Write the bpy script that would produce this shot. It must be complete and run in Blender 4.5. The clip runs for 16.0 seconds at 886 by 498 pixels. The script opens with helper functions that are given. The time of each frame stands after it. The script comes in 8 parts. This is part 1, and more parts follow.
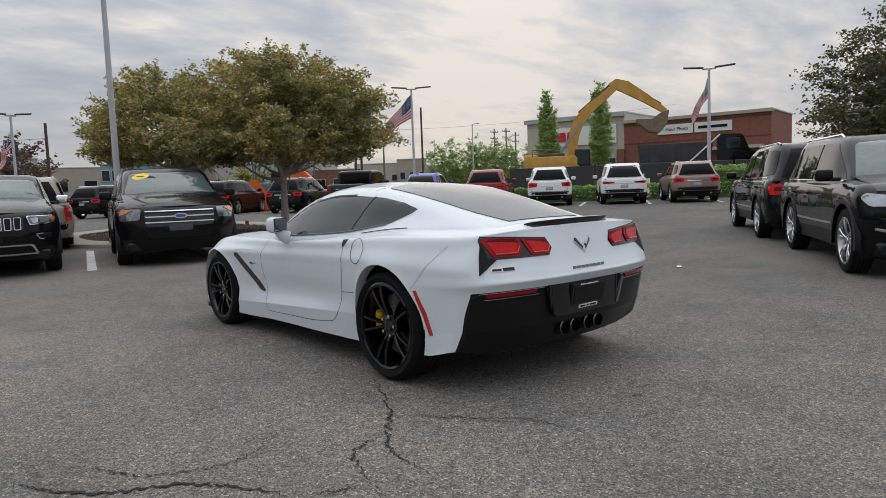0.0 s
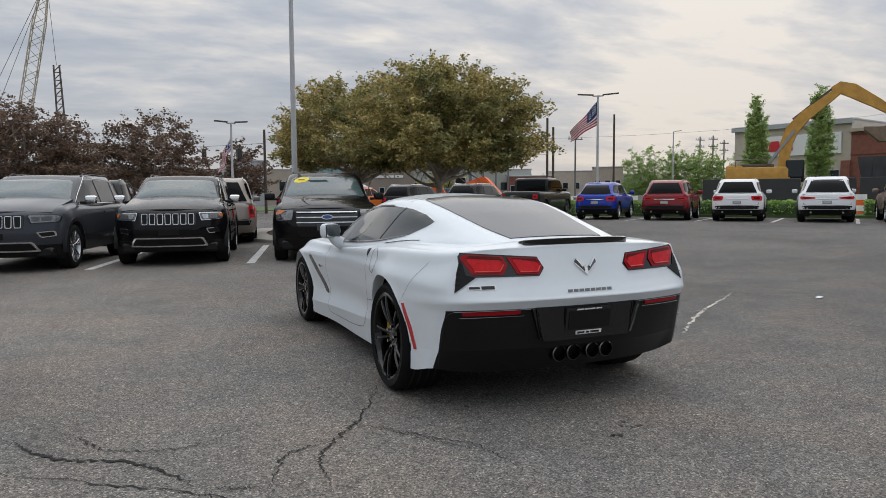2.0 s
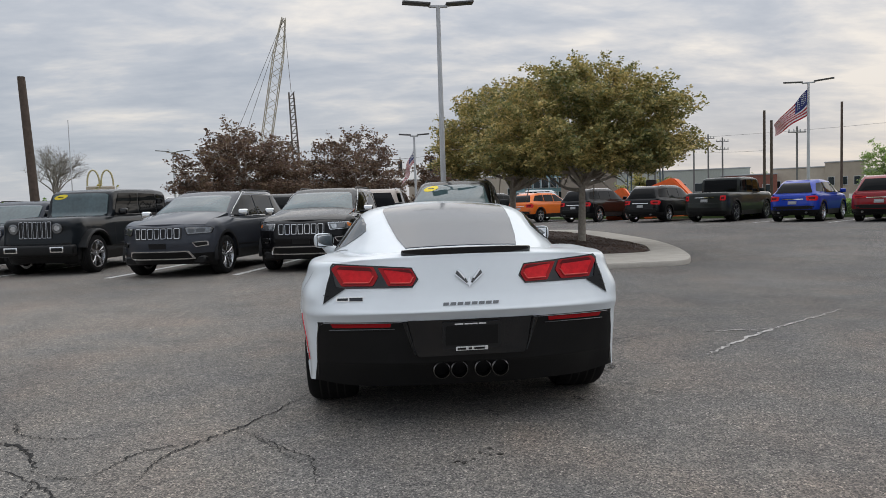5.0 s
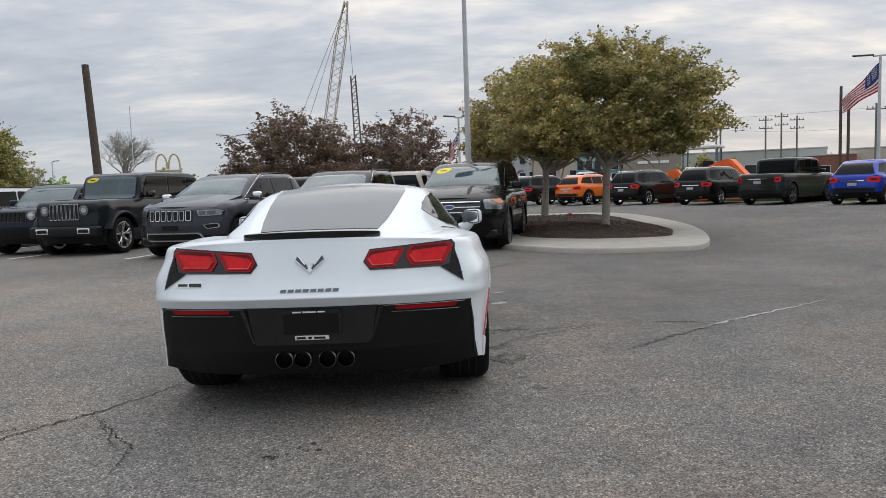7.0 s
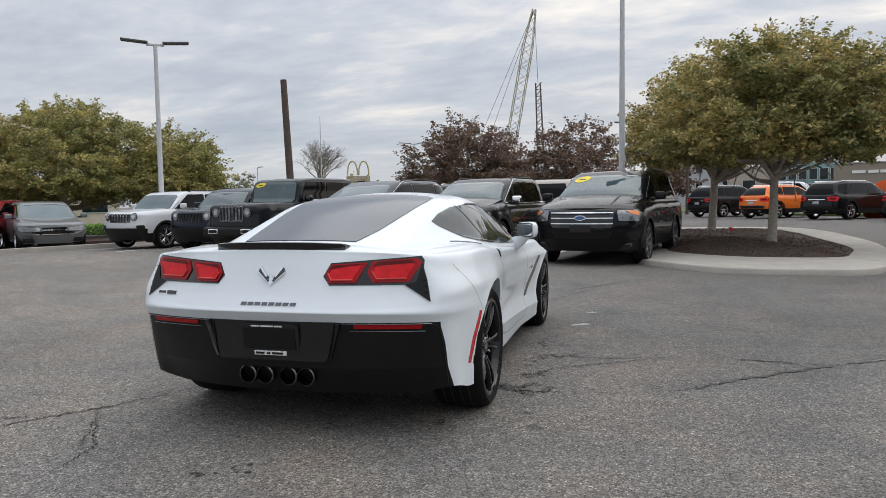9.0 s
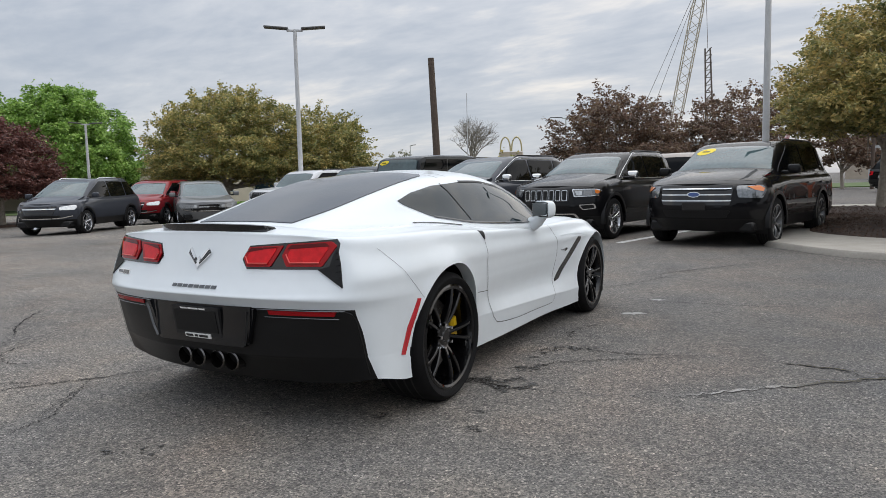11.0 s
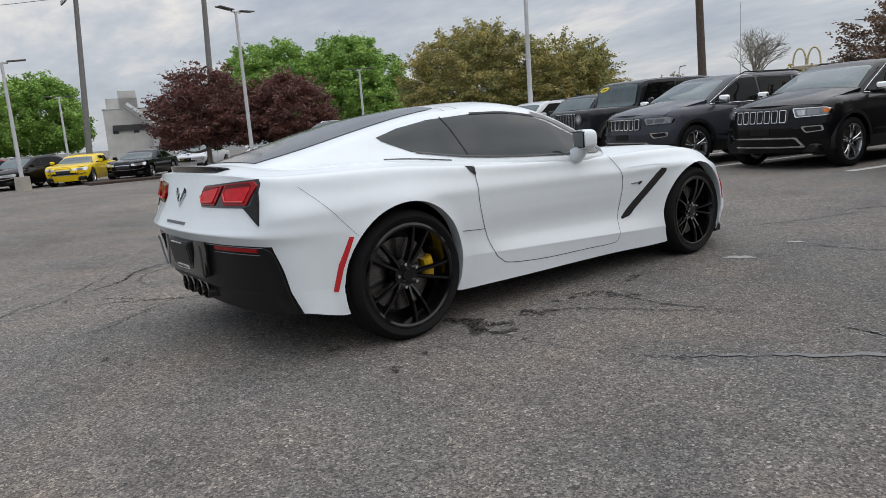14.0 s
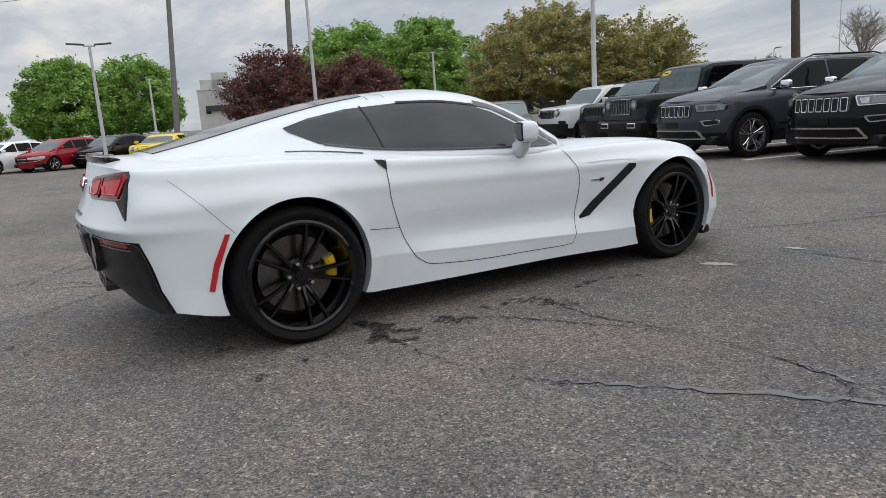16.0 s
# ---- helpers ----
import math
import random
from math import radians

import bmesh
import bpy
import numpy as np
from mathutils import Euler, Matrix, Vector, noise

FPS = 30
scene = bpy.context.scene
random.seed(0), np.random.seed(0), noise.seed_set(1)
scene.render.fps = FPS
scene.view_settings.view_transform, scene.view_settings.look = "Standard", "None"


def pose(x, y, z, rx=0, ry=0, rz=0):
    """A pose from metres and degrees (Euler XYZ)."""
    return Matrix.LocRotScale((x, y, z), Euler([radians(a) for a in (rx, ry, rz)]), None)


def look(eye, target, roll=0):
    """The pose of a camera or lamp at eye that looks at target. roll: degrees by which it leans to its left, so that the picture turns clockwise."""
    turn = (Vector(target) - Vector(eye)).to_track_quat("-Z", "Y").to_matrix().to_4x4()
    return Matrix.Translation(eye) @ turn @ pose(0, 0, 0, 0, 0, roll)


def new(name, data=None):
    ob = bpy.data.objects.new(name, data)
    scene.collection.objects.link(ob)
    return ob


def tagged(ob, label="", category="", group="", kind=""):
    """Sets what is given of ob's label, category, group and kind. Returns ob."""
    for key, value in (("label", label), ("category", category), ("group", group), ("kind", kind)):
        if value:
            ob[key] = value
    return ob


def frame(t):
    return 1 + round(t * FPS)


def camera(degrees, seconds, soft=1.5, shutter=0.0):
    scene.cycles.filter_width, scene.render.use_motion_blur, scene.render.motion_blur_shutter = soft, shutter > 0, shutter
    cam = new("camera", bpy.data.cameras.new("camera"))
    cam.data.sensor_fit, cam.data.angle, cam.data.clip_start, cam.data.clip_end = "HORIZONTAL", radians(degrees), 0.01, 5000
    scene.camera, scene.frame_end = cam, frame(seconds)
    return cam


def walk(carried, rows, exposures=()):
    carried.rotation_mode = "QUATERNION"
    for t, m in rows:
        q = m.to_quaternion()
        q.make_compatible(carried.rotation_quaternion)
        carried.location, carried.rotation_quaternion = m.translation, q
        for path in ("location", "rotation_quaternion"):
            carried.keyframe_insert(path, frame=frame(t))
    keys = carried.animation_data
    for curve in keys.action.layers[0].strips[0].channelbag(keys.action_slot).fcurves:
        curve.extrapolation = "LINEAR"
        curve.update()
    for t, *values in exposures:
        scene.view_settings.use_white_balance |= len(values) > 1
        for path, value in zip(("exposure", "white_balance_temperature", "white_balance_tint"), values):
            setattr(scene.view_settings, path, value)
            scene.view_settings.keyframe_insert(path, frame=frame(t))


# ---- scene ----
cam = camera(65.5, 16.0, soft=0.5)
PATH = [
    (0, (-3.314, -4.836, 1.2), (-2.041, -3.305, 1.016), -2.1),
    (0.5, (-3.084, -5.035, 1.214), (-1.993, -3.367, 1.045), -1.6),
    (1, (-2.804, -5.165, 1.2), (-1.773, -3.46, 1.022), -0.2),
    (1.5, (-2.539, -5.259, 1.206), (-1.594, -3.504, 1.045), -1.8),
    (2, (-2.281, -5.425, 1.217), (-1.491, -3.594, 1.064), -0.4),
    (2.5, (-2.015, -5.476, 1.203), (-1.231, -3.643, 1.043), -0.3),
    (3, (-1.734, -5.518, 1.206), (-1.057, -3.639, 1.092), -0.9),
    (3.5, (-1.449, -5.646, 1.218), (-0.936, -3.716, 1.107), 0.2),
    (4, (-1.156, -5.691, 1.201), (-0.619, -3.769, 1.072), -1.0),
    (4.4, (-0.927, -5.709, 1.196), (-0.498, -3.76, 1.071), -1.5),
    (4.5, (-0.847, -5.724, 1.196), (-0.502, -3.757, 1.082), -1.5),
    (4.6, (-0.785, -5.745, 1.193), (-0.545, -3.763, 1.067), -0.1),
    (4.7, (-0.71, -5.772, 1.201), (-0.483, -3.789, 1.079), -1.2),
    (6.8, (0.577, -5.661, 1.163), (0.602, -3.668, 0.997), -0.5),
    (7, (0.678, -5.627, 1.163), (0.675, -3.634, 0.994), -1.9),
    (7.5, (0.973, -5.571, 1.164), (0.662, -3.601, 1.014), -0.0),
    (8, (1.209, -5.464, 1.154), (0.919, -3.492, 0.993), -0.1),
    (8.5, (1.427, -5.265, 1.167), (1.123, -3.293, 1.022), -1.5),
    (9, (1.688, -5.161, 1.161), (1.157, -3.237, 1.026), -0.9),
    (9.2, (1.787, -5.124, 1.159), (1.212, -3.216, 0.985), -1.2),
    (11.3, (2.711, -4.359, 1.147), (1.707, -2.64, 0.953), -2.2),
    (11.5, (2.78, -4.283, 1.142), (1.766, -2.57, 0.943), -3.5),
    (12, (3.033, -4.14, 1.125), (1.839, -2.553, 0.893), -2.5),
    (12.5, (3.233, -3.986, 1.108), (1.991, -2.443, 0.834), -3.1),
    (13, (3.396, -3.758, 1.102), (2.06, -2.301, 0.801), -4.9),
    (13.5, (3.605, -3.541, 1.107), (2.068, -2.3, 0.794), -4.0),
    (14, (3.77, -3.342, 1.091), (2.211, -2.139, 0.739), -4.2),
    (14.5, (3.881, -3.123, 1.084), (2.267, -1.997, 0.729), -5.4),
    (15, (4.031, -2.881, 1.09), (2.322, -1.906, 0.734), -3.6),
    (15.5, (4.056, -2.646, 1.077), (2.355, -1.663, 0.7), -3.7),
    (16, (4.068, -2.423, 1.071), (2.377, -1.426, 0.687), -3.7),
]
walk(cam, [(t, look(e, g, r)) for t, e, g, r in PATH], exposures=[(0.0, -0.04), (4.0, 0.0), (7.0, 0.20), (9.0, 0.27), (11.5, 0.28), (13.0, 0.27), (14.5, 0.10), (16.0, 0.15)])

# ---- sky and light ----
SUN_DIR = Vector((0.30, 0.32, 0.90)).normalized()
world = bpy.data.worlds.new("sky")
scene.world = world
world.use_nodes = True
wn, wl = world.node_tree.nodes, world.node_tree.links
wn.clear()


def wnode(kind, **vals):
    n = wn.new(kind)
    for k, v in vals.items():
        n.inputs[k].default_value = v
    return n


sky = wn.new("ShaderNodeTexSky")
sky.sky_type = "NISHITA"
sky.sun_disc = False
sky.sun_elevation = math.asin(SUN_DIR.z)
sky.sun_rotation = math.atan2(SUN_DIR.x, SUN_DIR.y)
skybg = wnode("ShaderNodeBackground", Strength=0.10)
wl.new(sky.outputs[0], skybg.inputs[0])
# overcast deck: thin cloud sheet projected on a flat ceiling
geo = wn.new("ShaderNodeTexCoord")
sep = wn.new("ShaderNodeSeparateXYZ")
wl.new(geo.outputs["Generated"], sep.inputs[0])


def wmath(op, a, b=None, c=None):
    n = wn.new("ShaderNodeMath")
    n.operation = op
    for i, v in enumerate((a, b, c)):
        if v is None:
            continue
        if isinstance(v, (int, float)):
            n.inputs[i].default_value = v
        else:
            wl.new(v, n.inputs[i])
    return n.outputs[0]


zc = wmath("ADD", wmath("MAXIMUM", sep.outputs[2], 0.0), 0.16)
comb = wn.new("ShaderNodeCombineXYZ")
wl.new(wmath("DIVIDE", sep.outputs[0], zc), comb.inputs[0])
wl.new(wmath("DIVIDE", sep.outputs[1], zc), comb.inputs[1])
n1 = wnode("ShaderNodeTexNoise", Scale=0.75, Detail=6.0, Roughness=0.55, Distortion=0.5)
n2 = wnode("ShaderNodeTexNoise", Scale=2.6, Detail=6.0, Roughness=0.6, Distortion=0.3)
mapn = wn.new("ShaderNodeMapping")
mapn.inputs["Rotation"].default_value = (0, 0, 0.6)
mapn.inputs["Scale"].default_value = (0.70, 1.15, 1.0)
wl.new(comb.outputs[0], mapn.inputs[0])
wl.new(mapn.outputs[0], n1.inputs[0])
wl.new(mapn.outputs[0], n2.inputs[0])
n3 = wnode("ShaderNodeTexNoise", Scale=6.5, Detail=4.0, Roughness=0.55, Distortion=0.2)
wl.new(mapn.outputs[0], n3.inputs[0])
dens = wmath("ADD", wmath("ADD", wmath("MULTIPLY", n1.outputs[0], 0.58), wmath("MULTIPLY", n2.outputs[0], 0.28)), wmath("MULTIPLY", n3.outputs[0], 0.14))
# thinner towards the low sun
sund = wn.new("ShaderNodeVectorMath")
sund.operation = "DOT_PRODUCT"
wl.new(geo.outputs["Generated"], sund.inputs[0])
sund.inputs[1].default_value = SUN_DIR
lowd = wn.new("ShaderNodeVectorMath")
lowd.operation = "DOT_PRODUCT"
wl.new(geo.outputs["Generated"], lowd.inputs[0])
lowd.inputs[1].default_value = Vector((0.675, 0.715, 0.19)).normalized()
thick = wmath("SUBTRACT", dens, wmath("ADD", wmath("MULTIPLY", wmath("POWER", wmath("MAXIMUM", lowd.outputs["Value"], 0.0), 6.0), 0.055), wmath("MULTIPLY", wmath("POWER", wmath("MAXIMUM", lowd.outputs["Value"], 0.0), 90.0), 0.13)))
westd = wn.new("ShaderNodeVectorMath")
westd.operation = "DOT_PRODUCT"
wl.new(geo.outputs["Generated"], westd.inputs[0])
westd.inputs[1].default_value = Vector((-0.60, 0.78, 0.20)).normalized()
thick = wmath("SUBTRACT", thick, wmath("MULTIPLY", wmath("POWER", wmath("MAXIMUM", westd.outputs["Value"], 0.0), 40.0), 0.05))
ramp = wn.new("ShaderNodeValToRGB")
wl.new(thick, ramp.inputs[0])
cr_ = ramp.color_ramp
cr_.elements[0].position, cr_.elements[0].color = 0.36, (1.0, 0.93, 0.84, 1)
cr_.elements[1].position, cr_.elements[1].color = 0.64, (0.355, 0.405, 0.485, 1)
for pos, col in ((0.42, (0.76, 0.745, 0.735, 1)), (0.475, (0.58, 0.605, 0.65, 1)), (0.55, (0.455, 0.495, 0.56, 1))):
    el = cr_.elements.new(pos)
    el.color = col
# haze near the skyline, warm on the sun's side
hz = wmath("POWER", wmath("SUBTRACT", 1.0, wmath("MINIMUM", wmath("MAXIMUM", sep.outputs[2], 0.0), 1.0)), 9.0)
warm = wn.new("ShaderNodeMixRGB")
warm.inputs[1].default_value = (0.56, 0.59, 0.645, 1)
warm.inputs[2].default_value = (0.88, 0.74, 0.64, 1)
wl.new(wmath("POWER", wmath("MAXIMUM", lowd.outputs["Value"], 0.0), 4.0), warm.inputs[0])
hm = wn.new("ShaderNodeMixRGB")
wl.new(wmath("MULTIPLY", hz, 0.75), hm.inputs[0])
wl.new(ramp.outputs[0], hm.inputs[1])
wl.new(warm.outputs[0], hm.inputs[2])
cloudbg = wnode("ShaderNodeBackground", Strength=0.98)
wl.new(hm.outputs[0], cloudbg.inputs[0])
# an overcast sky is brighter overhead than at the skyline
wl.new(wmath("MULTIPLY_ADD", wmath("POWER", wmath("MAXIMUM", sep.outputs[2], 0.0), 2.0), 1.52, 0.86), cloudbg.inputs[1])
mixw = wn.new("ShaderNodeMixShader")
mixw.inputs[0].default_value = 0.90
wl.new(skybg.outputs[0], mixw.inputs[1])
wl.new(cloudbg.outputs[0], mixw.inputs[2])
wout = wn.new("ShaderNodeOutputWorld")
wl.new(mixw.outputs[0], wout.inputs[0])

sun = new("sun", bpy.data.lights.new("sun", "SUN"))
sun.data.energy, sun.data.angle, sun.data.color = 1.0, radians(120), (1.0, 0.97, 0.93)
sun.matrix_world = look(tuple(SUN_DIR * 50), (0, 0, 0))

# ---- materials ----
def mat(name, col, rough=0.5, metal=0.0, coat=0.0, vary=0.0, scale=6.0, bump=0.0, bscale=60.0, spec=0.5, emit=0.0, trans=0.0, alpha=1.0, coat_rough=0.03, coat_ior=1.5):
    """A surface with colour that varies at two scales and a fine relief, in object space."""
    m = bpy.data.materials.new(name)
    m.use_nodes = True
    n, l = m.node_tree.nodes, m.node_tree.links
    b = n["Principled BSDF"]
    b.inputs["Base Color"].default_value = (*col, 1)
    b.inputs["Roughness"].default_value = rough
    b.inputs["Metallic"].default_value = metal
    b.inputs["Coat Weight"].default_value = coat
    b.inputs["Coat Roughness"].default_value = coat_rough
    b.inputs["Coat IOR"].default_value = coat_ior
    b.inputs["Specular IOR Level"].default_value = spec
    b.inputs["Transmission Weight"].default_value = trans
    b.inputs["Alpha"].default_value = alpha
    if emit:
        b.inputs["Emission Color"].default_value = (*col, 1)
        b.inputs["Emission Strength"].default_value = emit
    tc = n.new("ShaderNodeTexCoord")
    if vary:
        a = n.new("ShaderNodeTexNoise")
        a.inputs["Scale"].default_value, a.inputs["Detail"].default_value = scale, 5
        c = n.new("ShaderNodeTexNoise")
        c.inputs["Scale"].default_value, c.inputs["Detail"].default_value = scale * 11, 3
        l.new(tc.outputs["Object"], a.inputs[0])
        l.new(tc.outputs["Object"], c.inputs[0])
        s = n.new("ShaderNodeMath")
        s.operation = "MULTIPLY_ADD"
        l.new(a.outputs[0], s.inputs[0])
        s.inputs[1].default_value = 0.65
        s2 = n.new("ShaderNodeMath")
        s2.operation = "MULTIPLY"
        l.new(c.outputs[0], s2.inputs[0])
        s2.inputs[1].default_value = 0.35
        l.new(s2.outputs[0], s.inputs[2])
        r = n.new("ShaderNodeMapRange")
        r.inputs[1].default_value, r.inputs[2].default_value = 0.3, 0.7
        r.inputs[3].default_value, r.inputs[4].default_value = 1 - vary, 1 + vary
        l.new(s.outputs[0], r.inputs[0])
        v = n.new("ShaderNodeVectorMath")
        v.operation = "SCALE"
        v.inputs[0].default_value = col
        l.new(r.outputs[0], v.inputs["Scale"])
        l.new(v.outputs[0], b.inputs["Base Color"])
    if bump:
        t = n.new("ShaderNodeTexNoise")
        t.inputs["Scale"].default_value, t.inputs["Detail"].default_value = bscale, 4
        l.new(tc.outputs["Object"], t.inputs[0])
        bp = n.new("ShaderNodeBump")
        bp.inputs["Strength"].default_value, bp.inputs["Distance"].default_value = bump, 0.01
        l.new(t.outputs[0], bp.inputs["Height"])
        l.new(bp.outputs[0], b.inputs["Normal"])
    return m


def paint(name, col, metal=0.0, rough=0.32):
    dark = max(col) < 0.1
    return mat(name, col, rough=max(rough, 0.45 if not metal else 0.4), metal=metal * 0.6, coat=0.8 if dark else 0.7, vary=0.03, scale=1.5, spec=0.05, coat_rough=0.012 if dark else 0.03, coat_ior=1.36 if dark else 1.5)


WHITE = paint("white_car_paint", (0.725, 0.77, 0.80))
BLACK_GLOSS = mat("gloss_black_plastic", (0.005, 0.005, 0.006), rough=0.10, spec=0.40, coat=0.8, coat_ior=1.4)
BLACK_SATIN = mat("satin_black_plastic", (0.008, 0.008, 0.0085), rough=0.38, spec=0.26, vary=0.2, scale=8, bump=0.05, bscale=300)
RUBBER = mat("tyre_rubber", (0.009, 0.009, 0.0095), rough=0.75, spec=0.12, vary=0.25, scale=9, bump=0.15, bscale=90)
RIM_BLACK = mat("gloss_black_alloy", (0.003, 0.003, 0.0035), rough=0.12, spec=0.2, coat=0.8, coat_ior=1.4, coat_rough=0.02)
RIM_SILVER = mat("silver_alloy", (0.55, 0.56, 0.58), rough=0.25, metal=1.0)
RIM_DARK = mat("grey_alloy", (0.14, 0.145, 0.15), rough=0.28, metal=0.9)
CHROME = mat("chrome", (0.78, 0.79, 0.80), rough=0.08, metal=1.0)
MIRROR = mat("silvered_mirror", (0.80, 0.82, 0.83), rough=0.02, metal=1.0)
STEEL = mat("brake_disc_steel", (0.35, 0.35, 0.36), rough=0.35, metal=1.0)
YELLOW_CAL = mat("yellow_caliper_paint", (0.72, 0.46, 0.015), rough=0.3, coat=0.5)
GLASS = mat("tinted_car_glass", (0.010, 0.018, 0.021), rough=0.02, spec=0.42)
HATCH_GLASS = mat("tinted_hatch_glass", (0.050, 0.056, 0.064), rough=0.12, spec=0.6)
GLASS_DARK = mat("dark_privacy_glass", (0.003, 0.0035, 0.004), rough=0.02, spec=0.12)
GLASS_SOFT = mat("windscreen_glass", (0.050, 0.082, 0.088), rough=0.02, spec=0.9, vary=0.35, scale=1.3)
RED_LENS = mat("red_lamp_lens", (0.60, 0.014, 0.020), rough=0.10, spec=0.12, coat=0.5, coat_ior=1.3, vary=0.25, scale=30)
RED_GUIDE = mat("pale_red_light_guide", (0.70, 0.10, 0.09), rough=0.2, spec=0.2)
RED_LENS_DEEP = mat("deep_red_lamp_lens", (0.10, 0.004, 0.005), rough=0.1, spec=0.12, coat=0.5, coat_ior=1.33)
RED_LENS_MID = mat("mid_red_lamp_lens", (0.33, 0.007, 0.011), rough=0.08, spec=0.12, coat=0.5, coat_ior=1.33)
RED_BRIGHT = mat("bright_red_marker_lens", (0.50, 0.010, 0.018), rough=0.12, coat=1.0)
CLEAR_LENS = mat("clear_lamp_lens", (0.62, 0.64, 0.66), rough=0.08, metal=0.55, coat=1.0, vary=0.3, scale=22)
HEADLAMP = mat("dark_clear_headlamp", (0.20, 0.21, 0.22), rough=0.10, metal=0.6, coat=1.0, vary=0.6, scale=26)
AMBER_LENS = mat("amber_lamp_lens", (0.75, 0.20, 0.03), rough=0.1, coat=1.0)
SEAM = mat("panel_gap_dark", (0.03, 0.03, 0.032), rough=0.8)
SIGN_WHITE = mat("white_sign_face", (0.78, 0.78, 0.76), rough=0.5, vary=0.04)
POLE_PAINT = mat("pale_grey_pole_paint", (0.50, 0.51, 0.52), rough=0.5, vary=0.12, scale=3)
POLE_HEAD = mat("dark_bronze_lamp_head", (0.10, 0.10, 0.10), rough=0.5, vary=0.1)
BARK = mat("tree_bark", (0.36, 0.32, 0.27), rough=0.9, vary=0.35, scale=14, bump=0.6, bscale=40)
WOOD_POLE = mat("weathered_brown_timber", (0.085, 0.062, 0.048), rough=0.85, vary=0.35, scale=5, bump=0.3, bscale=30)
CONCRETE = mat("kerb_concrete", (0.36, 0.335, 0.295), rough=0.85, vary=0.16, scale=3, bump=0.3, bscale=80)
MULCH = mat("dark_bark_mulch", (0.055, 0.036, 0.028), rough=0.95, vary=0.6, scale=9, bump=1.0, bscale=45)
LINE_PAINT = mat("worn_white_line_paint", (0.58, 0.58, 0.56), rough=0.7, vary=0.30, scale=7)
BRICK_M = mat("red_brick_wall", (0.235, 0.090, 0.064), rough=0.85, vary=0.25, scale=3)
STUCCO = mat("beige_stucco", (0.50, 0.44, 0.36), rough=0.85, vary=0.1, scale=2)
TAN = mat("tan_render_wall", (0.42, 0.36, 0.29), rough=0.85, vary=0.12, scale=1.2)
GREY_WALL = mat("grey_cladding", (0.40, 0.41, 0.42), rough=0.7, vary=0.1, scale=1.0)
DARK_PANEL = mat("dark_fence_sheeting", (0.035, 0.036, 0.038), rough=0.6, vary=0.25, scale=1.0)
EXC_YELLOW = mat("excavator_yellow_paint", (0.56, 0.30, 0.055), rough=0.5, vary=0.25, scale=2.5)
ORANGE = mat("orange_plastic_sheet", (0.75, 0.13, 0.02), rough=0.6, vary=0.15)
DIRTY_STEEL = mat("dirty_steel", (0.12, 0.10, 0.085), rough=0.6, metal=0.5, vary=0.4, scale=3)
HEDGE_M = mat("hedge_leaves", (0.060, 0.105, 0.030), rough=0.7, vary=0.35, scale=6)


def leaf_mat(name, a, b, c):
    """Leaves whose colour differs from leaf to leaf and from bough to bough."""
    m = bpy.data.materials.new(name)
    m.use_nodes = True
    n, l = m.node_tree.nodes, m.node_tree.links
    bs = n["Principled BSDF"]
    g = n.new("ShaderNodeNewGeometry")
    r = n.new("ShaderNodeValToRGB")
    r.color_ramp.elements[0].color = (*a, 1)
    r.color_ramp.elements[1].color = (*c, 1)
    e = r.color_ramp.elements.new(0.5)
    e.color = (*b, 1)
    t = n.new("ShaderNodeTexNoise")
    t.inputs["Scale"].default_value = 0.9
    tc = n.new("ShaderNodeTexCoord")
    l.new(tc.outputs["Object"], t.inputs[0])
    mx = n.new("ShaderNodeMath")
    mx.operation = "MULTIPLY_ADD"
    l.new(g.outputs["Random Per Island"], mx.inputs[0])
    mx.inputs[1].default_value = 0.8
    m2 = n.new("ShaderNodeMath")
    m2.operation = "MULTIPLY_ADD"
    l.new(t.outputs[0], m2.inputs[0])
    m2.inputs[1].default_value, m2.inputs[2].default_value = 1.3, -0.58
    l.new(m2.outputs[0], mx.inputs[2])
    l.new(mx.outputs[0], r.inputs[0])
    l.new(r.outputs[0], bs.inputs["Base Color"])
    bs.inputs["Roughness"].default_value = 0.42
    tr = n.new("ShaderNodeBsdfTranslucent")
    l.new(r.outputs[0], tr.inputs[0])
    ms = n.new("ShaderNodeMixShader")
    ms.inputs[0].default_value = 0.32
    l.new(bs.outputs[0], ms.inputs[1])
    l.new(tr.outputs[0], ms.inputs[2])
    l.new(ms.outputs[0], n["Material Output"].inputs[0])
    return m


LEAF_OLIVE = leaf_mat("olive_spring_leaves", (0.115, 0.150, 0.048), (0.330, 0.310, 0.105), (0.620, 0.480, 0.180))
LEAF_ISLAND = leaf_mat("yellow_olive_leaves", (0.105, 0.135, 0.046), (0.330, 0.298, 0.106), (0.700, 0.530, 0.210))
LEAF_PLUM = leaf_mat("purple_brown_leaves", (0.085, 0.065, 0.045), (0.180, 0.105, 0.075), (0.270, 0.200, 0.120))
LEAF_MAROON = leaf_mat("dark_maroon_leaves", (0.080, 0.034, 0.031), (0.165, 0.070, 0.057), (0.270, 0.125, 0.095))
LEAF_GREEN = leaf_mat("fresh_green_leaves", (0.115, 0.225, 0.045), (0.250, 0.410, 0.085), (0.430, 0.600, 0.165))
LEAF_FRESH = leaf_mat("pale_spring_leaves", (0.190, 0.290, 0.080), (0.350, 0.470, 0.150), (0.500, 0.620, 0.240))
LEAF_BUD = leaf_mat("grey_green_buds", (0.150, 0.160, 0.100), (0.260, 0.265, 0.165), (0.380, 0.360, 0.250))
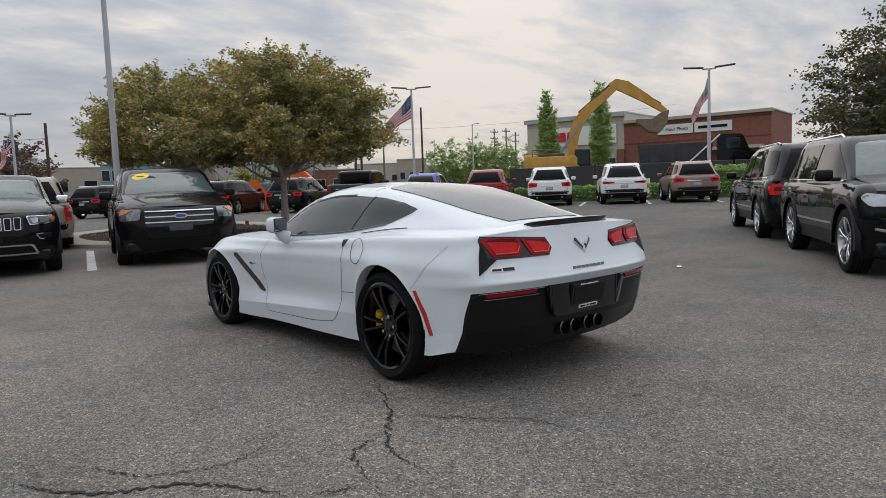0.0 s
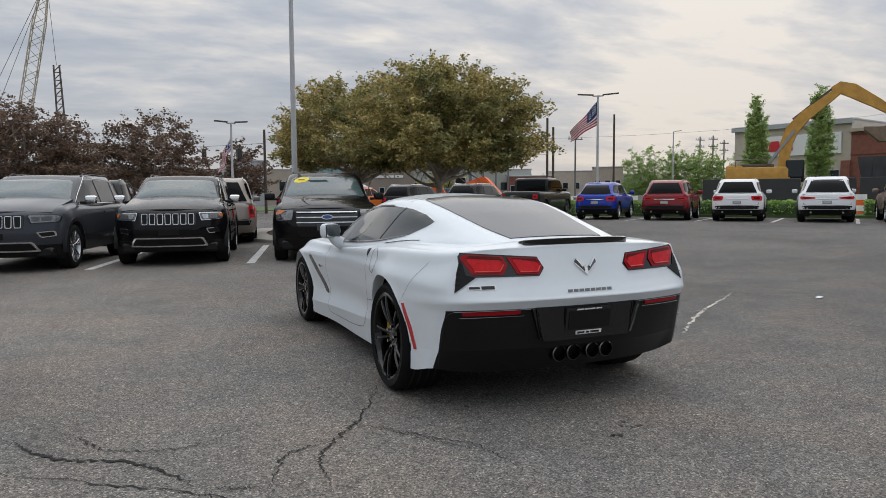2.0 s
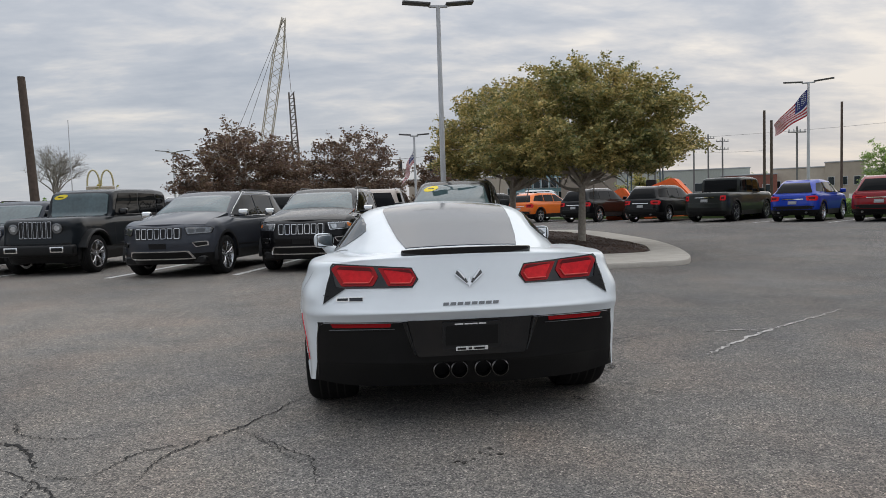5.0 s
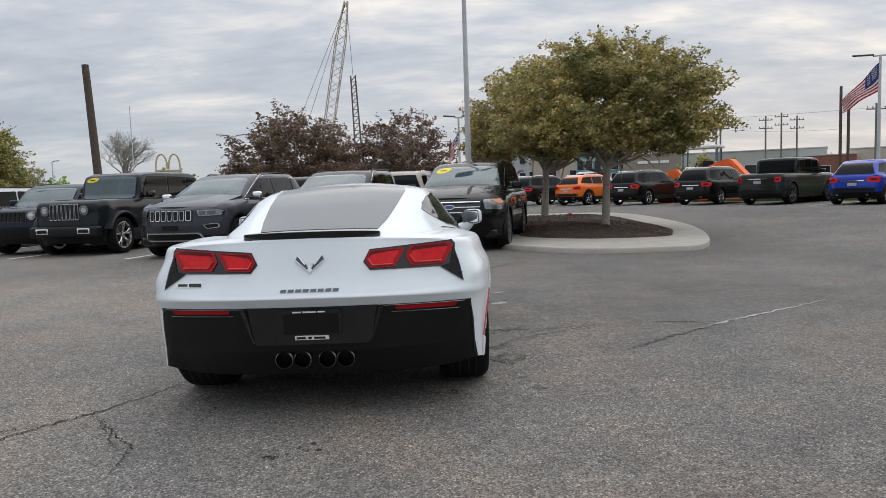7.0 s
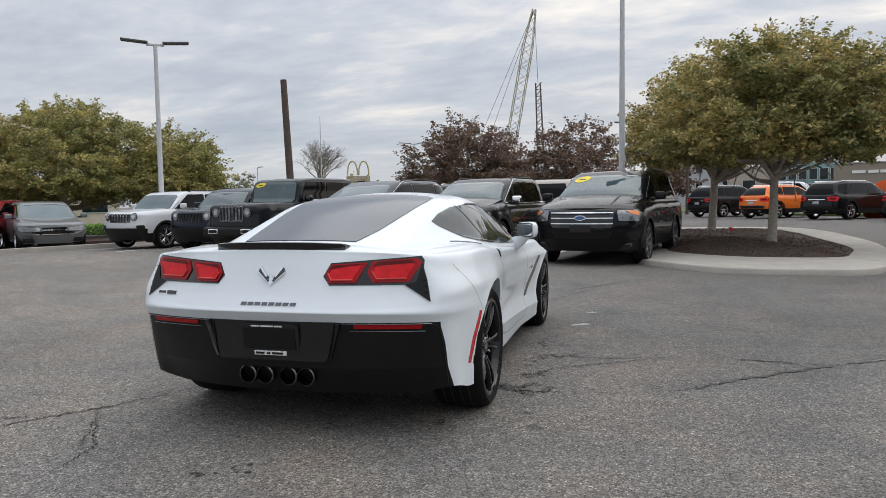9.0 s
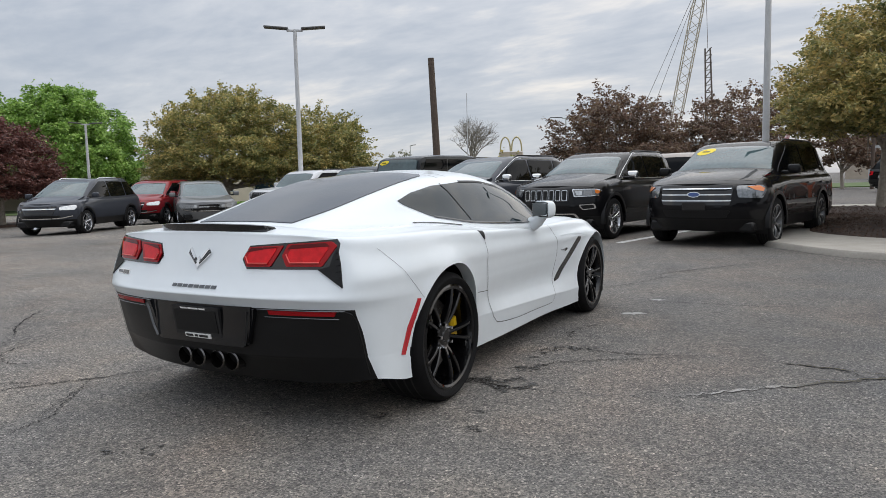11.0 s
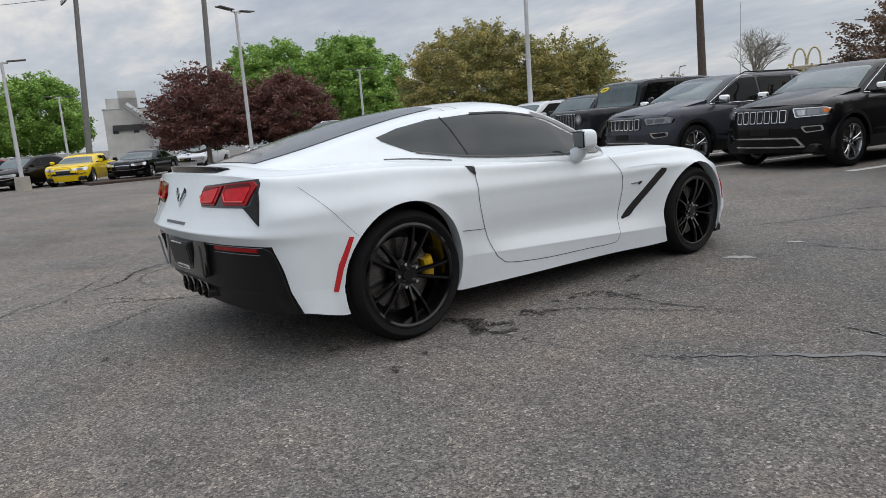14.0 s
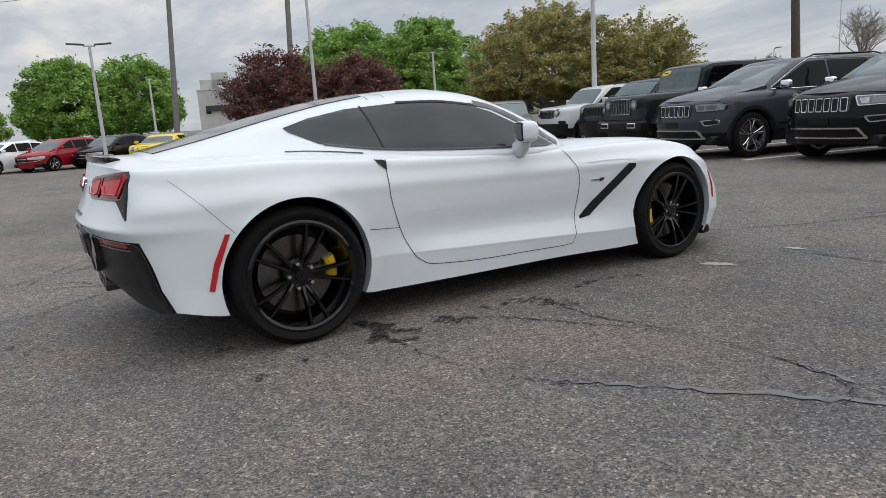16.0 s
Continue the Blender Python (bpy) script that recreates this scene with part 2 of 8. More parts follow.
LEAF_DARK = leaf_mat("dark_green_leaves", (0.060, 0.075, 0.028), (0.120, 0.125, 0.048), (0.200, 0.180, 0.075))


def asphalt_mat():
    m = bpy.data.materials.new("worn_asphalt")
    m.use_nodes = True
    n, l = m.node_tree.nodes, m.node_tree.links
    b = n["Principled BSDF"]
    tc = n.new("ShaderNodeTexCoord")

    def tex(kind, scale, **kw):
        t = n.new(kind)
        t.inputs["Scale"].default_value = scale
        for k, v in kw.items():
            t.inputs[k].default_value = v
        l.new(tc.outputs["Object"], t.inputs[0])
        return t

    def ramp(src, stops):
        r = n.new("ShaderNodeValToRGB")
        l.new(src, r.inputs[0])
        r.color_ramp.elements[0].position, r.color_ramp.elements[0].color = stops[0][0], (*stops[0][1], 1)
        r.color_ramp.elements[1].position, r.color_ramp.elements[1].color = stops[-1][0], (*stops[-1][1], 1)
        for p, c in stops[1:-1]:
            e = r.color_ramp.elements.new(p)
            e.color = (*c, 1)
        return r

    def mix(kind, fac, a, c):
        x = n.new("ShaderNodeMixRGB")
        x.blend_type = kind
        for i, v in enumerate((fac, a, c)):
            if isinstance(v, (int, float)):
                x.inputs[i].default_value = v
            else:
                l.new(v, x.inputs[i])
        return x.outputs[0]

    stones = tex("ShaderNodeTexVoronoi", 120.0)
    small = tex("ShaderNodeTexVoronoi", 210.0)
    big = tex("ShaderNodeTexNoise", 0.22, Detail=5.0, Roughness=0.55)
    mid = tex("ShaderNodeTexNoise", 1.7, Detail=6.0, Roughness=0.65)
    base = ramp(big.outputs[0], [(0.34, (0.121, 0.118, 0.116)), (0.5, (0.157, 0.153, 0.150)), (0.66, (0.192, 0.185, 0.178))])
    chip = ramp(stones.outputs["Color"], [(0.0, (0.22, 0.216, 0.212)), (0.45, (0.76, 0.745, 0.73)), (0.82, (1.40, 1.34, 1.26)), (1.0, (3.0, 2.8, 2.6))])
    chip2 = ramp(small.outputs["Color"], [(0.0, (0.45, 0.45, 0.445)), (1.0, (1.60, 1.55, 1.47))])
    col = mix("MULTIPLY", 1.0, base.outputs[0], chip.outputs[0])
    col = mix("MULTIPLY", 0.8, col, chip2.outputs[0])
    stain = ramp(mid.outputs[0], [(0.26, (0.76, 0.76, 0.77)), (0.5, (1.0, 1.0, 1.0)), (0.74, (1.16, 1.13, 1.08))])
    col = mix("MULTIPLY", 1.0, col, stain.outputs[0])
    patch = tex("ShaderNodeTexNoise", 16.0, Detail=3.0, Roughness=0.7)
    worn = ramp(patch.outputs[0], [(0.30, (0.80, 0.80, 0.80)), (0.5, (1.0, 1.0, 1.0)), (0.70, (1.22, 1.20, 1.17))])
    col = mix("MULTIPLY", 1.0, col, worn.outputs[0])
    # slightly paler at low x, darker and cooler at high x, with an uneven boundary
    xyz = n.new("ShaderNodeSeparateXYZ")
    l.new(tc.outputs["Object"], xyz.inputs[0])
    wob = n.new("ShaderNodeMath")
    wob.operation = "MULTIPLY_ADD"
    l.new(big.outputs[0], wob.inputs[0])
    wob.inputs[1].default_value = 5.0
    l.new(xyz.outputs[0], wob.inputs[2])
    x_mix = n.new("ShaderNodeMapRange")
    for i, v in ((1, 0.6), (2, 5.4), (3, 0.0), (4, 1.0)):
        x_mix.inputs[i].default_value = v
    l.new(wob.outputs[0], x_mix.inputs[0])
    tone = ramp(x_mix.outputs[0], [(0.0, (1.09, 1.085, 1.07)), (1.0, (0.80, 0.815, 0.835))])
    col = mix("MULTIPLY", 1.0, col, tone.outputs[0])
    # faint warm and cool casts of the stones
    hue = tex("ShaderNodeTexNoise", 0.8, Detail=3.0, Roughness=0.6)
    cast = ramp(hue.outputs[0], [(0.36, (0.96, 0.99, 1.03)), (0.5, (1.0, 1.0, 1.0)), (0.64, (1.05, 0.99, 0.96))])
    col = mix("MULTIPLY", 1.0, col, cast.outputs[0])
    l.new(col, b.inputs["Base Color"])
    b.inputs["Roughness"].default_value = 0.82
    b.inputs["Specular IOR Level"].default_value = 0.35
    bp = n.new("ShaderNodeBump")
    bp.inputs["Strength"].default_value, bp.inputs["Distance"].default_value = 0.55, 0.004
    l.new(stones.outputs["Distance"], bp.inputs["Height"])
    bp2 = n.new("ShaderNodeBump")
    bp2.inputs["Strength"].default_value, bp2.inputs["Distance"].default_value = 0.4, 0.02
    l.new(mid.outputs[0], bp2.inputs["Height"])
    l.new(bp.outputs[0], bp2.inputs["Normal"])
    l.new(bp2.outputs[0], b.inputs["Normal"])
    return m


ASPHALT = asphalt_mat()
GRASS = mat("verge_grass", (0.075, 0.115, 0.035), rough=0.95, vary=0.4, scale=0.6, bump=0.5, bscale=20)
CRACK = mat("open_crack", (0.014, 0.013, 0.012), rough=0.95)
STAIN = mat("oil_stain", (0.040, 0.037, 0.034), rough=0.5, vary=0.35, scale=9)


def mottle(m, scale, lo, hi):
    """Lets the ground show through a soaked stain in small gaps."""
    n, l = m.node_tree.nodes, m.node_tree.links
    tc, t, r = n.new("ShaderNodeTexCoord"), n.new("ShaderNodeTexNoise"), n.new("ShaderNodeMapRange")
    t.inputs["Scale"].default_value, t.inputs["Detail"].default_value = scale, 5
    r.inputs[1].default_value, r.inputs[2].default_value = lo, hi
    l.new(tc.outputs["Object"], t.inputs[0])
    l.new(t.outputs[0], r.inputs[0])
    l.new(r.outputs[0], n["Principled BSDF"].inputs["Alpha"])


mottle(STAIN, 38, .40, .58)
SEALANT = mat("damp_crack_filler", (0.118, 0.114, 0.110), rough=0.16, spec=0.7, vary=0.2, scale=5)
mottle(SEALANT, 7, .32, .48)

# ---- building helpers ----
from mathutils.bvhtree import BVHTree


def mesh_of(bm, name, material, smooth=40):
    me = bpy.data.meshes.new(name)
    bmesh.ops.recalc_face_normals(bm, faces=bm.faces)
    bm.to_mesh(me)
    bm.free()
    mats = material if isinstance(material, (list, tuple)) else [material]
    for m in mats:
        me.materials.append(m)
    if smooth:
        me.polygons.foreach_set("use_smooth", [True] * len(me.polygons))
        me.set_sharp_from_angle(angle=radians(smooth))
    return me


def part(name, bm, material, parent, label="", smooth=40):
    ob = new(name, mesh_of(bm, name, material, smooth))
    ob.parent = parent
    return tagged(ob, label)


def thing(name, m, label, category, group="", kind=""):
    ob = new(name)
    ob.matrix_world = m
    return tagged(ob, label, category, group, kind)


def solo(name, bm, material, label, category, group="", kind="", m=None, smooth=40):
    ob = new(name, mesh_of(bm, name, material, smooth))
    if m is not None:
        ob.matrix_world = m
    return tagged(ob, label, category, group, kind)


def box(bm, c, s, bevel=0.0, m=None, seg=1):
    """A box of size s centred at c, with bevelled edges."""
    r = bmesh.ops.create_cube(bm, size=1.0, matrix=Matrix.LocRotScale(c, None, s))
    vs = r["verts"]
    if bevel:
        es = list({e for v in vs for e in v.link_edges})
        out = bmesh.ops.bevel(bm, geom=es, offset=bevel, segments=seg, affect="EDGES", profile=0.6)
        vs = list({v for f in out["faces"] for v in f.verts} | {v for v in vs if v.is_valid})
    if m is not None:
        bmesh.ops.transform(bm, matrix=m, verts=[v for v in vs if v.is_valid])
    return bm


def prism(bm, pts, depth, bevel=0.0, m=None):
    """A flat outline in x and y, raised by depth along z."""
    vs = [bm.verts.new((x, y, 0)) for x, y in pts]
    f = bm.faces.new(vs)
    ex = bmesh.ops.extrude_face_region(bm, geom=[f])
    top = [v for v in ex["geom"] if isinstance(v, bmesh.types.BMVert)]
    bmesh.ops.translate(bm, vec=(0, 0, depth), verts=top)
    allv = vs + top
    if bevel:
        es = [e for e in {e for v in top for e in v.link_edges} if all(v in top for v in e.verts)]
        o = bmesh.ops.bevel(bm, geom=es, offset=bevel, segments=2, affect="EDGES")
        allv = list({v for f in o["faces"] for v in f.verts} | {v for v in allv if v.is_valid})
    if m is not None:
        bmesh.ops.transform(bm, matrix=m, verts=[v for v in allv if v.is_valid])
    return bm


def tube(bm, pts, radii, n=10, cap=True):
    """A round bar through points, with a radius at each."""
    pts = [Vector(p) for p in pts]
    if isinstance(radii, (int, float)):
        radii = [radii] * len(pts)
    rings = []
    side = None
    for i, p in enumerate(pts):
        d = (pts[min(i + 1, len(pts) - 1)] - pts[max(i - 1, 0)]).normalized()
        if side is None:
            side = d.orthogonal().normalized()
        side = (side - d * side.dot(d)).normalized()
        up = d.cross(side)
        rings.append([bm.verts.new(p + (side * math.cos(a) + up * math.sin(a)) * radii[i]) for a in (2 * math.pi * k / n for k in range(n))])
    for a, b in zip(rings, rings[1:]):
        for k in range(n):
            bm.faces.new((a[k], a[(k + 1) % n], b[(k + 1) % n], b[k]))
    if cap:
        bm.faces.new(rings[0][::-1])
        bm.faces.new(rings[-1])
    return bm


def lathe(bm, prof, n=48, closed=False, a0=0.0, a1=2 * math.pi):
    """Turns a profile of (radius, x) round the x axis."""
    full = abs(a1 - a0 - 2 * math.pi) < 1e-6
    k = n if full else n + 1
    rings = [[bm.verts.new((x, r * math.cos(a0 + (a1 - a0) * i / n), r * math.sin(a0 + (a1 - a0) * i / n))) for i in range(k)] for r, x in prof]
    pairs = list(zip(rings, rings[1:])) + ([(rings[-1], rings[0])] if closed else [])
    for a, b in pairs:
        for i in range(n):
            j = (i + 1) % k
            bm.faces.new((a[i], a[j], b[j], b[i]))
    return bm


def crom(P, n, closed=False):
    """A smooth curve through control points (first axis), n steps a span."""
    P = np.asarray(P, float)
    k = len(P)
    out = []
    spans = k if closed else k - 1
    for i in range(spans):
        if closed:
            p0, p1, p2, p3 = P[(i - 1) % k], P[i], P[(i + 1) % k], P[(i + 2) % k]
        else:
            p1, p2 = P[i], P[i + 1]
            p0 = P[i - 1] if i > 0 else 2 * p1 - p2
            p3 = P[i + 2] if i + 2 < k else 2 * p2 - p1
        for j in range(n):
            u = j / n
            out.append(0.5 * (2 * p1 + (p2 - p0) * u + (2 * p0 - 5 * p1 + 4 * p2 - p3) * u * u + (3 * p1 - p0 - 3 * p2 + p3) * u ** 3))
    if not closed:
        out.append(P[-1])
    return np.array(out)


def even(P, n, closed=False):
    """A smooth surface through control rows (first axis) that minds their spacing, so that close rows don't ripple."""
    P = np.asarray(P, float)
    if closed:
        P = np.concatenate((P[-2:], P, P[:3]))
    d = P[1:] - P[:-1]
    h = np.linalg.norm(d, axis=-1, keepdims=True) ** .8 + 1e-3
    sl = d / h
    m = np.concatenate((sl[:1], (h[1:] * sl[:-1] + h[:-1] * sl[1:]) / (h[1:] + h[:-1]), sl[-1:]))
    out = []
    for i in range(2, len(P) - 3) if closed else range(len(P) - 1):
        for j in range(n):
            u = j / n
            out.append((1 + 2 * u) * (1 - u) ** 2 * P[i] + u * (1 - u) ** 2 * h[i] * m[i] + u * u * (3 - 2 * u) * P[i + 1] + u * u * (u - 1) * h[i] * m[i + 1])
    if not closed:
        out.append(P[-1])
    return np.array(out)


def grid_bm(G, closed_cols=False, keep=None):
    """A bmesh from a grid of points [row][column]; keep(row, column) picks quads."""
    bm = bmesh.new()
    R, C = G.shape[:2]
    vs = [[bm.verts.new(G[r][c]) for c in range(C)] for r in range(R)]
    for r in range(R - 1):
        for c in range(C if closed_cols else C - 1):
            if keep is None or keep(r, c):
                d = (c + 1) % C
                bm.faces.new((vs[r][c], vs[r][d], vs[r + 1][d], vs[r + 1][c]))
    loose = [v for v in bm.verts if not v.link_faces]
    bmesh.ops.delete(bm, geom=loose, context="VERTS")
    return bm


def cut_arch(bm, y0, z0, rad, xmin, depth=0.07):
    """Cuts a round wheel arch through both flanks and turns its lip inwards."""
    gone = [f for f in bm.faces if abs(f.calc_center_median().x) > xmin and math.hypot(f.calc_center_median().y - y0, f.calc_center_median().z - z0) < rad]
    rim = {v for f in gone for v in f.verts if any(g not in gone for g in v.link_faces)}
    goneset = set(gone)
    rim = {v for v in rim if any(g not in goneset for g in v.link_faces)}
    bmesh.ops.delete(bm, geom=gone, context="FACES_ONLY")
    bmesh.ops.delete(bm, geom=[e for e in bm.edges if not e.link_faces], context="EDGES")
    rim = [v for v in rim if v.is_valid and v.link_faces]
    for v in rim:
        d = math.hypot(v.co.y - y0, v.co.z - z0)
        if d > 1e-4 and v.co.z > z0 - rad * 0.8:
            v.co.y = y0 + (v.co.y - y0) * rad / d
            v.co.z = z0 + (v.co.z - z0) * rad / d
    es = [e for e in bm.edges if len(e.link_faces) == 1 and all(v in rim for v in e.verts)]
    ex = bmesh.ops.extrude_edge_only(bm, edges=es)
    for v in [g for g in ex["geom"] if isinstance(g, bmesh.types.BMVert)]:
        v.co.x -= math.copysign(depth, v.co.x)


VIEWS = {
    "rear": ((0, 1, 0), lambda a, b: (a, -12, b)),
    "front": ((0, -1, 0), lambda a, b: (a, 12, b)),
    "right": ((-1, 0, 0), lambda a, b: (6, a, b)),
    "left": ((1, 0, 0), lambda a, b: (-6, a, b)),
    "top": ((0, 0, -1), lambda a, b: (a, b, 8)),
}


def drape(tree, poly, view, off=0.004, thick=0.02, res=0.06):
    """A convex plate laid on a surface, seen from one side: its outline poly is given in that side's plane."""
    way, start = VIEWS[view]
    way = Vector(way)
    bm = bmesh.new()
    xs, ys = [p[0] for p in poly], [p[1] for p in poly]
    nx, ny = max(1, int((max(xs) - min(xs)) / res)), max(1, int((max(ys) - min(ys)) / res))
    gx, gy = np.linspace(min(xs), max(xs), nx + 1), np.linspace(min(ys), max(ys), ny + 1)
    vs = [[bm.verts.new((x, y, 0)) for x in gx] for y in gy]
    for j in range(ny):
        for i in range(nx):
            bm.faces.new((vs[j][i], vs[j][i + 1], vs[j + 1][i + 1], vs[j + 1][i]))
    area = sum(poly[i - 1][0] * poly[i][1] - poly[i][0] * poly[i - 1][1] for i in range(len(poly)))
    if area < 0:
        poly = poly[::-1]
    for i in range(len(poly)):
        a, b = poly[i - 1], poly[i]
        if math.hypot(b[0] - a[0], b[1] - a[1]) < 1e-5:
            continue
        bmesh.ops.bisect_plane(bm, geom=bm.verts[:] + bm.edges[:] + bm.faces[:], plane_co=(a[0], a[1], 0), plane_no=(b[1] - a[1], a[0] - b[0], 0), clear_outer=True)
    bad = []
    for v in bm.verts:
        hit = tree.ray_cast(Vector(start(v.co.x, v.co.y)), way, 30)
        if hit[0] is None:
            bad.append(v)
        else:
            v.co = hit[0] - way * off
    if bad:
        bmesh.ops.delete(bm, geom=bad, context="VERTS")
    es = [e for e in bm.edges if len(e.link_faces) == 1]
    if es:
        ex = bmesh.ops.extrude_edge_only(bm, edges=es)
        bmesh.ops.translate(bm, vec=way * thick, verts=[g for g in ex["geom"] if isinstance(g, bmesh.types.BMVert)])
    return bm


def mirror_poly(poly):
    return [(-a, b) for a, b in poly]


def rounded(poly, r, n=4):
    """The outline with its corners rounded off."""
    out = []
    k = len(poly)
    for i in range(k):
        p, a, b = Vector(poly[i]), Vector(poly[i - 1]), Vector(poly[(i + 1) % k])
        da, db = (a - p), (b - p)
        q = min(r, da.length * 0.45, db.length * 0.45)
        s, e = p + da.normalized() * q, p + db.normalized() * q
        for j in range(n + 1):
            u = j / n
            c = s * (1 - u) ** 2 + p * 2 * u * (1 - u) + e * u * u
            out.append((c.x, c.y))
    return out


def seam(tree, pts, view, width=0.005, off=0.0018, n=10):
    """A thin gap line laid on a surface along a smooth curve."""
    way, start = VIEWS[view]
    way = Vector(way)
    c = crom([(a, b, 0) for a, b in pts], n)
    hits = []
    for a, b, _ in c:
        h = tree.ray_cast(Vector(start(a, b)), way, 30)
        if h[0] is not None:
            hits.append((h[0], h[1] if h[1].dot(way) < 0 else -h[1]))
    bm = bmesh.new()
    rows = []
    for i, (p, nrm) in enumerate(hits):
        d = (hits[min(i + 1, len(hits) - 1)][0] - hits[max(i - 1, 0)][0])
        s = d.cross(nrm).normalized() * width / 2
        rows.append((bm.verts.new(p + s + nrm * off), bm.verts.new(p + nrm * off * 1.3), bm.verts.new(p - s + nrm * off)))
    for a, b in zip(rows, rows[1:]):
        bm.faces.new((a[0], a[1], b[1], b[0]))
        bm.faces.new((a[1], a[2], b[2], b[1]))
    return bm


def tree_of(*bms):
    """One search tree over several bmeshes."""
    vs, fs = [], []
    for bm in bms:
        bm.verts.index_update()
        o = len(vs)
        vs += [v.co.copy() for v in bm.verts]
        fs += [[v.index + o for v in f.verts] for f in bm.faces]
    return BVHTree.FromPolygons(vs, fs)


def lift(x, y):
    """The height of the lot: level round the middle, a little higher far ahead on one side and lower on the other."""
    def step(a, b, v):
        u = min(1.0, max(0.0, (v - a) / (b - a)))
        return u * u * (3 - 2 * u)
    return 0.17 * step(8, 24, 0.62 * x + 0.78 * y + 2 * min(0, x + 6)) - 0.36 * step(8, 34, -x) 

# ---- ground ----
def ground_sheet():
    xs = sorted(set(list(np.linspace(-60, 60, 61)) + [-2500, -900, -400, -200, -120, -80, 80, 120, 200, 400, 900, 2500]))
    bm = bmesh.new()
    vs = [[bm.verts.new((x, y, lift(x, y))) for x in xs] for y in xs]
    for j in range(len(xs) - 1):
        for i in range(len(xs) - 1):
            bm.faces.new((vs[j][i], vs[j][i + 1], vs[j + 1][i + 1], vs[j + 1][i]))
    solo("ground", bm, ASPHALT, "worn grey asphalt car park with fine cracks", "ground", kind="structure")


ground_sheet()


def ribbon(name, pts, width, material, label, category, jitter=0.03, z=0.005, seed=1, taper=True, sub=9, rough=0.45):
    """An uneven strip that follows the ground along a polyline."""
    rng = random.Random(seed)
    c = crom([(x, y, 0) for x, y in pts], sub)
    bm = bmesh.new()
    rows = []
    k = len(c)
    for i, (x, y, _) in enumerate(c):
        d = c[min(i + 1, k - 1)] - c[max(i - 1, 0)]
        s = np.array((-d[1], d[0])) / (math.hypot(d[0], d[1]) + 1e-9)
        w = width * (1 - rough * 1.2 + 2 * rough * rng.random()) / 2
        if taper:
            w *= min(1.0, 0.15 + 3.0 * min(i, k - 1 - i) / k)
        o = rng.uniform(-jitter, jitter)
        px, py = x + s[0] * o, y + s[1] * o
        rows.append([bm.verts.new((px + s[0] * q, py + s[1] * q, lift(px, py) + z)) for q in (-w, w)])
    for a, b in zip(rows, rows[1:]):
        bm.faces.new((a[0], a[1], b[1], b[0]))
    return solo(name, bm, material, label, category, kind="structure", smooth=0)


CRACKS = [
    ([(-0.89, -1.14), (-1.22, -1.80), (-1.45, -2.12), (-1.57, -2.32), (-1.60, -2.65)], 0.012),
    ([(-1.27, -1.93), (-1.02, -2.24), (-0.82, -2.51), (-0.78, -2.88)], 0.008),
    ([(-1.47, -2.14), (-1.69, -2.20), (-1.86, -2.55)], 0.010),
    ([(-2.95, -1.46), (-2.73, -1.80), (-2.36, -2.04), (-2.10, -2.45)], 0.020),
    ([(-4.2, -0.4), (-3.5, -1.1), (-2.95, -1.46)], 0.014),
    ([(-1.81, -1.72), (-2.14, -1.91), (-2.49, -1.80), (-2.63, -1.57), (-2.75, -1.52)], 0.009),
    ([(-2.10, -2.45), (-2.0, -2.8), (-1.86, -2.9), (-1.6, -3.2)], 0.012),
    ([(-1.86, -2.55), (-2.10, -2.45)], 0.008),
    ([(0.81, 3.48), (1.18, 4.23), (2.36, 5.89)], 0.016),
    ([(0.38, 2.2), (0.73, 2.81), (0.95, 3.32), (1.3, 4.4)], 0.012),
    ([(1.25, 1.93), (1.8, 2.0), (2.43, 2.04)], 0.012),
    ([(1.89, 0.09), (2.69, 0.07), (2.88, -0.18)], 0.007),
    ([(1.02, -0.63), (1.23, -0.38), (1.61, -0.14), (1.99, 0.08)], 0.009),
    ([(1.08, -0.02), (1.51, -0.04), (1.95, 0.08)], 0.010),
    ([(-3.01, -1.85), (-2.04, -2.58), (-1.84, -2.9)], 0.010),
    ([(-1.29, -1.92), (-1.1, -2.18), (-0.95, -2.4), (-0.86, -2.55)], 0.006),
]
for i, (pts, w) in enumerate(CRACKS):
    ribbon("crack", pts, w, CRACK, "dark open crack in the asphalt", "crack", seed=i + 3, jitter=0.016, sub=22)
ribbon("sealed_crack", [(1.95, -0.84), (2.20, -0.62), (2.62, -0.27), (3.06, 0.06), (3.7, 0.48), (4.32, 0.90)], 0.036, SEALANT, "damp grey filled crack across the asphalt", "crack", seed=31, jitter=0.02, sub=12)
ribbon("sealed_crack", [(2.40, 0.10), (2.7, 0.08), (3.06, 0.06)], 0.022, SEALANT, "damp grey filled crack across the asphalt", "crack", seed=32, jitter=0.012)


def blot(name, x, y, rx, ry, turn, material, label, seed, z=0.004):
    rng = random.Random(seed)
    bm = bmesh.new()
    n = 26
    ph = [rng.uniform(0, 6.28) for _ in range(3)]
    vs = []
    for i in range(n):
        a = 2 * math.pi * i / n
        r = 1 + 0.22 * math.sin(2 * a + ph[0]) + 0.18 * math.sin(5 * a + ph[1]) + 0.12 * math.sin(9 * a + ph[2])
        u, v = rx * r * math.cos(a), ry * r * math.sin(a)
        vs.append(bm.verts.new((x + u * math.cos(turn) - v * math.sin(turn), y + u * math.sin(turn) + v * math.cos(turn), z)))
    bm.faces.new(vs)
    solo(name, bm, material, label, "stain", kind="structure", smooth=0)


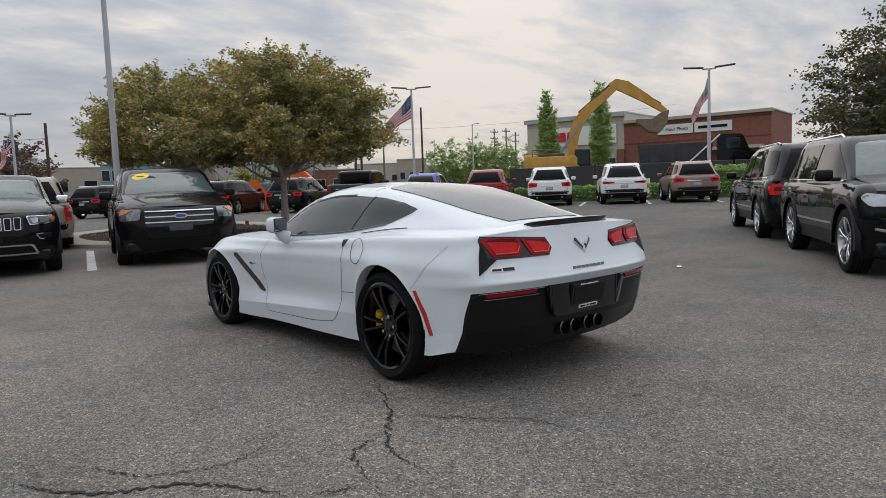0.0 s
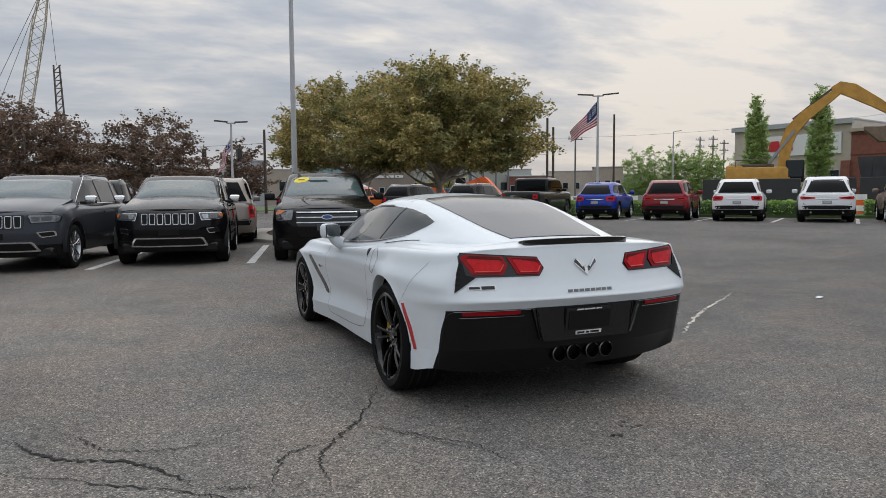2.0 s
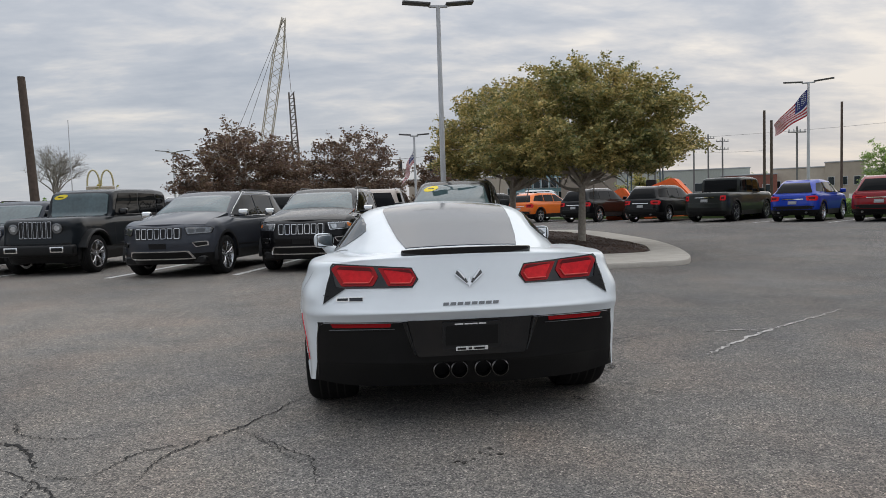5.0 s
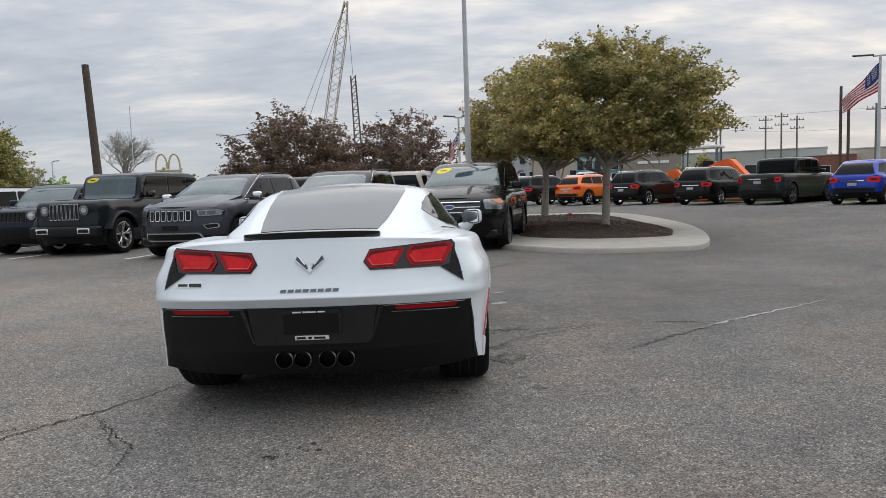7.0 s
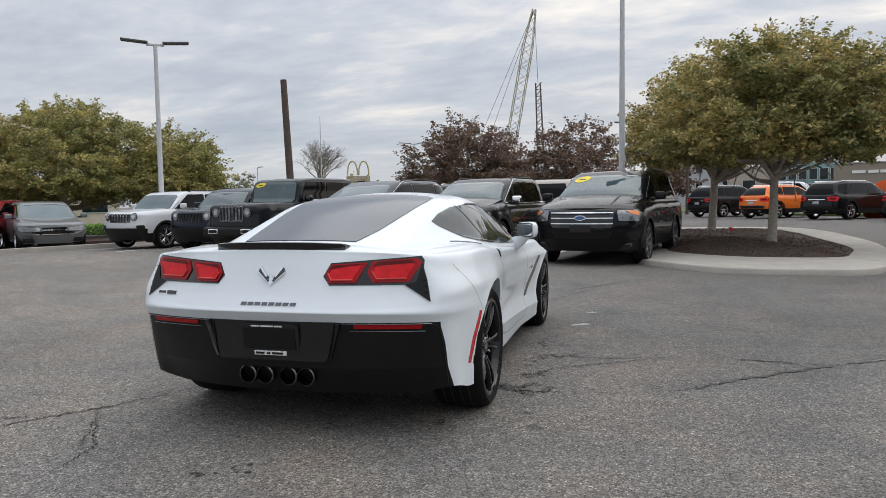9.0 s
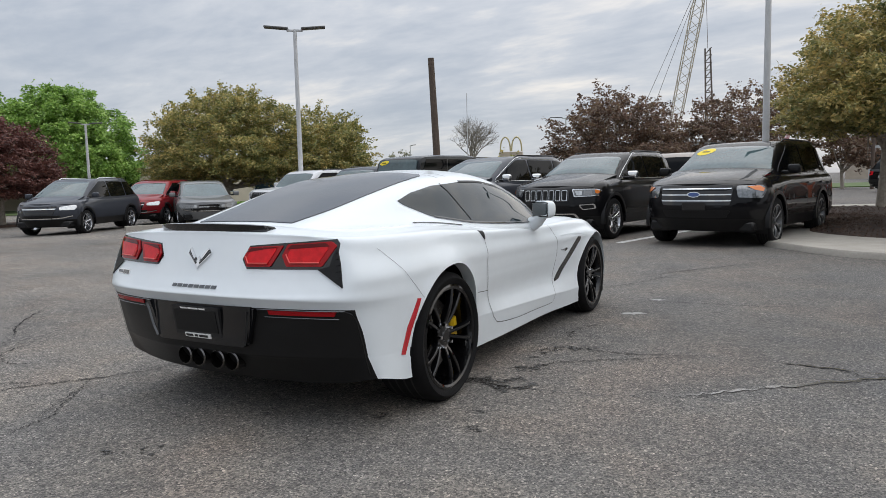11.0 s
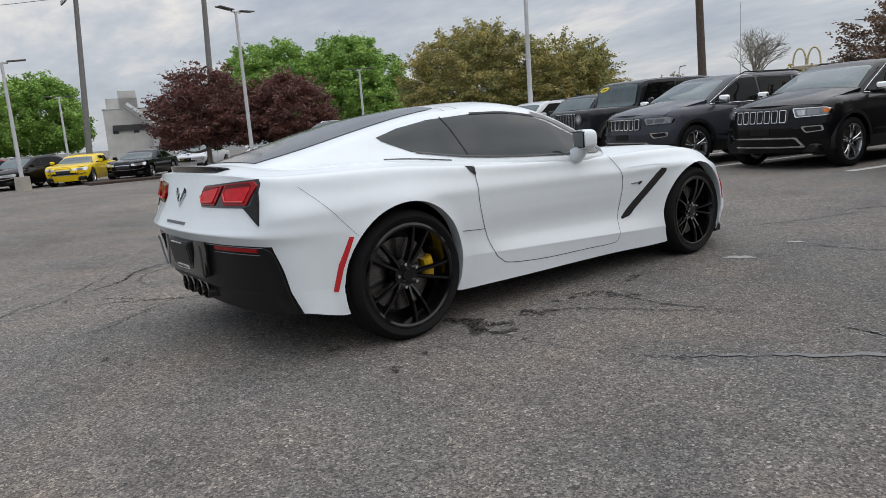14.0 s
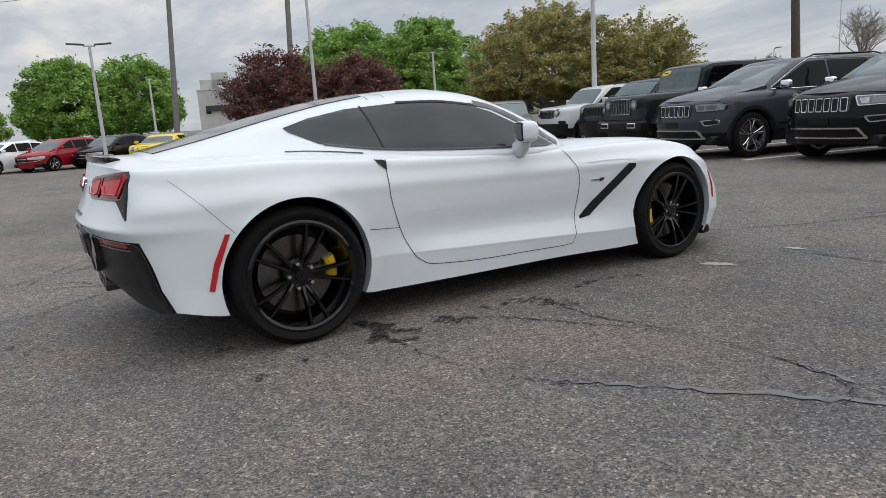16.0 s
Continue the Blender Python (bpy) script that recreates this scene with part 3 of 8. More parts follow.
def splatter(pts, spread, count, size, seed):
    """Drips of oil: small uneven spots strewn along a line."""
    rng = random.Random(seed)
    c = crom([(x, y, 0) for x, y in pts], 12) if len(pts) > 1 else [(*pts[0], 0)]
    bm = bmesh.new()
    for k in range(count):
        p = c[rng.randrange(len(c))]
        x, y = p[0] + rng.gauss(0, spread), p[1] + rng.gauss(0, spread)
        r0, n, tw = size * rng.uniform(.25, 1.0) ** 1.3, 11, rng.uniform(0, 6.28)
        el = rng.uniform(.45, .95)
        vs = []
        for i in range(n):
            a = 2 * math.pi * i / n
            r = r0 * rng.uniform(.7, 1.25)
            u, v = r * math.cos(a), r * el * math.sin(a)
            vs.append(bm.verts.new((x + u * math.cos(tw) - v * math.sin(tw), y + u * math.sin(tw) + v * math.cos(tw), .0035 + .00002 * k)))
        bm.faces.new(vs)
    tagged(solo("oil_stain", bm, STAIN, "dark oil drips soaked into the asphalt", "stain", kind="structure", smooth=0))


splatter([(0.78, -1.02), (0.92, -0.96), (1.05, -1.06)], .025, 60, .045, 51)
splatter([(1.05, -1.06), (1.16, -1.02), (1.20, -.92), (1.10, -.86), (1.02, -.93), (1.05, -1.06)], .014, 80, .032, 52)
splatter([(1.2, -1.02), (1.45, -.99), (1.8, -.9), (2.1, -.76)], .012, 70, .016, 53)
splatter([(1.0, -.66), (1.12, -.55)], .03, 30, .04, 54)
splatter([(.98, -.28), (1.06, -.05), (1.3, -.02)], .03, 40, .04, 55)
splatter([(.95, .2), (1.0, .5), (1.06, .85)], .03, 34, .028, 56)
for i_, (x, y, r) in enumerate([(1.23, -1.70, .03), (.70, -1.74, .025), (1.1, -1.46, .018), (0, -2.55, .04), (-.21, -2.2, .025), (-.73, -1.69, .03), (.16, -1.92, .025), (.73, -1.71, .03), (-.15, -2.63, .03), (-.4, -1.75, .02), (.3, -2.2, .015), (-.6, -1.9, .02), (.5, -1.6, .02), (-.05, -1.7, .02), (-.35, -2.0, .014)]):
    splatter([(x, y)], r * .9, 9, r * .75, 60 + i_)
DUSTY = mat("dried_pale_stain", (0.30, 0.30, 0.29), rough=0.8, vary=0.3, scale=6)
for i, (x, y, rx, ry, a) in enumerate([(1.22, 1.32, 0.085, 0.055, 0.6), (1.28, 2.05, 0.06, 0.03, 0.5)]):
    blot("pale_stain", x, y, rx, ry, a, DUSTY, "pale dried splash on the asphalt", 80 + i)

# parking bay lines
LINES = [((-0.53, 7.63), (0.50, 12.3)), ((-3.21, 7.75), (-2.2, 12.2)), ((-5.72, 8.15), (-4.8, 12.4)), ((-8.68, 9.1), (-7.6, 13.2)), ((-11.6, 10.2), (-10.4, 14.4))]
for i, (a, b) in enumerate(LINES):
    m_ = ((a[0] + b[0]) / 2, (a[1] + b[1]) / 2)
    ribbon("parking_line", [a, m_, b], 0.15, LINE_PAINT, "worn white painted parking bay line", "line", jitter=0.004, seed=90 + i, taper=False, sub=40, rough=0.06)
ROW_P, ROW_D, ROW_H = Vector((14.9, 19.3)), Vector((1.6, -2.2)).normalized(), Vector((0.81, 0.586))
for k in range(-6, 7):
    a = ROW_P + ROW_D * 2.72 * (k + 0.72) - ROW_H * 0.4
    b = a + ROW_H * 4.8
    ribbon("parking_line", [tuple(a), tuple((a + b) / 2), tuple(b)], 0.13, LINE_PAINT, "worn white painted parking bay line", "line", jitter=0.004, seed=110 + k, taper=False, sub=24, rough=0.06)


# planted island with a broad concrete kerb
def island(outer, inner, top_z, mulch_h):
    oc = crom([(x, y, 0) for x, y in outer], 8, True)
    ic = crom([(x, y, 0) for x, y in inner], 8, True)
    bm = bmesh.new()
    ring = []
    for c, z in ((oc, -0.05), (oc, top_z - 0.025), (oc * 0.996 + oc.mean(0) * 0.004, top_z), (ic, top_z), (ic, top_z - 0.06)):
        ring.append([bm.verts.new((p[0], p[1], z + lift(p[0], p[1]))) for p in c])
    for a, b in zip(ring, ring[1:]):
        for i in range(len(a)):
            j = (i + 1) % len(a)
            bm.faces.new((a[i], a[j], b[j], b[i]))
    solo("kerb", bm, CONCRETE, "broad pale concrete kerb round a planted island", "kerb", kind="structure", smooth=50)
    cen = ic.mean(0)
    bm = bmesh.new()
    rings = []
    for u in np.linspace(1.0, 0.04, 14):
        row = []
        for p in ic:
            q = cen + (p - cen) * u
            h = mulch_h * (1 - u ** 2.5) + 0.03 * noise.noise((q[0] * 2.2, q[1] * 2.2, 3)) + 0.014 * noise.noise((q[0] * 9, q[1] * 9, 1))
            row.append(bm.verts.new((q[0], q[1], top_z - 0.02 + h + lift(q[0], q[1]))))
        rings.append(row)
    for a, b in zip(rings, rings[1:]):
        for i in range(len(a)):
            j = (i + 1) % len(a)
            bm.faces.new((a[i], a[j], b[j], b[i]))
    bm.faces.new(rings[-1])
    solo("mulch_bed", bm, MULCH, "dark bark mulch mounded in the island", "mulch", kind="structure", smooth=60)
    # loose bark chips
    rng = random.Random(5)
    V, F = [], []
    for _ in range(5200):
        a, u = rng.randrange(len(ic)), math.sqrt(rng.random()) * 0.98
        q = cen + (ic[a] - cen) * u
        z = top_z - 0.015 + mulch_h * (1 - u ** 2.5) + lift(q[0], q[1]) + 0.03 * noise.noise((q[0] * 2.2, q[1] * 2.2, 3)) + rng.uniform(0, 0.02)
        t, ln, w, tl = rng.uniform(0, 6.28), rng.uniform(0.03, 0.075), rng.uniform(0.008, 0.02), rng.uniform(-0.02, 0.02)
        cx, sx = math.cos(t), math.sin(t)
        o = len(V)
        for su, sv, sz in ((-1, -1, -tl), (1, -1, tl), (1, 1, tl), (-1, 1, -tl), (0, 0, 0.012)):
            V.append((q[0] + cx * ln * su / 2 - sx * w * sv / 2, q[1] + sx * ln * su / 2 + cx * w * sv / 2, z + sz))
        F += [(o, o + 1, o + 4), (o + 1, o + 2, o + 4), (o + 2, o + 3, o + 4), (o + 3, o, o + 4)]
    me = bpy.data.meshes.new("bark_chips")
    me.from_pydata(V, [], F)
    me.materials.append(mat("bark_chip", (0.095, 0.062, 0.046), rough=0.95, vary=0.6, scale=5))
    tagged(new("bark_chips", me), "loose dark brown bark chips on the mulch bed", "mulch", kind="stuff")


island([(1.75, 8.0), (2.2, 7.1), (2.9, 6.3), (3.6, 6.02), (4.35, 6.02), (4.95, 6.10), (5.32, 6.50), (5.80, 7.60), (6.45, 9.8), (6.9, 12.8), (6.8, 17.5), (5.2, 19.2), (2.6, 19.2), (.7, 17.8), (.35, 14.2), (.95, 12.7), (1.85, 11.9), (1.95, 10)],
       [(2.45, 9.6), (2.9, 8.9), (3.55, 8.4), (4.2, 8.22), (4.95, 8.22), (5.32, 8.42), (5.55, 9.0), (5.95, 10.4), (6.05, 12.8), (5.95, 16.9), (5.0, 18.3), (2.8, 18.3), (1.4, 17.2), (1.05, 14.9), (1.45, 13.5), (2.2, 12.6), (2.35, 11.4), (2.4, 10.4)], 0.09, 0.16)

# ---- the white sports coupe ----
# stations run round the plan from the tail's middle to the nose's middle; levels run from the sill to the inner deck
V_L0 = [(0, -2.05, .22), (.35, -2.03, .22), (.68, -1.97, .23), (.845, -1.94, .262), (.882, -1.752, .218), (.90, -1.355, .20), (.838, -.99, .176), (.83, -.50, .165), (.815, .40, .150), (.84, .92, .14), (.87, 1.355, .16), (.85, 1.76, .14), (.70, 2.04, .14), (.36, 2.22, .14), (0, 2.28, .14)]
V_L1 = [(0, -2.16, .37), (.35, -2.15, .37), (.70, -2.05, .37), (.828, -1.985, .37), (.890, -1.752, .36), (.915, -1.355, .36), (.87, -.99, .368), (.855, -.50, .340), (.842, .40, .288), (.862, .92, .266), (.89, 1.355, .30), (.872, 1.75, .29), (.75, 2.06, .28), (.38, 2.27, .28), (0, 2.31, .28)]
V_L1B = [(0, -2.185, .49), (.35, -2.17, .49), (.70, -2.08, .49), (.824, -2.012, .485), (.902, -1.752, .47), (.925, -1.355, .46), (.876, -.99, .45), (.832, -.50, .425), (.810, .40, .392), (.850, .92, .385), (.90, 1.355, .41), (.875, 1.75, .39), (.75, 2.055, .36), (.38, 2.265, .36), (0, 2.305, .36)]
V_L2 = [(0, -2.207, .602), (.36, -2.187, .601), (.69, -2.112, .600), (.812, -2.050, .598), (.916, -1.752, .585), (.938, -1.355, .58), (.895, -.99, .58), (.855, -.50, .57), (.834, .40, .55), (.872, .92, .55), (.908, 1.355, .55), (.87, 1.75, .51), (.735, 2.04, .45), (.38, 2.25, .44), (0, 2.29, .43)]
V_L2U = [(0, -2.240, .650), (.36, -2.219, .648), (.69, -2.138, .644), (.822, -2.062, .640), (.920, -1.752, .630), (.940, -1.355, .63), (.900, -.99, .63), (.861, -.50, .62), (.842, .40, .60), (.880, .92, .605), (.909, 1.355, .60), (.864, 1.75, .545), (.722, 2.028, .48), (.378, 2.238, .46), (0, 2.278, .45)]
V_L3 = [(0, -2.200, .735), (.36, -2.178, .735), (.69, -2.100, .732), (.818, -2.050, .728), (.918, -1.74, .735), (.942, -1.355, .75), (.908, -.99, .735), (.870, -.50, .72), (.853, .40, .70), (.894, .92, .70), (.904, 1.355, .69), (.842, 1.75, .635), (.68, 2.0, .57), (.36, 2.2, .535), (0, 2.23, .525)]
V_L4 = [(0, -2.140, .945), (.36, -2.115, .935), (.66, -2.062, .918), (.760, -2.0, .908), (.857, -1.72, .902), (.874, -1.355, .896), (.868, -.99, .868), (.845, -.50, .838), (.812, .40, .808), (.815, .92, .808), (.80, 1.355, .795), (.725, 1.75, .725), (.58, 1.95, .655), (.32, 2.1, .61), (0, 2.14, .595)]
V_L5 = [(0, -2.03, .962), (.33, -2.02, .952), (.56, -1.97, .937), (.67, -1.90, .929), (.765, -1.66, .927), (.785, -1.355, .923), (.795, -.99, .895), (.795, -.50, .856), (.74, .42, .822), (.69, .90, .834), (.665, 1.355, .818), (.60, 1.72, .752), (.48, 1.88, .685), (.28, 2.02, .635), (0, 2.05, .62)]
V_T = [(0, -1.75, .955), (.20, -1.75, .95), (.34, -1.70, .94), (.40, -1.62, .93), (.45, -1.5, .92), (.5, -1.2, .90), (.55, -.9, .88), (.58, -.45, .86), (.40, .46, .82), (0, .70, .845), (0, 1.25, .785), (0, 1.6, .73), (0, 1.75, .70), (0, 1.85, .675), (0, 1.92, .655)]
NS, NLV = 14, 5


def between(a, b, u, fade=99):
    """A level between two others; past the station fade it lies half-way, and the crease dies out."""
    mix = [u if i < fade else (u * .4 + .3 if i == fade else .5) for i in range(len(a))]
    return [tuple(p + (q - p) * k for p, q in zip(v, w)) for v, w, k in zip(a, b, mix)]


# close pairs of levels make the sill ledge, the tail's lip and the deck's edge crisp
V_LEVELS = [V_L0, between(V_L0, V_L1, .90), V_L1, between(V_L1, V_L1B, .10), V_L1B, V_L2, between(V_L2, V_L2U, .82, 2), V_L2U, between(V_L2U, V_L3, .22, 2), V_L3, between(V_L3, V_L4, .9, 3), V_L4, between(V_L4, V_L5, .16, 3), V_L5, V_T]
AXLE_F = 1.30


def loop_grid(levels, ns, nl):
    """Closed level loops of a car body, mirrored and smoothly joined."""
    rows = []
    for lv in levels:
        full = list(lv) + [(-x, y, z) for x, y, z in lv[-2:0:-1]]
        rows.append(even(full, ns, True))
    return even(np.array(rows), nl)


G = loop_grid(V_LEVELS, NS, NLV)
G[..., 1] = np.where(G[..., 1] > .95, .95 + (G[..., 1] - .95) * .865, G[..., 1])
NCOL = G.shape[1]


def is_tail(c, stations=3):
    return c < stations * NS or c >= NCOL - stations * NS


body_bm = grid_bm(G, True, lambda r, c: not (r < 5 * NLV and is_tail(c)))
cut_arch(body_bm, -1.355, 0.345, 0.385, 0.45)
cut_arch(body_bm, AXLE_F, 0.330, 0.367, 0.45)
# rolled flares round the arches
for y0, z0, rad in ((-1.355, .345, .385), (AXLE_F, .330, .367)):
    for v in body_bm.verts:
        d = math.hypot(v.co.y - y0, v.co.z - z0)
        if abs(v.co.x) > .70 and rad - .002 < d < rad + .055 and v.co.z > z0 - .2:
            v.co.x += math.copysign(.008 * max(0, 1 - (d - rad) / .055) ** 1.5, v.co.x)
bumper_bm = grid_bm(G, True, lambda r, c: r < 5 * NLV and is_tail(c))

# cabin: belt, mid, roof edge, middle at each station
CAB = [(-1.93, (.47, .925), (.44, .938), (.36, .950), .958), (-1.60, (.60, .915), (.55, .965), (.445, 1.012), 1.036), (-1.26, (.70, .905), (.61, .985), (.487, 1.088), 1.118),
       (-.90, (.775, .890), (.70, .985), (.535, 1.150), 1.190), (-.50, (.812, .862), (.735, .975), (.560, 1.170), 1.232), (-.20, (.822, .850), (.742, .960), (.560, 1.156), 1.236),
       (.05, (.822, .838), (.745, .935), (.575, 1.105), 1.190), (.28, (.80, .832), (.735, .900), (.62, 1.000), 1.090), (.48, (.70, .828), (.66, .870), (.58, .905), .965), (.66, (.42, .835), (.36, .842), (.26, .850), .858)]
rows = []
for y, b, m_, e, zc_ in CAB:
    half = [(b[0], y, b[1] - .05), (b[0], y, b[1]), (m_[0], y, m_[1]), (e[0], y, e[1]), (e[0] * .55, y, e[1] + (zc_ - e[1]) * .78), (0, y, zc_)]
    rows.append(crom([(-x, yy, z) for x, yy, z in half[:-1]] + half[::-1], 7))
cab_bm = grid_bm(even(np.array(rows), 8))
vt = tree_of(body_bm, cab_bm, bumper_bm)
vt_body = tree_of(body_bm, bumper_bm)
vt_cab = tree_of(cab_bm)

coupe = thing("sports_coupe", pose(0, 0, 0), "white two-door sports coupe with black wheels on asphalt", "car")
body = part("body", body_bm, WHITE, coupe, "glossy white body shell", 32)
bumper = part("rear_bumper", bumper_bm, BLACK_SATIN, coupe, "satin black lower rear bumper", 40)
cabin = part("roof", cab_bm, WHITE, coupe, "white roof and pillars", 40)


def both(name, poly, material, label="", off=0.004, res=0.05, thick=0.015, parent=None, tree=None):
    """The same plate on both flanks, outline in (y, z)."""
    for v in ("right", "left"):
        part(name, drape(tree or vt, poly, v, off, thick, res), material, parent or coupe, label)


# glass
both("side_glass", [(-1.262, 1.052), (-1.245, 1.030), (-1.12, .962), (-.80, .912), (-.30, .876), (.26, .850), (.350, .850), (.16, .970), (-.02, 1.070), (-.16, 1.116), (-.36, 1.142), (-.62, 1.148), (-.92, 1.130), (-1.12, 1.094)], GLASS, "dark tinted side window", off=0.005, tree=vt_cab, res=0.02)
part("rear_glass", drape(vt_cab, [(-.318, -1.875), (.318, -1.875), (.358, -1.65), (.400, -1.30), (.428, -.95), (.420, -.80), (.37, -.725), (.2, -.690), (-.2, -.690), (-.37, -.725), (-.420, -.80), (-.428, -.95), (-.400, -1.30), (-.358, -1.65)], "top", 0.005, 0.02, 0.05), HATCH_GLASS, coupe, "dark tinted hatch glass")
part("windscreen", drape(vt_cab, [(-.64, .885), (.64, .885), (.60, 1.0), (.53, 1.13), (.4, 1.185), (0, 1.20), (-.4, 1.185), (-.53, 1.13), (-.60, 1.0)], "front", 0.004, 0.02, 0.05), GLASS, coupe, "dark windscreen")
for v in ("right", "left"):
    part("pillar_trim", seam(vt_cab, [(-.10, 1.103), (-.16, 1.117), (-.36, 1.142), (-.62, 1.147)], v, 0.018, 0.006), BLACK_SATIN, coupe)
    part("windscreen_pillar", seam(vt_cab, [(.400, .850), (.195, .985), (.015, 1.086), (-.11, 1.122)], v, 0.050, 0.006), BLACK_GLOSS, coupe, "gloss black windscreen pillar")
    part("window_pillar", seam(vt_cab, [(-.835, 1.138), (-.815, 1.04), (-.80, .92)], v, 0.010, 0.0058, 6), BLACK_SATIN, coupe)
    part("window_strip", seam(vt_cab, [(-1.10, .954), (-.80, .908), (-.30, .872), (.30, .846)], v, 0.012, 0.006), BLACK_GLOSS, coupe)
# roof joints
for y0 in (-.60, -.70):
    bm = seam(vt_cab, [(x, y0 - .05 * (x / .5) ** 2) for x in np.linspace(-.52, .52, 9)], "top", 0.004, 0.0015, 6)
    part("roof_joint", bm, SEAM, coupe)

# rear fascia: lamps
LAMP = [(.267, .818), (.300, .776), (.682, .777), (.735, .800), (.735, .890), (.720, .910), (.300, .880)]
LENSES = [[(.722, .878), (.698, .898), (.506, .886), (.484, .838), (.511, .792), (.671, .793)], [(.474, .880), (.306, .872), (.282, .828), (.304, .788), (.424, .790)]]
for sgn in (1, -1):
    fl = (lambda p: p) if sgn > 0 else mirror_poly
    lamp = part("tail_lamp", drape(vt, fl(LAMP), "rear", 0.003, 0.03, 0.03), BLACK_GLOSS, coupe, "black-framed twin red tail lamp")
    gill = part("gill_vent", drape(vt, fl([(.732, .896), (.705, .784), (.774, .698), (.786, .704), (.753, .800)]), "rear", 0.007, 0.03, 0.02), BLACK_SATIN, coupe, "black slatted corner vent")
    part("vent_tail", drape(vt, fl([(.706, .790), (.655, .777), (.774, .700)]), "rear", 0.007, 0.03, 0.02), BLACK_SATIN, gill)
    for k in range(5):
        z0 = .738 + .027 * k
        part("vent_slat", seam(vt, fl([(.742 - .004 * k, z0), (.755 - .006 * k, z0 + .001), (.769 - .009 * k, z0 + .003)]), "rear", 0.004, 0.0085, 4), BLACK_GLOSS, gill)
    for q in LENSES:
        mid_ = (sum(p[0] for p in q) / len(q), sum(p[1] for p in q) / len(q))
        ring = lambda f: rounded([(mid_[0] + (a - mid_[0]) * f, mid_[1] + (b - mid_[1]) * f) for a, b in q], .008)
        ln_ = part("lens", drape(vt, fl(ring(1.05)), "rear", 0.009, 0.012, 0.03), RED_LENS_MID, lamp, "deep red lens")
        part("lens_core", drape(vt, fl(ring(.80)), "rear", 0.0125, 0.006, 0.03), RED_LENS, ln_, "bright red core")
        part("lens_top", drape(vt, fl([(mid_[0] + (a - mid_[0]) * .82, mid_[1] + .010 + (max(b, mid_[1] + .012) - mid_[1]) * .72) for a, b in q if b > mid_[1] - .02]), "rear", 0.0140, 0.004, 0.03), RED_LENS_DEEP, ln_, "dark red upper lens")
        low = sorted([p for p in q if p[1] < mid_[1] + .02], key=lambda p: p[0])
        guide = [(mid_[0] + (a - mid_[0]) * .86, mid_[1] + (b - mid_[1]) * .80) for a, b in low]
        for g0, g1 in zip(guide, guide[1:]):
            part("light_guide", seam(vt, fl([g0, ((g0[0] + g1[0]) / 2, (g0[1] + g1[1]) / 2), g1]), "rear", 0.007, 0.0165, 4), RED_GUIDE, ln_, "pale red light guide")
    # bumper reflector and side marker
    part("bumper_reflector", drape(vt, fl([(.420, .592), (.424, .572), (.728, .569), (.740, .590)]), "rear", 0.007, 0.02, 0.05), RED_LENS_MID, coupe, "slim dark red reflector")
    for z0, x0, x1 in ((.600, .365, .775), (.563, .40, .745)):
        part("reflector_trim", seam(vt, fl([(x0, z0), ((x0 + x1) / 2, z0 - .001), (x1, z0 - .004)]), "rear", 0.0035, 0.008, 6), RIM_DARK, coupe, "thin bright trim line")
    part("panel_gap", seam(vt, fl([(.775, .594), (.806, .56), (.818, .42), (.822, .29)]), "rear", 0.005, 0.004, 6), BLACK_GLOSS, coupe)
    part("panel_fin", drape(vt, fl([(.335, .598), (.362, .598), (.304, .425), (.288, .425)]), "rear", 0.022, 0.03, 0.04), BLACK_GLOSS, coupe, "gloss black fin beside the centre panel")
    side = "right" if sgn > 0 else "left"
    for q, mm in (([(-1.684, .600), (-1.705, .602), (-1.764, .47), (-1.795, .345), (-1.772, .340), (-1.743, .45)], RED_BRIGHT), ([(1.694, .56), (1.711, .56), (1.741, .45), (1.748, .37), (1.729, .37), (1.717, .45)], RED_LENS)):
        bm = drape(vt, q[:2] + [q[2], q[5]], side, 0.005, 0.02, 0.03)
        me2 = drape(vt, [q[5], q[2], q[3], q[4]], side, 0.005, 0.02, 0.03)
        tmp = bpy.data.meshes.new("t")
        me2.to_mesh(tmp)
        me2.free()
        bm.from_mesh(tmp)
        bpy.data.meshes.remove(tmp)
        part("side_marker", bm, mm, coupe, "slim red side marker lamp")
    # black side skirt blade ahead of the front wheel
    bm = bmesh.new()
    box(bm, (sgn * .835, 1.655, .150), (.05, .085, .06), 0.010)
    part("front_splitter", bm, BLACK_SATIN, coupe, "black front splitter tip")

# tail details
PLATE_BLACK = mat("grained_black_plate_frame", (0.016, 0.016, 0.017), rough=0.35, spec=0.4)
bm = drape(vt, [(-.335, .604), (.335, .604), (.298, .430), (.280, .412), (-.280, .412), (-.298, .430)], "rear", 0.006, 0.03, 0.05)
for v in bm.verts:
    v.co.y -= (.606 - v.co.z) * .15
part("centre_panel", bm, BLACK_GLOSS, coupe, "gloss black centre panel")
# grey metal strips stand in for highlights on the panel's side edges
for sgn in (1, -1):
    part("edge_highlight", seam(vt, [(sgn * .334, .600), (sgn * .315, .51), (sgn * .292, .430)], "rear", 0.006, 0.034, 6), RIM_DARK, coupe, "grey strip drawn as the panel edge's highlight")
plate = part("plate_holder", drape(vt, rounded([(-.155, .590), (.155, .590), (.155, .432), (-.155, .432)], .012), "rear", 0.030, 0.02, 0.06), PLATE_BLACK, coupe, "empty black plate holder")
part("plate_recess", drape(vt, [(-.138, .572), (.138, .572), (.138, .468), (-.138, .468)], "rear", 0.034, 0.01, 0.06), BLACK_SATIN, plate)
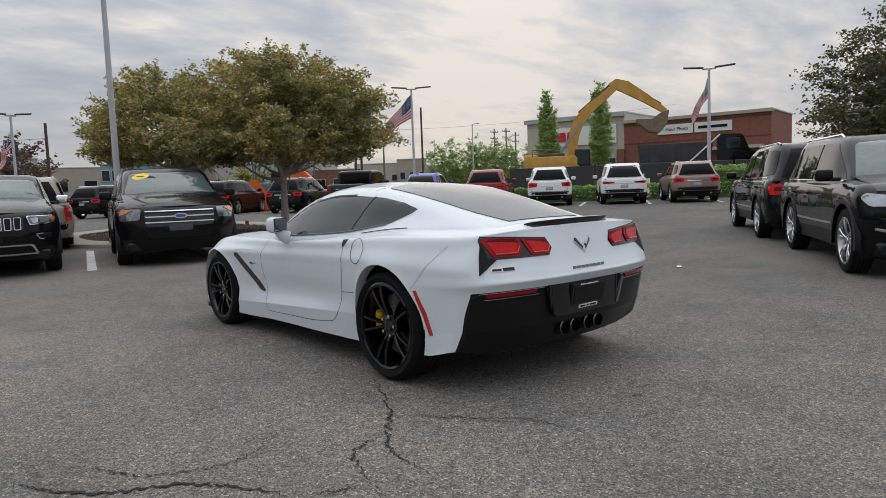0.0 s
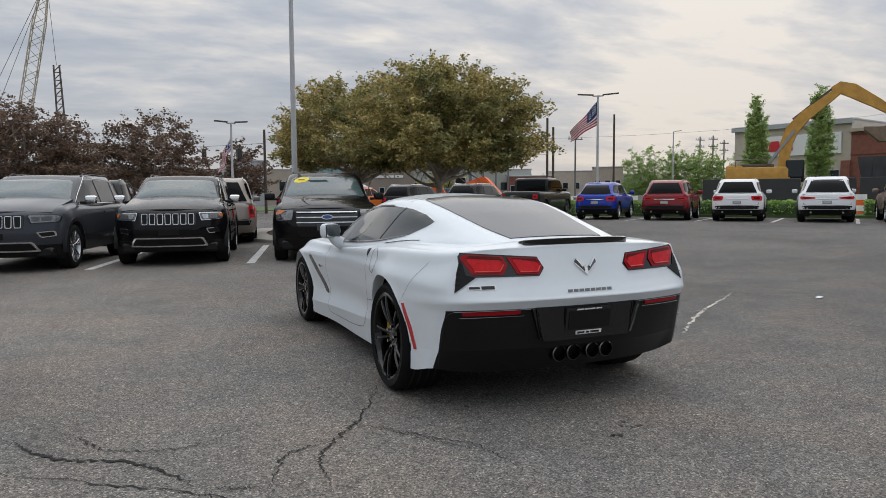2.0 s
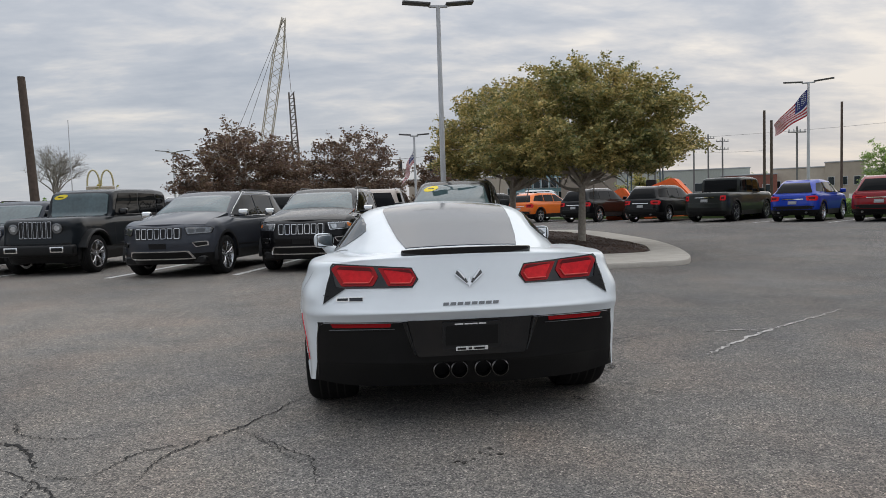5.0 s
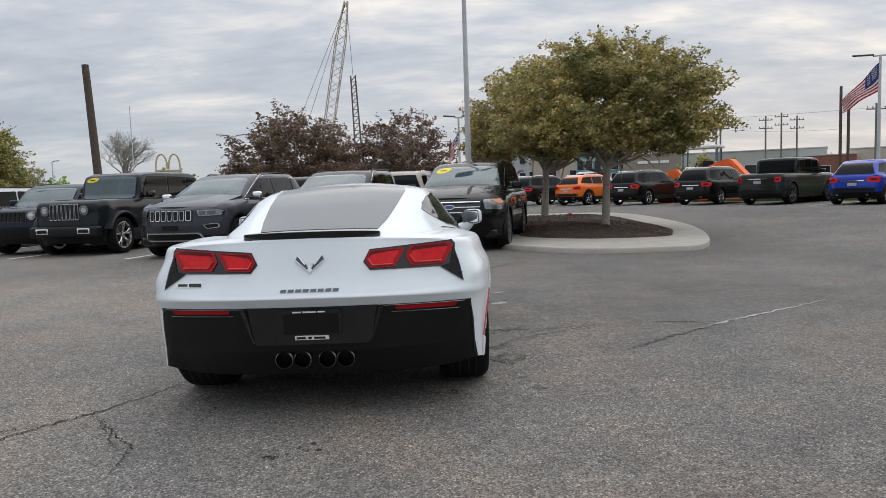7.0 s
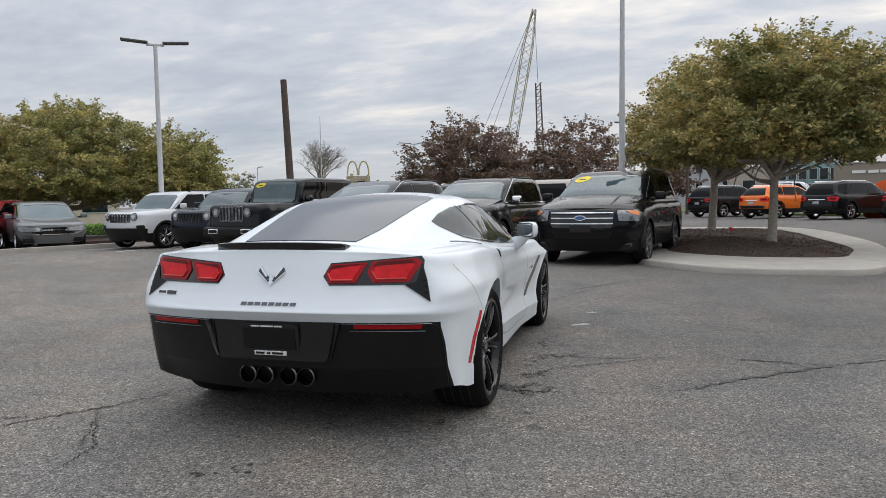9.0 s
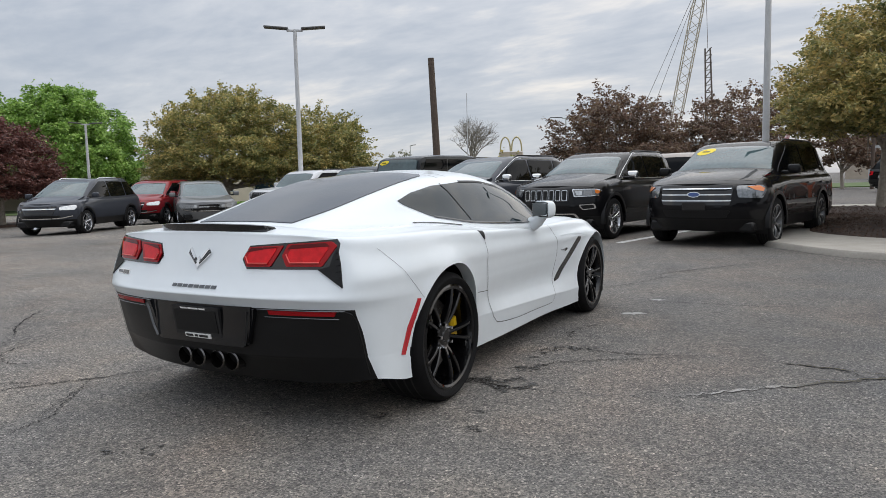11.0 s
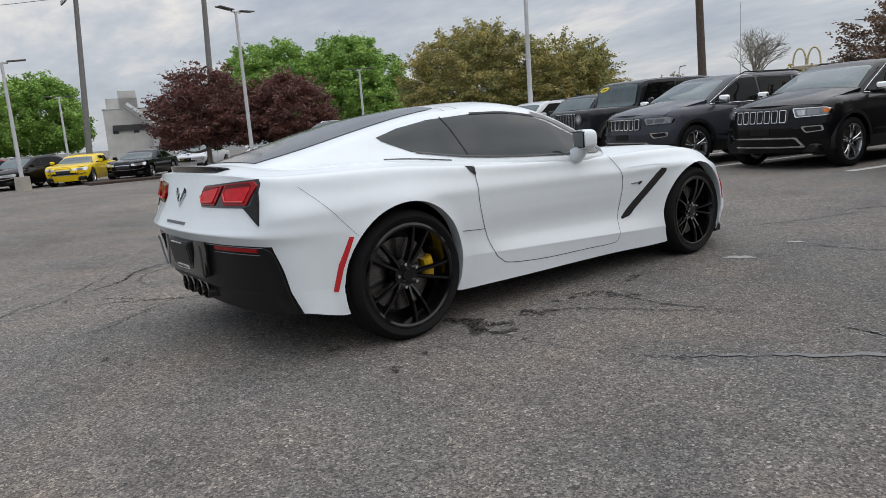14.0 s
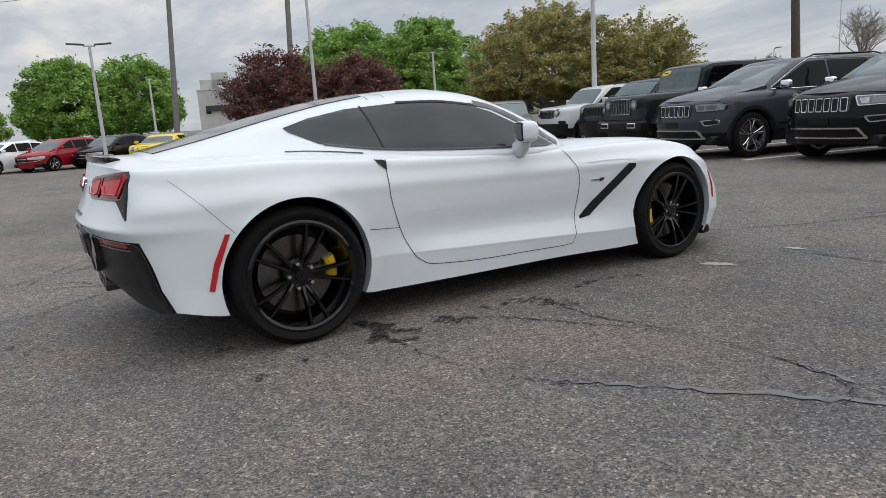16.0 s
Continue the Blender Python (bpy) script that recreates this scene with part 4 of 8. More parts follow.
part("plate_strip", drape(vt, [(-.085, .458), (.085, .458), (.085, .437), (-.085, .437)], "rear", 0.037, 0.01, 0.06), SIGN_WHITE, plate, "small white dealer strip")
for a, b in ((-.085, -.035), (-.02, .0), (.012, .075)):
    part("writing_bar", drape(vt, [(a * .9, .453), (b * .9, .453), (b * .9, .442), (a * .9, .442)], "rear", 0.040, 0.01, 0.06), BLACK_GLOSS, plate)
for a, b in ((-.09, -.045), (-.038, .03), (.037, .075)):
    part("writing_bar", drape(vt, [(a, .585), (b, .585), (b, .578), (a, .578)], "rear", 0.034, 0.01, 0.06), SIGN_WHITE, plate)
badge = part("dealer_badge", drape(vt, [(-.705, .732), (-.560, .734), (-.560, .712), (-.705, .710)], "rear", 0.004, 0.008, 0.05), SIGN_WHITE, coupe, "small white and black dealer badge")
part("writing_bar", drape(vt, [(-.634, .7305), (-.564, .7315), (-.564, .7145), (-.634, .7135)], "rear", 0.0055, 0.006, 0.05), BLACK_GLOSS, badge)
part("writing_bar", drape(vt, [(-.698, .7275), (-.642, .7285), (-.642, .7165), (-.698, .7155)], "rear", 0.0055, 0.006, 0.05), BLACK_GLOSS, badge)
# winged emblem as plain slanting shapes
emb = part("emblem", drape(vt, [(-.012, .800), (0, .766), (.012, .800), (0, .826)], "rear", 0.008, 0.01, 0.05), CHROME, coupe, "chrome winged badge")
for sgn in (1, -1):
    fl = (lambda p: p) if sgn > 0 else mirror_poly
    for k in range(5):
        o = .009 * k
        part("wing", drape(vt, fl([(.004 + o * .42, .790 + o * .85), (.010 + o * .42, .782 + o * .85), (.074 - o * .30, .836 + o * .62), (.068 - o * .30, .843 + o * .62)]), "rear", 0.008 + .001 * k, 0.01, 0.05), (CHROME, BLACK_GLOSS, RIM_DARK, BLACK_GLOSS, CHROME)[k], emb)
for k in range(8):
    x0 = -.145 + .0375 * k
    part("script_bar", drape(vt, [(x0 + .002, .696), (x0 + .031, .696), (x0 + .027, .682), (x0 - .002, .682)], "rear", 0.004, 0.006, 0.05), RIM_DARK, coupe, "chrome model script letter" if k == 0 else "")
# lip spoiler
sp = crom([(-.352, -2.045, .952), (-.335, -2.066, .958), (-.2, -2.096, .964), (0, -2.106, .966), (.2, -2.096, .964), (.335, -2.066, .958), (.352, -2.045, .952)], 6)
bm = bmesh.new()
prof = [(.0, -.030), (-.022, -.034), (-.036, -.022), (-.042, .012), (-.030, .015), (.03, .004), (.05, -.012)]
rings = []
for i, p in enumerate(sp):
    s_ = 1 - .5 * abs(2 * i / (len(sp) - 1) - 1) ** 4
    rings.append([bm.verts.new((p[0], p[1] + a * s_, p[2] + b * s_)) for a, b in prof])
for a, b in zip(rings, rings[1:]):
    for i in range(len(prof)):
        j = (i + 1) % len(prof)
        bm.faces.new((a[i], a[j], b[j], b[i]))
bm.faces.new(rings[0])
bm.faces.new(rings[-1][::-1])
part("spoiler", bm, BLACK_GLOSS, coupe, "black lip spoiler")
# diffuser and exhausts
DARK_TIP = mat("darkened_exhaust_steel", (0.14, 0.135, 0.13), rough=0.25, metal=1.0, vary=0.3, scale=20)
bm = bmesh.new()
box(bm, (0, -1.93, .275), (.56, .22, .13), 0.03)
part("diffuser", bm, BLACK_SATIN, coupe, "black rear diffuser")
for x0 in (-.158, -.064, .064, .158):
    bm = bmesh.new()
    lathe(bm, [(.047, 0.0), (.047, -.16), (.041, -.165), (.038, -.15), (.038, -.02)], 28)
    bmesh.ops.transform(bm, matrix=pose(x0, -2.0, .325, 0, 0, 90), verts=bm.verts)
    part("exhaust_tip", bm, DARK_TIP, coupe, "round dark steel exhaust tip")
    bm = bmesh.new()
    bmesh.ops.create_circle(bm, cap_ends=True, segments=24, radius=.038, matrix=pose(x0, -2.06, .325, 90, 0, 0))
    part("exhaust_inside", bm, BLACK_SATIN, coupe)
# underside
bm = bmesh.new()
box(bm, (0, -.10, .21), (1.46, 3.1, .10), 0.03)
part("underbody", bm, BLACK_SATIN, coupe, "black underbody")
# side vent, door lines
both("fender_vent", [(.840, .692), (.925, .684), (.925, .660), (.585, .385), (.505, .372), (.50, .395), (.60, .475)], BLACK_GLOSS, "black slanted fender vent", off=0.004)
for v in ("right", "left"):
    sh = vt
    part("vent_lip", seam(sh, [(.94, .712), (.80, .722), (.66, .724), (.545, .722)], v, 0.010, 0.004), WHITE, coupe)
    part("door_gap", seam(sh, [(-.842, .862), (-.848, .78), (-.840, .67), (-.796, .52), (-.721, .36), (-.66, .300), (-.58, .268), (-.273, .240), (.10, .230), (.38, .224), (.442, .25), (.464, .385), (.485, .614), (.44, .74), (.38, .810)], v, 0.004), SEAM, coupe, "door gap")
    part("sill_gap", seam(sh, [(-.79, .50), (-.86, .505), (-.97, .515)], v, 0.0035), SEAM, coupe)
    part("quarter_gap", seam(sh, [(-1.66, .600), (-1.73, .68), (-1.82, .78), (-1.90, .86)], v, 0.0015), SEAM, coupe)
    part("haunch_slot", seam(sh, [(-1.30, .934), (-1.2, .929), (-1.08, .918), (-.92, .898)], v, 0.007, 0.003), BLACK_GLOSS, coupe, "black slot along the haunch")
    part("door_handle", drape(sh, [(-.920, .868), (-.860, .862), (-.846, .855), (-.844, .815), (-.858, .808), (-.885, .840)], v, 0.006, 0.02, 0.02), BLACK_SATIN, coupe, "recessed dark door pull")
    fbadge = part("fender_badge", drape(sh, [(.575, .611), (.645, .613), (.645, .604), (.575, .606)], v, 0.006, 0.01, 0.03), STEEL, coupe, "small winged steel fender badge")
    part("badge_wing", drape(sh, [(.640, .602), (.650, .594), (.672, .606), (.682, .622), (.664, .618), (.650, .622)], v, 0.007, 0.01, 0.03), DARK_TIP, fbadge)
part("fuel_cap_gap", seam(vt_body, [(-1.05 + .080 * math.cos(a), .795 + .080 * math.sin(a)) for a in np.linspace(0, 2 * math.pi, 17)], "left", 0.005, n=3), SEAM, coupe)
# mirrors, their glass turned in towards the driver
for sgn in (1, -1):
    hang = pose(sgn * .915, .025, .945, 0, 0, sgn * -20)
    bm = bmesh.new()
    bmesh.ops.create_uvsphere(bm, u_segments=24, v_segments=14, radius=1.0)
    for v in bm.verts:
        x, y, z = v.co
        q = lambda c: math.copysign(abs(c) ** .62, c)
        v.co = (q(x) * .078, max(-.034, q(y) * .070), q(z) * (.060 + .006 * x * sgn))
    bmesh.ops.transform(bm, matrix=hang, verts=bm.verts)
    mir = part("door_mirror", bm, WHITE, coupe, "white door mirror")
    bm = bmesh.new()
    box(bm, (0, -.034, 0), (.136, .008, .100), 0.010, seg=2)
    bmesh.ops.transform(bm, matrix=hang, verts=bm.verts)
    bezel = part("mirror_bezel", bm, BLACK_GLOSS, mir, "black mirror surround")
    bm = bmesh.new()
    box(bm, (0, -.038, 0), (.126, .006, .090), 0.006, seg=2)
    bmesh.ops.transform(bm, matrix=hang, verts=bm.verts)
    part("mirror_glass", bm, MIRROR, bezel, "silvered mirror glass")
    bm = bmesh.new()
    tube(bm, [(sgn * .82, .05, .840), (sgn * .865, .04, .866), (sgn * .90, .035, .905)], [.052, .046, .042], 12)
    part("mirror_stalk", bm, WHITE, mir)


# wheels
def alloy_wheel(parent, x, y, r, width, rim_r, sgn, rim_mat=RIM_BLACK, caliper=True, spokes=5, split=True, disc=True, hub=0.0):
    """One wheel: tyre, rim with spokes, disc and caliper; its outer face looks along sgn x."""
    w = new("wheel")
    w.parent = parent
    w.location = (x, y, r)
    h = width / 2
    bm = bmesh.new()
    lathe(bm, [(rim_r, -h * .86), (rim_r + .012, -h * .98), (rim_r + (r - rim_r) * .55, -h * 1.04), (r - .018, -h * .95), (r - .004, -h * .80), (r, -h * .5), (r, h * .5), (r - .004, h * .80), (r - .018, h * .95), (rim_r + (r - rim_r) * .55, h * 1.04), (rim_r + .012, h * .98), (rim_r, h * .86)], 64)
    ty = part("tyre", bm, RUBBER, w, "black low-profile tyre")
    bm = bmesh.new()
    for q in (-.5, -.18, .18, .5):
        lathe(bm, [(r + .0006, q * h - .005), (r + .0012, q * h), (r + .0006, q * h + .005)], 64)
    part("tread_groove", bm, CRACK, ty)
    o = sgn * h
    bm = bmesh.new()
    lathe(bm, [(rim_r + .008, o * .97), (rim_r - .004, o * 1.0), (rim_r - .016, o * .96), (rim_r - .03, o * .6), (rim_r - .045, o * -.2), (rim_r - .05, -o * .9), (rim_r, -o * .9)], 56)
    rim = part("rim", bm, rim_mat, w, "")
    face = o * .80
    bm = bmesh.new()
    n = spokes
    for k in range(n):
        a = 2 * math.pi * k / n + (-.05 if caliper else math.pi / 2)
        arms = ((-.185, .185) if caliper else (-.20, .20)) if split else (0.0,)
        for d in arms:
            a1 = a + d * ((.95 if caliper else .55) if split else 0)
            a2 = a + d
            p0, p1 = rim_r * .17, rim_r * .965
            wi, wo = ((.022, .019) if caliper else (.037, .031)) if split else (.05, .035)
            wi, wo = wi * rim_r / .25, wo * rim_r / .25
            row = []
            for u in np.linspace(0, 1, 6):
                rr = p0 + (p1 - p0) * u
                aa = a + (a1 - a) * min(1, u * 2.2 + (.55 if caliper else 0)) + (a2 - a1) * max(0, u - .25) / .75
                c = Vector((0, rr * math.cos(aa), rr * math.sin(aa)))
                tdir = Vector((0, -math.sin(aa), math.cos(aa)))
                ww = wi + (wo - wi) * u
                xo = face + sgn * (.012 * math.sin(u * math.pi * .9) - .020 * (1 - u) ** 2 + .012 * u)
                dp = -sgn * (.045 - .015 * u)
                row.append([bm.verts.new(c + tdir * s + Vector((xq, 0, 0))) for s, xq in ((-ww * .5, xo - sgn * .008), (-ww * .28, xo), (ww * .28, xo), (ww * .5, xo - sgn * .008), (ww * .45, xo + dp), (-ww * .45, xo + dp))])
            for A, B in zip(row, row[1:]):
                for i in range(6):
                    j = (i + 1) % 6
                    bm.faces.new((A[i], A[j], B[j], B[i]))
            bm.faces.new(row[0])
            bm.faces.new(row[-1][::-1])
    part("spokes", bm, rim_mat, rim, "split spokes")
    bm = bmesh.new()
    lathe(bm, [(.0, face - sgn * .004), (.030, face - sgn * .004), (.034, face - sgn * .012), (rim_r * .27, face - sgn * .018), (rim_r * .29, face - sgn * .06)], 30)
    part("hub", bm, rim_mat, rim)
    for k in range(5 if caliper else 0):
        a = 2 * math.pi * k / 5 - .05 + .63
        bm = bmesh.new()
        bmesh.ops.create_cone(bm, cap_ends=True, segments=6, radius1=.011, radius2=.009, depth=.02, matrix=pose(face - sgn * .006, .058 * math.cos(a) * rim_r / .25, .058 * math.sin(a) * rim_r / .25, 0, 90, 0))
        part("lug_nut", bm, CHROME, rim)
    if disc:
        bm = bmesh.new()
        lathe(bm, [(.06, o * .18), (rim_r * .72, o * .18), (rim_r * .72, o * .05), (.06, o * .05)], 40)
        part("brake_disc", bm, DARK_TIP if caliper else DIRTY_STEEL, w)
        bm = bmesh.new()
        lathe(bm, [(0.02, -o * .3), (rim_r * .97, -o * .3)], 40)
        part("wheel_back", bm, BLACK_SATIN, w)
    if caliper:
        bm = bmesh.new()
        lathe(bm, [(rim_r * .56, o * .40), (rim_r * .62, o * .50), (rim_r * .74, o * .48), (rim_r * .78, o * .36), (rim_r * .78, o * -.1), (rim_r * .56, o * -.1)], 16, True, caliper - .27, caliper + .27)
        bmesh.ops.holes_fill(bm, edges=bm.edges, sides=8)
        part("brake_caliper", bm, YELLOW_CAL, w, "yellow brake caliper")
    return w


for sgn in (1, -1):
    alloy_wheel(coupe, sgn * .776, -1.355, .342, .285, .268, sgn, caliper=.08)
    alloy_wheel(coupe, sgn * .766, AXLE_F, .327, .245, .255, sgn, caliper=3.25)
    for y0, z0, rr in ((-1.355, .345, .399), (AXLE_F, .330, .381)):
        bm = bmesh.new()
        lathe(bm, [(rr, sgn * (.85 if y0 < 0 else .80)), (rr + .01, sgn * .50), (.05, sgn * .48)], 30, False, -.25, math.pi + .25)
        bmesh.ops.translate(bm, vec=(0, y0, z0), verts=bm.verts)
        part("wheel_liner", bm, BLACK_SATIN, coupe)

# ---- parked vehicles ----
CAR_BLACK = paint("black_car_paint", (0.004, 0.004, 0.005))
CAR_NIGHT = paint("blue_black_car_paint", (0.008, 0.012, 0.022), 0.2)
CAR_GREY = paint("dark_grey_car_paint", (0.045, 0.050, 0.062), 0.5)
CAR_SLATE = paint("slate_black_car_paint", (0.011, 0.014, 0.017), 0.3)
CAR_SILVER = paint("silver_car_paint", (0.60, 0.61, 0.63), 0.25)
CAR_MID = paint("mid_grey_car_paint", (0.16, 0.165, 0.17), 0.4)
CAR_WHITE = paint("plain_white_car_paint", (0.78, 0.79, 0.80))
CAR_RED = paint("dark_red_car_paint", (0.22, 0.012, 0.018), 0.3)
CAR_CRIMSON = paint("bright_red_car_paint", (0.30, 0.010, 0.020))
CAR_BLUE = paint("bright_blue_car_paint", (0.012, 0.045, 0.36), 0.3)
CAR_ORANGE = paint("orange_car_paint", (0.72, 0.16, 0.02), 0.2)
CAR_ROSE = paint("rose_bronze_car_paint", (0.30, 0.20, 0.17), 0.6)
CAR_YELLOW = paint("yellow_car_paint", (0.80, 0.56, 0.01))
CAR_GREEN = paint("grey_green_car_paint", (0.022, 0.025, 0.023), 0.3)
CAR_CHAMP = paint("champagne_car_paint", (0.33, 0.29, 0.26), 0.5)
PLATE_GREY = mat("plain_plate_grey", (0.30, 0.30, 0.30), rough=0.5)
STICKER = mat("yellow_window_sticker", (0.80, 0.62, 0.03), rough=0.6)


def vehicle(name, label, m, col, L=4.8, W=1.93, H=1.76, fo=0.92, wb=2.9, wr=0.38, belt=1.06, hood=1.03, cowl=1.35, roof_f=2.15, tail=0.42, deck=0.0, front="slotted", rear="suv",
            rim=RIM_SILVER, roofrail=True, clad=True, detail=2, boxy=0.0, sticker=False, group="", category="car", sideglass=GLASS_DARK, nose=0.24, rise=0.09, fog=True, wout=0.0):
    """A parked car, front along +y. cowl and roof_f: metres back from the nose; tail: slant of the rear window; deck: length of a boot lid or bed."""
    hw, yF, yR = W / 2, L / 2, -L / 2
    fa = yF - fo
    ra = fa - wb
    md = (fa + ra) / 2
    ft = 1 - 0.10 * (1 - boxy)
    st = [(0, yR), (.42 * hw, yR + .01), (.80 * hw, yR + .06), (.955 * hw, yR + .22), (hw, ra - wr - .05), (hw, ra), (hw, ra + wr + .05), (hw * .985, md - .25), (hw * .985, md + .35), (hw, fa - wr - .05), (hw, fa), (hw * .99, fa + wr + .05),
          (.84 * hw * ft + hw * .04, yF - nose), (.48 * hw, yF - nose * .18), (0, yF)]
    k = len(st)

    def level(fx, z_of, fr, rr, inset=0.0):
        out = []
        for i, (x, y) in enumerate(st):
            u = 1.0 if i >= 12 else (0.5 if i == 11 else 0.0)
            v = 1.0 if i <= 2 else (0.6 if i == 3 else 0.0)
            out.append((max(0, x * fx - inset * (x > 0)), y - fr * u + rr * v, z_of(i)))
        return out

    sill = .27 if clad else .22

    def hood_or(zr, zf):
        return lambda i: zr if i <= 8 else (zf + (zr - zf) * (.75, .45, .15)[i - 9] if i <= 11 else zf - .016 * (i - 11) * (1 - boxy))

    b_, h_ = belt, hood
    cz = b_ + .85 * rise

    def bonnet(i):
        return b_ + .01 if i <= 8 else (b_ + .62 * rise if i == 9 else h_ + .012 + (cz - h_) * (.55 if i == 10 else .30 if i == 11 else .20) - (.012 * (i - 11) if i > 11 else 0) * (1 - boxy))

    levels = [level(.93, lambda i: sill + (.06 if i < 4 else (.0 if i > 11 else 0)), .12, .10),
              level(.985, lambda i: .46, .03, .0),
              level(1.0, lambda i: .62, .0, .0),
              level(.992, lambda i: .80 + (b_ - 1.0) * .5, .02, .03),
              level(.965, hood_or(b_ - .06, h_ - .075), .025, .06),
              level(.925, hood_or(b_, h_ - .012), .085, .10),
              level(.70, bonnet, .45, .30),
              [(0 if i > 8 else (.3 * hw if 3 <= i else x * .35), y_, z_) for i, (x, y_, z_) in enumerate([(x * .4, min(max(y, ra - .2), yF - .62), (b_ if i <= 8 else (cz if i == 9 else (h_ + (cz - h_) * .66 if i == 10 else h_ + .012 + (cz - h_) * .40)))) for i, (x, y) in enumerate(st)])]]
    ns, nl = (7, 4) if detail > 1 else (5, 3)
    g = loop_grid(levels, ns, nl)
    body_ = grid_bm(g, True, (lambda r, c: r >= nl) if clad else None)
    lower = grid_bm(g, True, lambda r, c: r < nl) if clad else None
    for q in (body_, lower):
        if q:
            cut_arch(q, ra, wr, wr + .055, hw * .5)
            cut_arch(q, fa, wr, wr + .055, hw * .5)
    # cabin sections
    rz = H - (.04 if roofrail else .0)
    rw = hw * (.71 + .17 * boxy)
    bw = hw * .93
    yc, yrf = yF - cowl, yF - roof_f
    yb = yR + .13 + deck
    rq = rw * (.84 + .14 * boxy)
    secs = [(yb, bw * .88, b_ - .02, rq * .98, b_ + .0, b_ + .02), (yb + tail * .10, bw * .92, b_, rq, b_ + (rz - b_) * .18, b_ + (rz - b_) * .22), (yb + tail * .6, bw * .96, b_, rq, b_ + (rz - b_) * .70, b_ + (rz - b_) * .77), (yb + tail, bw * .98, b_, (rq + rw) / 2, rz - .10, rz - .05),
            (yb + tail + .35, bw, b_, rw, rz - .035, rz), ((yb + yrf) / 2, bw, b_, rw, rz - .03, rz), (yrf - .32, bw, b_, rw, rz - .045 - .01 * (1 - boxy), rz - .010), (yrf + .02, bw, b_, rw, rz - .075 - .015 * (1 - boxy), rz - .040), (yrf + .17, bw, b_, rw, rz - .135, rz - .095),
            ((yrf + .17 + yc) / 2, bw * .98, b_, rw * 1.03, (b_ + .03 + rise * .3 + rz - .135) / 2 + .014, (b_ + .02 + rise + rz - .095) / 2 + .020), (yc, bw * .93, b_ - .01, rw * 1.05, b_ + .03 + rise * .3, b_ + .02 + rise), (yc + .14, bw * .78, b_ - .08, rw * .9, b_ - .06, b_ - .05)]
    rows_ = []
    for y, xb, zb, xr, zr, zm in secs:
        half = [(xb, y, zb - .06), (xb, y, zb), (xb + (xr - xb) * .42, y, zb + (zr - zb) * .50), (xr, y, zr), (xr * .6, y, zr + (zm - zr) * .8), (0, y, zm)]
        rows_.append(crom([(-x, yy, z) for x, yy, z in half[:-1]] + half[::-1], 3))
    cab = grid_bm(even(np.array(rows_), 4))
    bt, ct = tree_of(body_), tree_of(cab)
    at_ = tree_of(body_, cab)
    v = thing(name, m, label, category, group)
    part("body", body_, col, v, "", 35)
    if clad:
        part("lower_cladding", lower, BLACK_SATIN, v, "black plastic cladding", 35)
    part("cabin", cab, col, v, "", 35)
    if boxy < .5:
        bm = bmesh.new()
        net = []
        for j in range(13):
            w_ = j / 12
            row = []
            for i in range(15):
                s_ = -1 + i / 7
                x, y0, y1 = s_ * hw * .835, yF - .085 - nose * 1.05 * abs(s_) ** 2.4, yc + .06 - .13 * s_ * s_
                y = y0 + (y1 - y0) * w_
                zm_, ze = h_ + .010 + (b_ + .002 + rise - h_) * w_ ** .9, h_ - .015 + (b_ + .065 + .4 * rise - h_) * w_
                z = ze + (zm_ - ze) * (1 - abs(s_) ** 2.5) - .040 * (1 - w_) ** 7 + .010 * math.exp(-((abs(s_) - .55) / .12) ** 2) * w_ * (1 - w_) * 3
                hit = bt.ray_cast(Vector((x, y, 3)), Vector((0, 0, -1)), 3)
                row.append(bm.verts.new((x, y, max(z, hit[0].z + .004) if hit[0] is not None else z)))
            net.append(row)
        for a, b in zip(net, net[1:]):
            for i in range(14):
                bm.faces.new((a[i], a[i + 1], b[i + 1], b[i]))
        ex = bmesh.ops.extrude_edge_only(bm, edges=[e for e in bm.edges if len(e.link_faces) == 1])
        bmesh.ops.translate(bm, vec=(0, 0, -.05), verts=[q for q in ex["geom"] if isinstance(q, bmesh.types.BMVert)])
        part("bonnet", bm, col, v, "", 40)
    bm = bmesh.new()
    box(bm, (0, 0, .33), (W * .84, L * .90, .16), .03)
    part("underbody", bm, BLACK_SATIN, v)
    RG = .06 if detail > 1 else .08
    # glass
    zt = rz - .115
    wsx0, wsx1 = bw * .86, rw * .93
    ws = part("windscreen", drape(ct, [(-wsx0 * .9, b_ + .02), (wsx0 * .9, b_ + .02), (wsx0, b_ + .05 + rise * .25), (wsx1, rz - .165), (wsx1 * .9, rz - .130), (wsx1 * .45, rz - .112), (-wsx1 * .45, rz - .112), (-wsx1 * .9, rz - .130), (-wsx1, rz - .165), (-wsx0, b_ + .05 + rise * .25)], "front", .026, .045, .045), GLASS_SOFT, v, "windscreen reflecting the sky")
    if sticker:
        cx_, cz_ = wsx1 * .70, rz - .185
        part("window_sticker", drape(ct, [(cx_ + .155 * math.cos(a) - .012 * math.sin(a), cz_ + .058 * math.sin(a) - .020 * math.cos(a)) for a in np.linspace(0, 6.0, 14)], "front", .032, .008, .05), STICKER, ws, "yellow oval price sticker")
        part("writing_bar", drape(ct, [(cx_ - .06, cz_ + .012), (cx_ + .07, cz_ + .012), (cx_ + .07, cz_ - .008), (cx_ - .06, cz_ - .008)], "front", .036, .006, .05), BLACK_SATIN, ws)
    rg0, rg1 = bw * .80, rq * .90
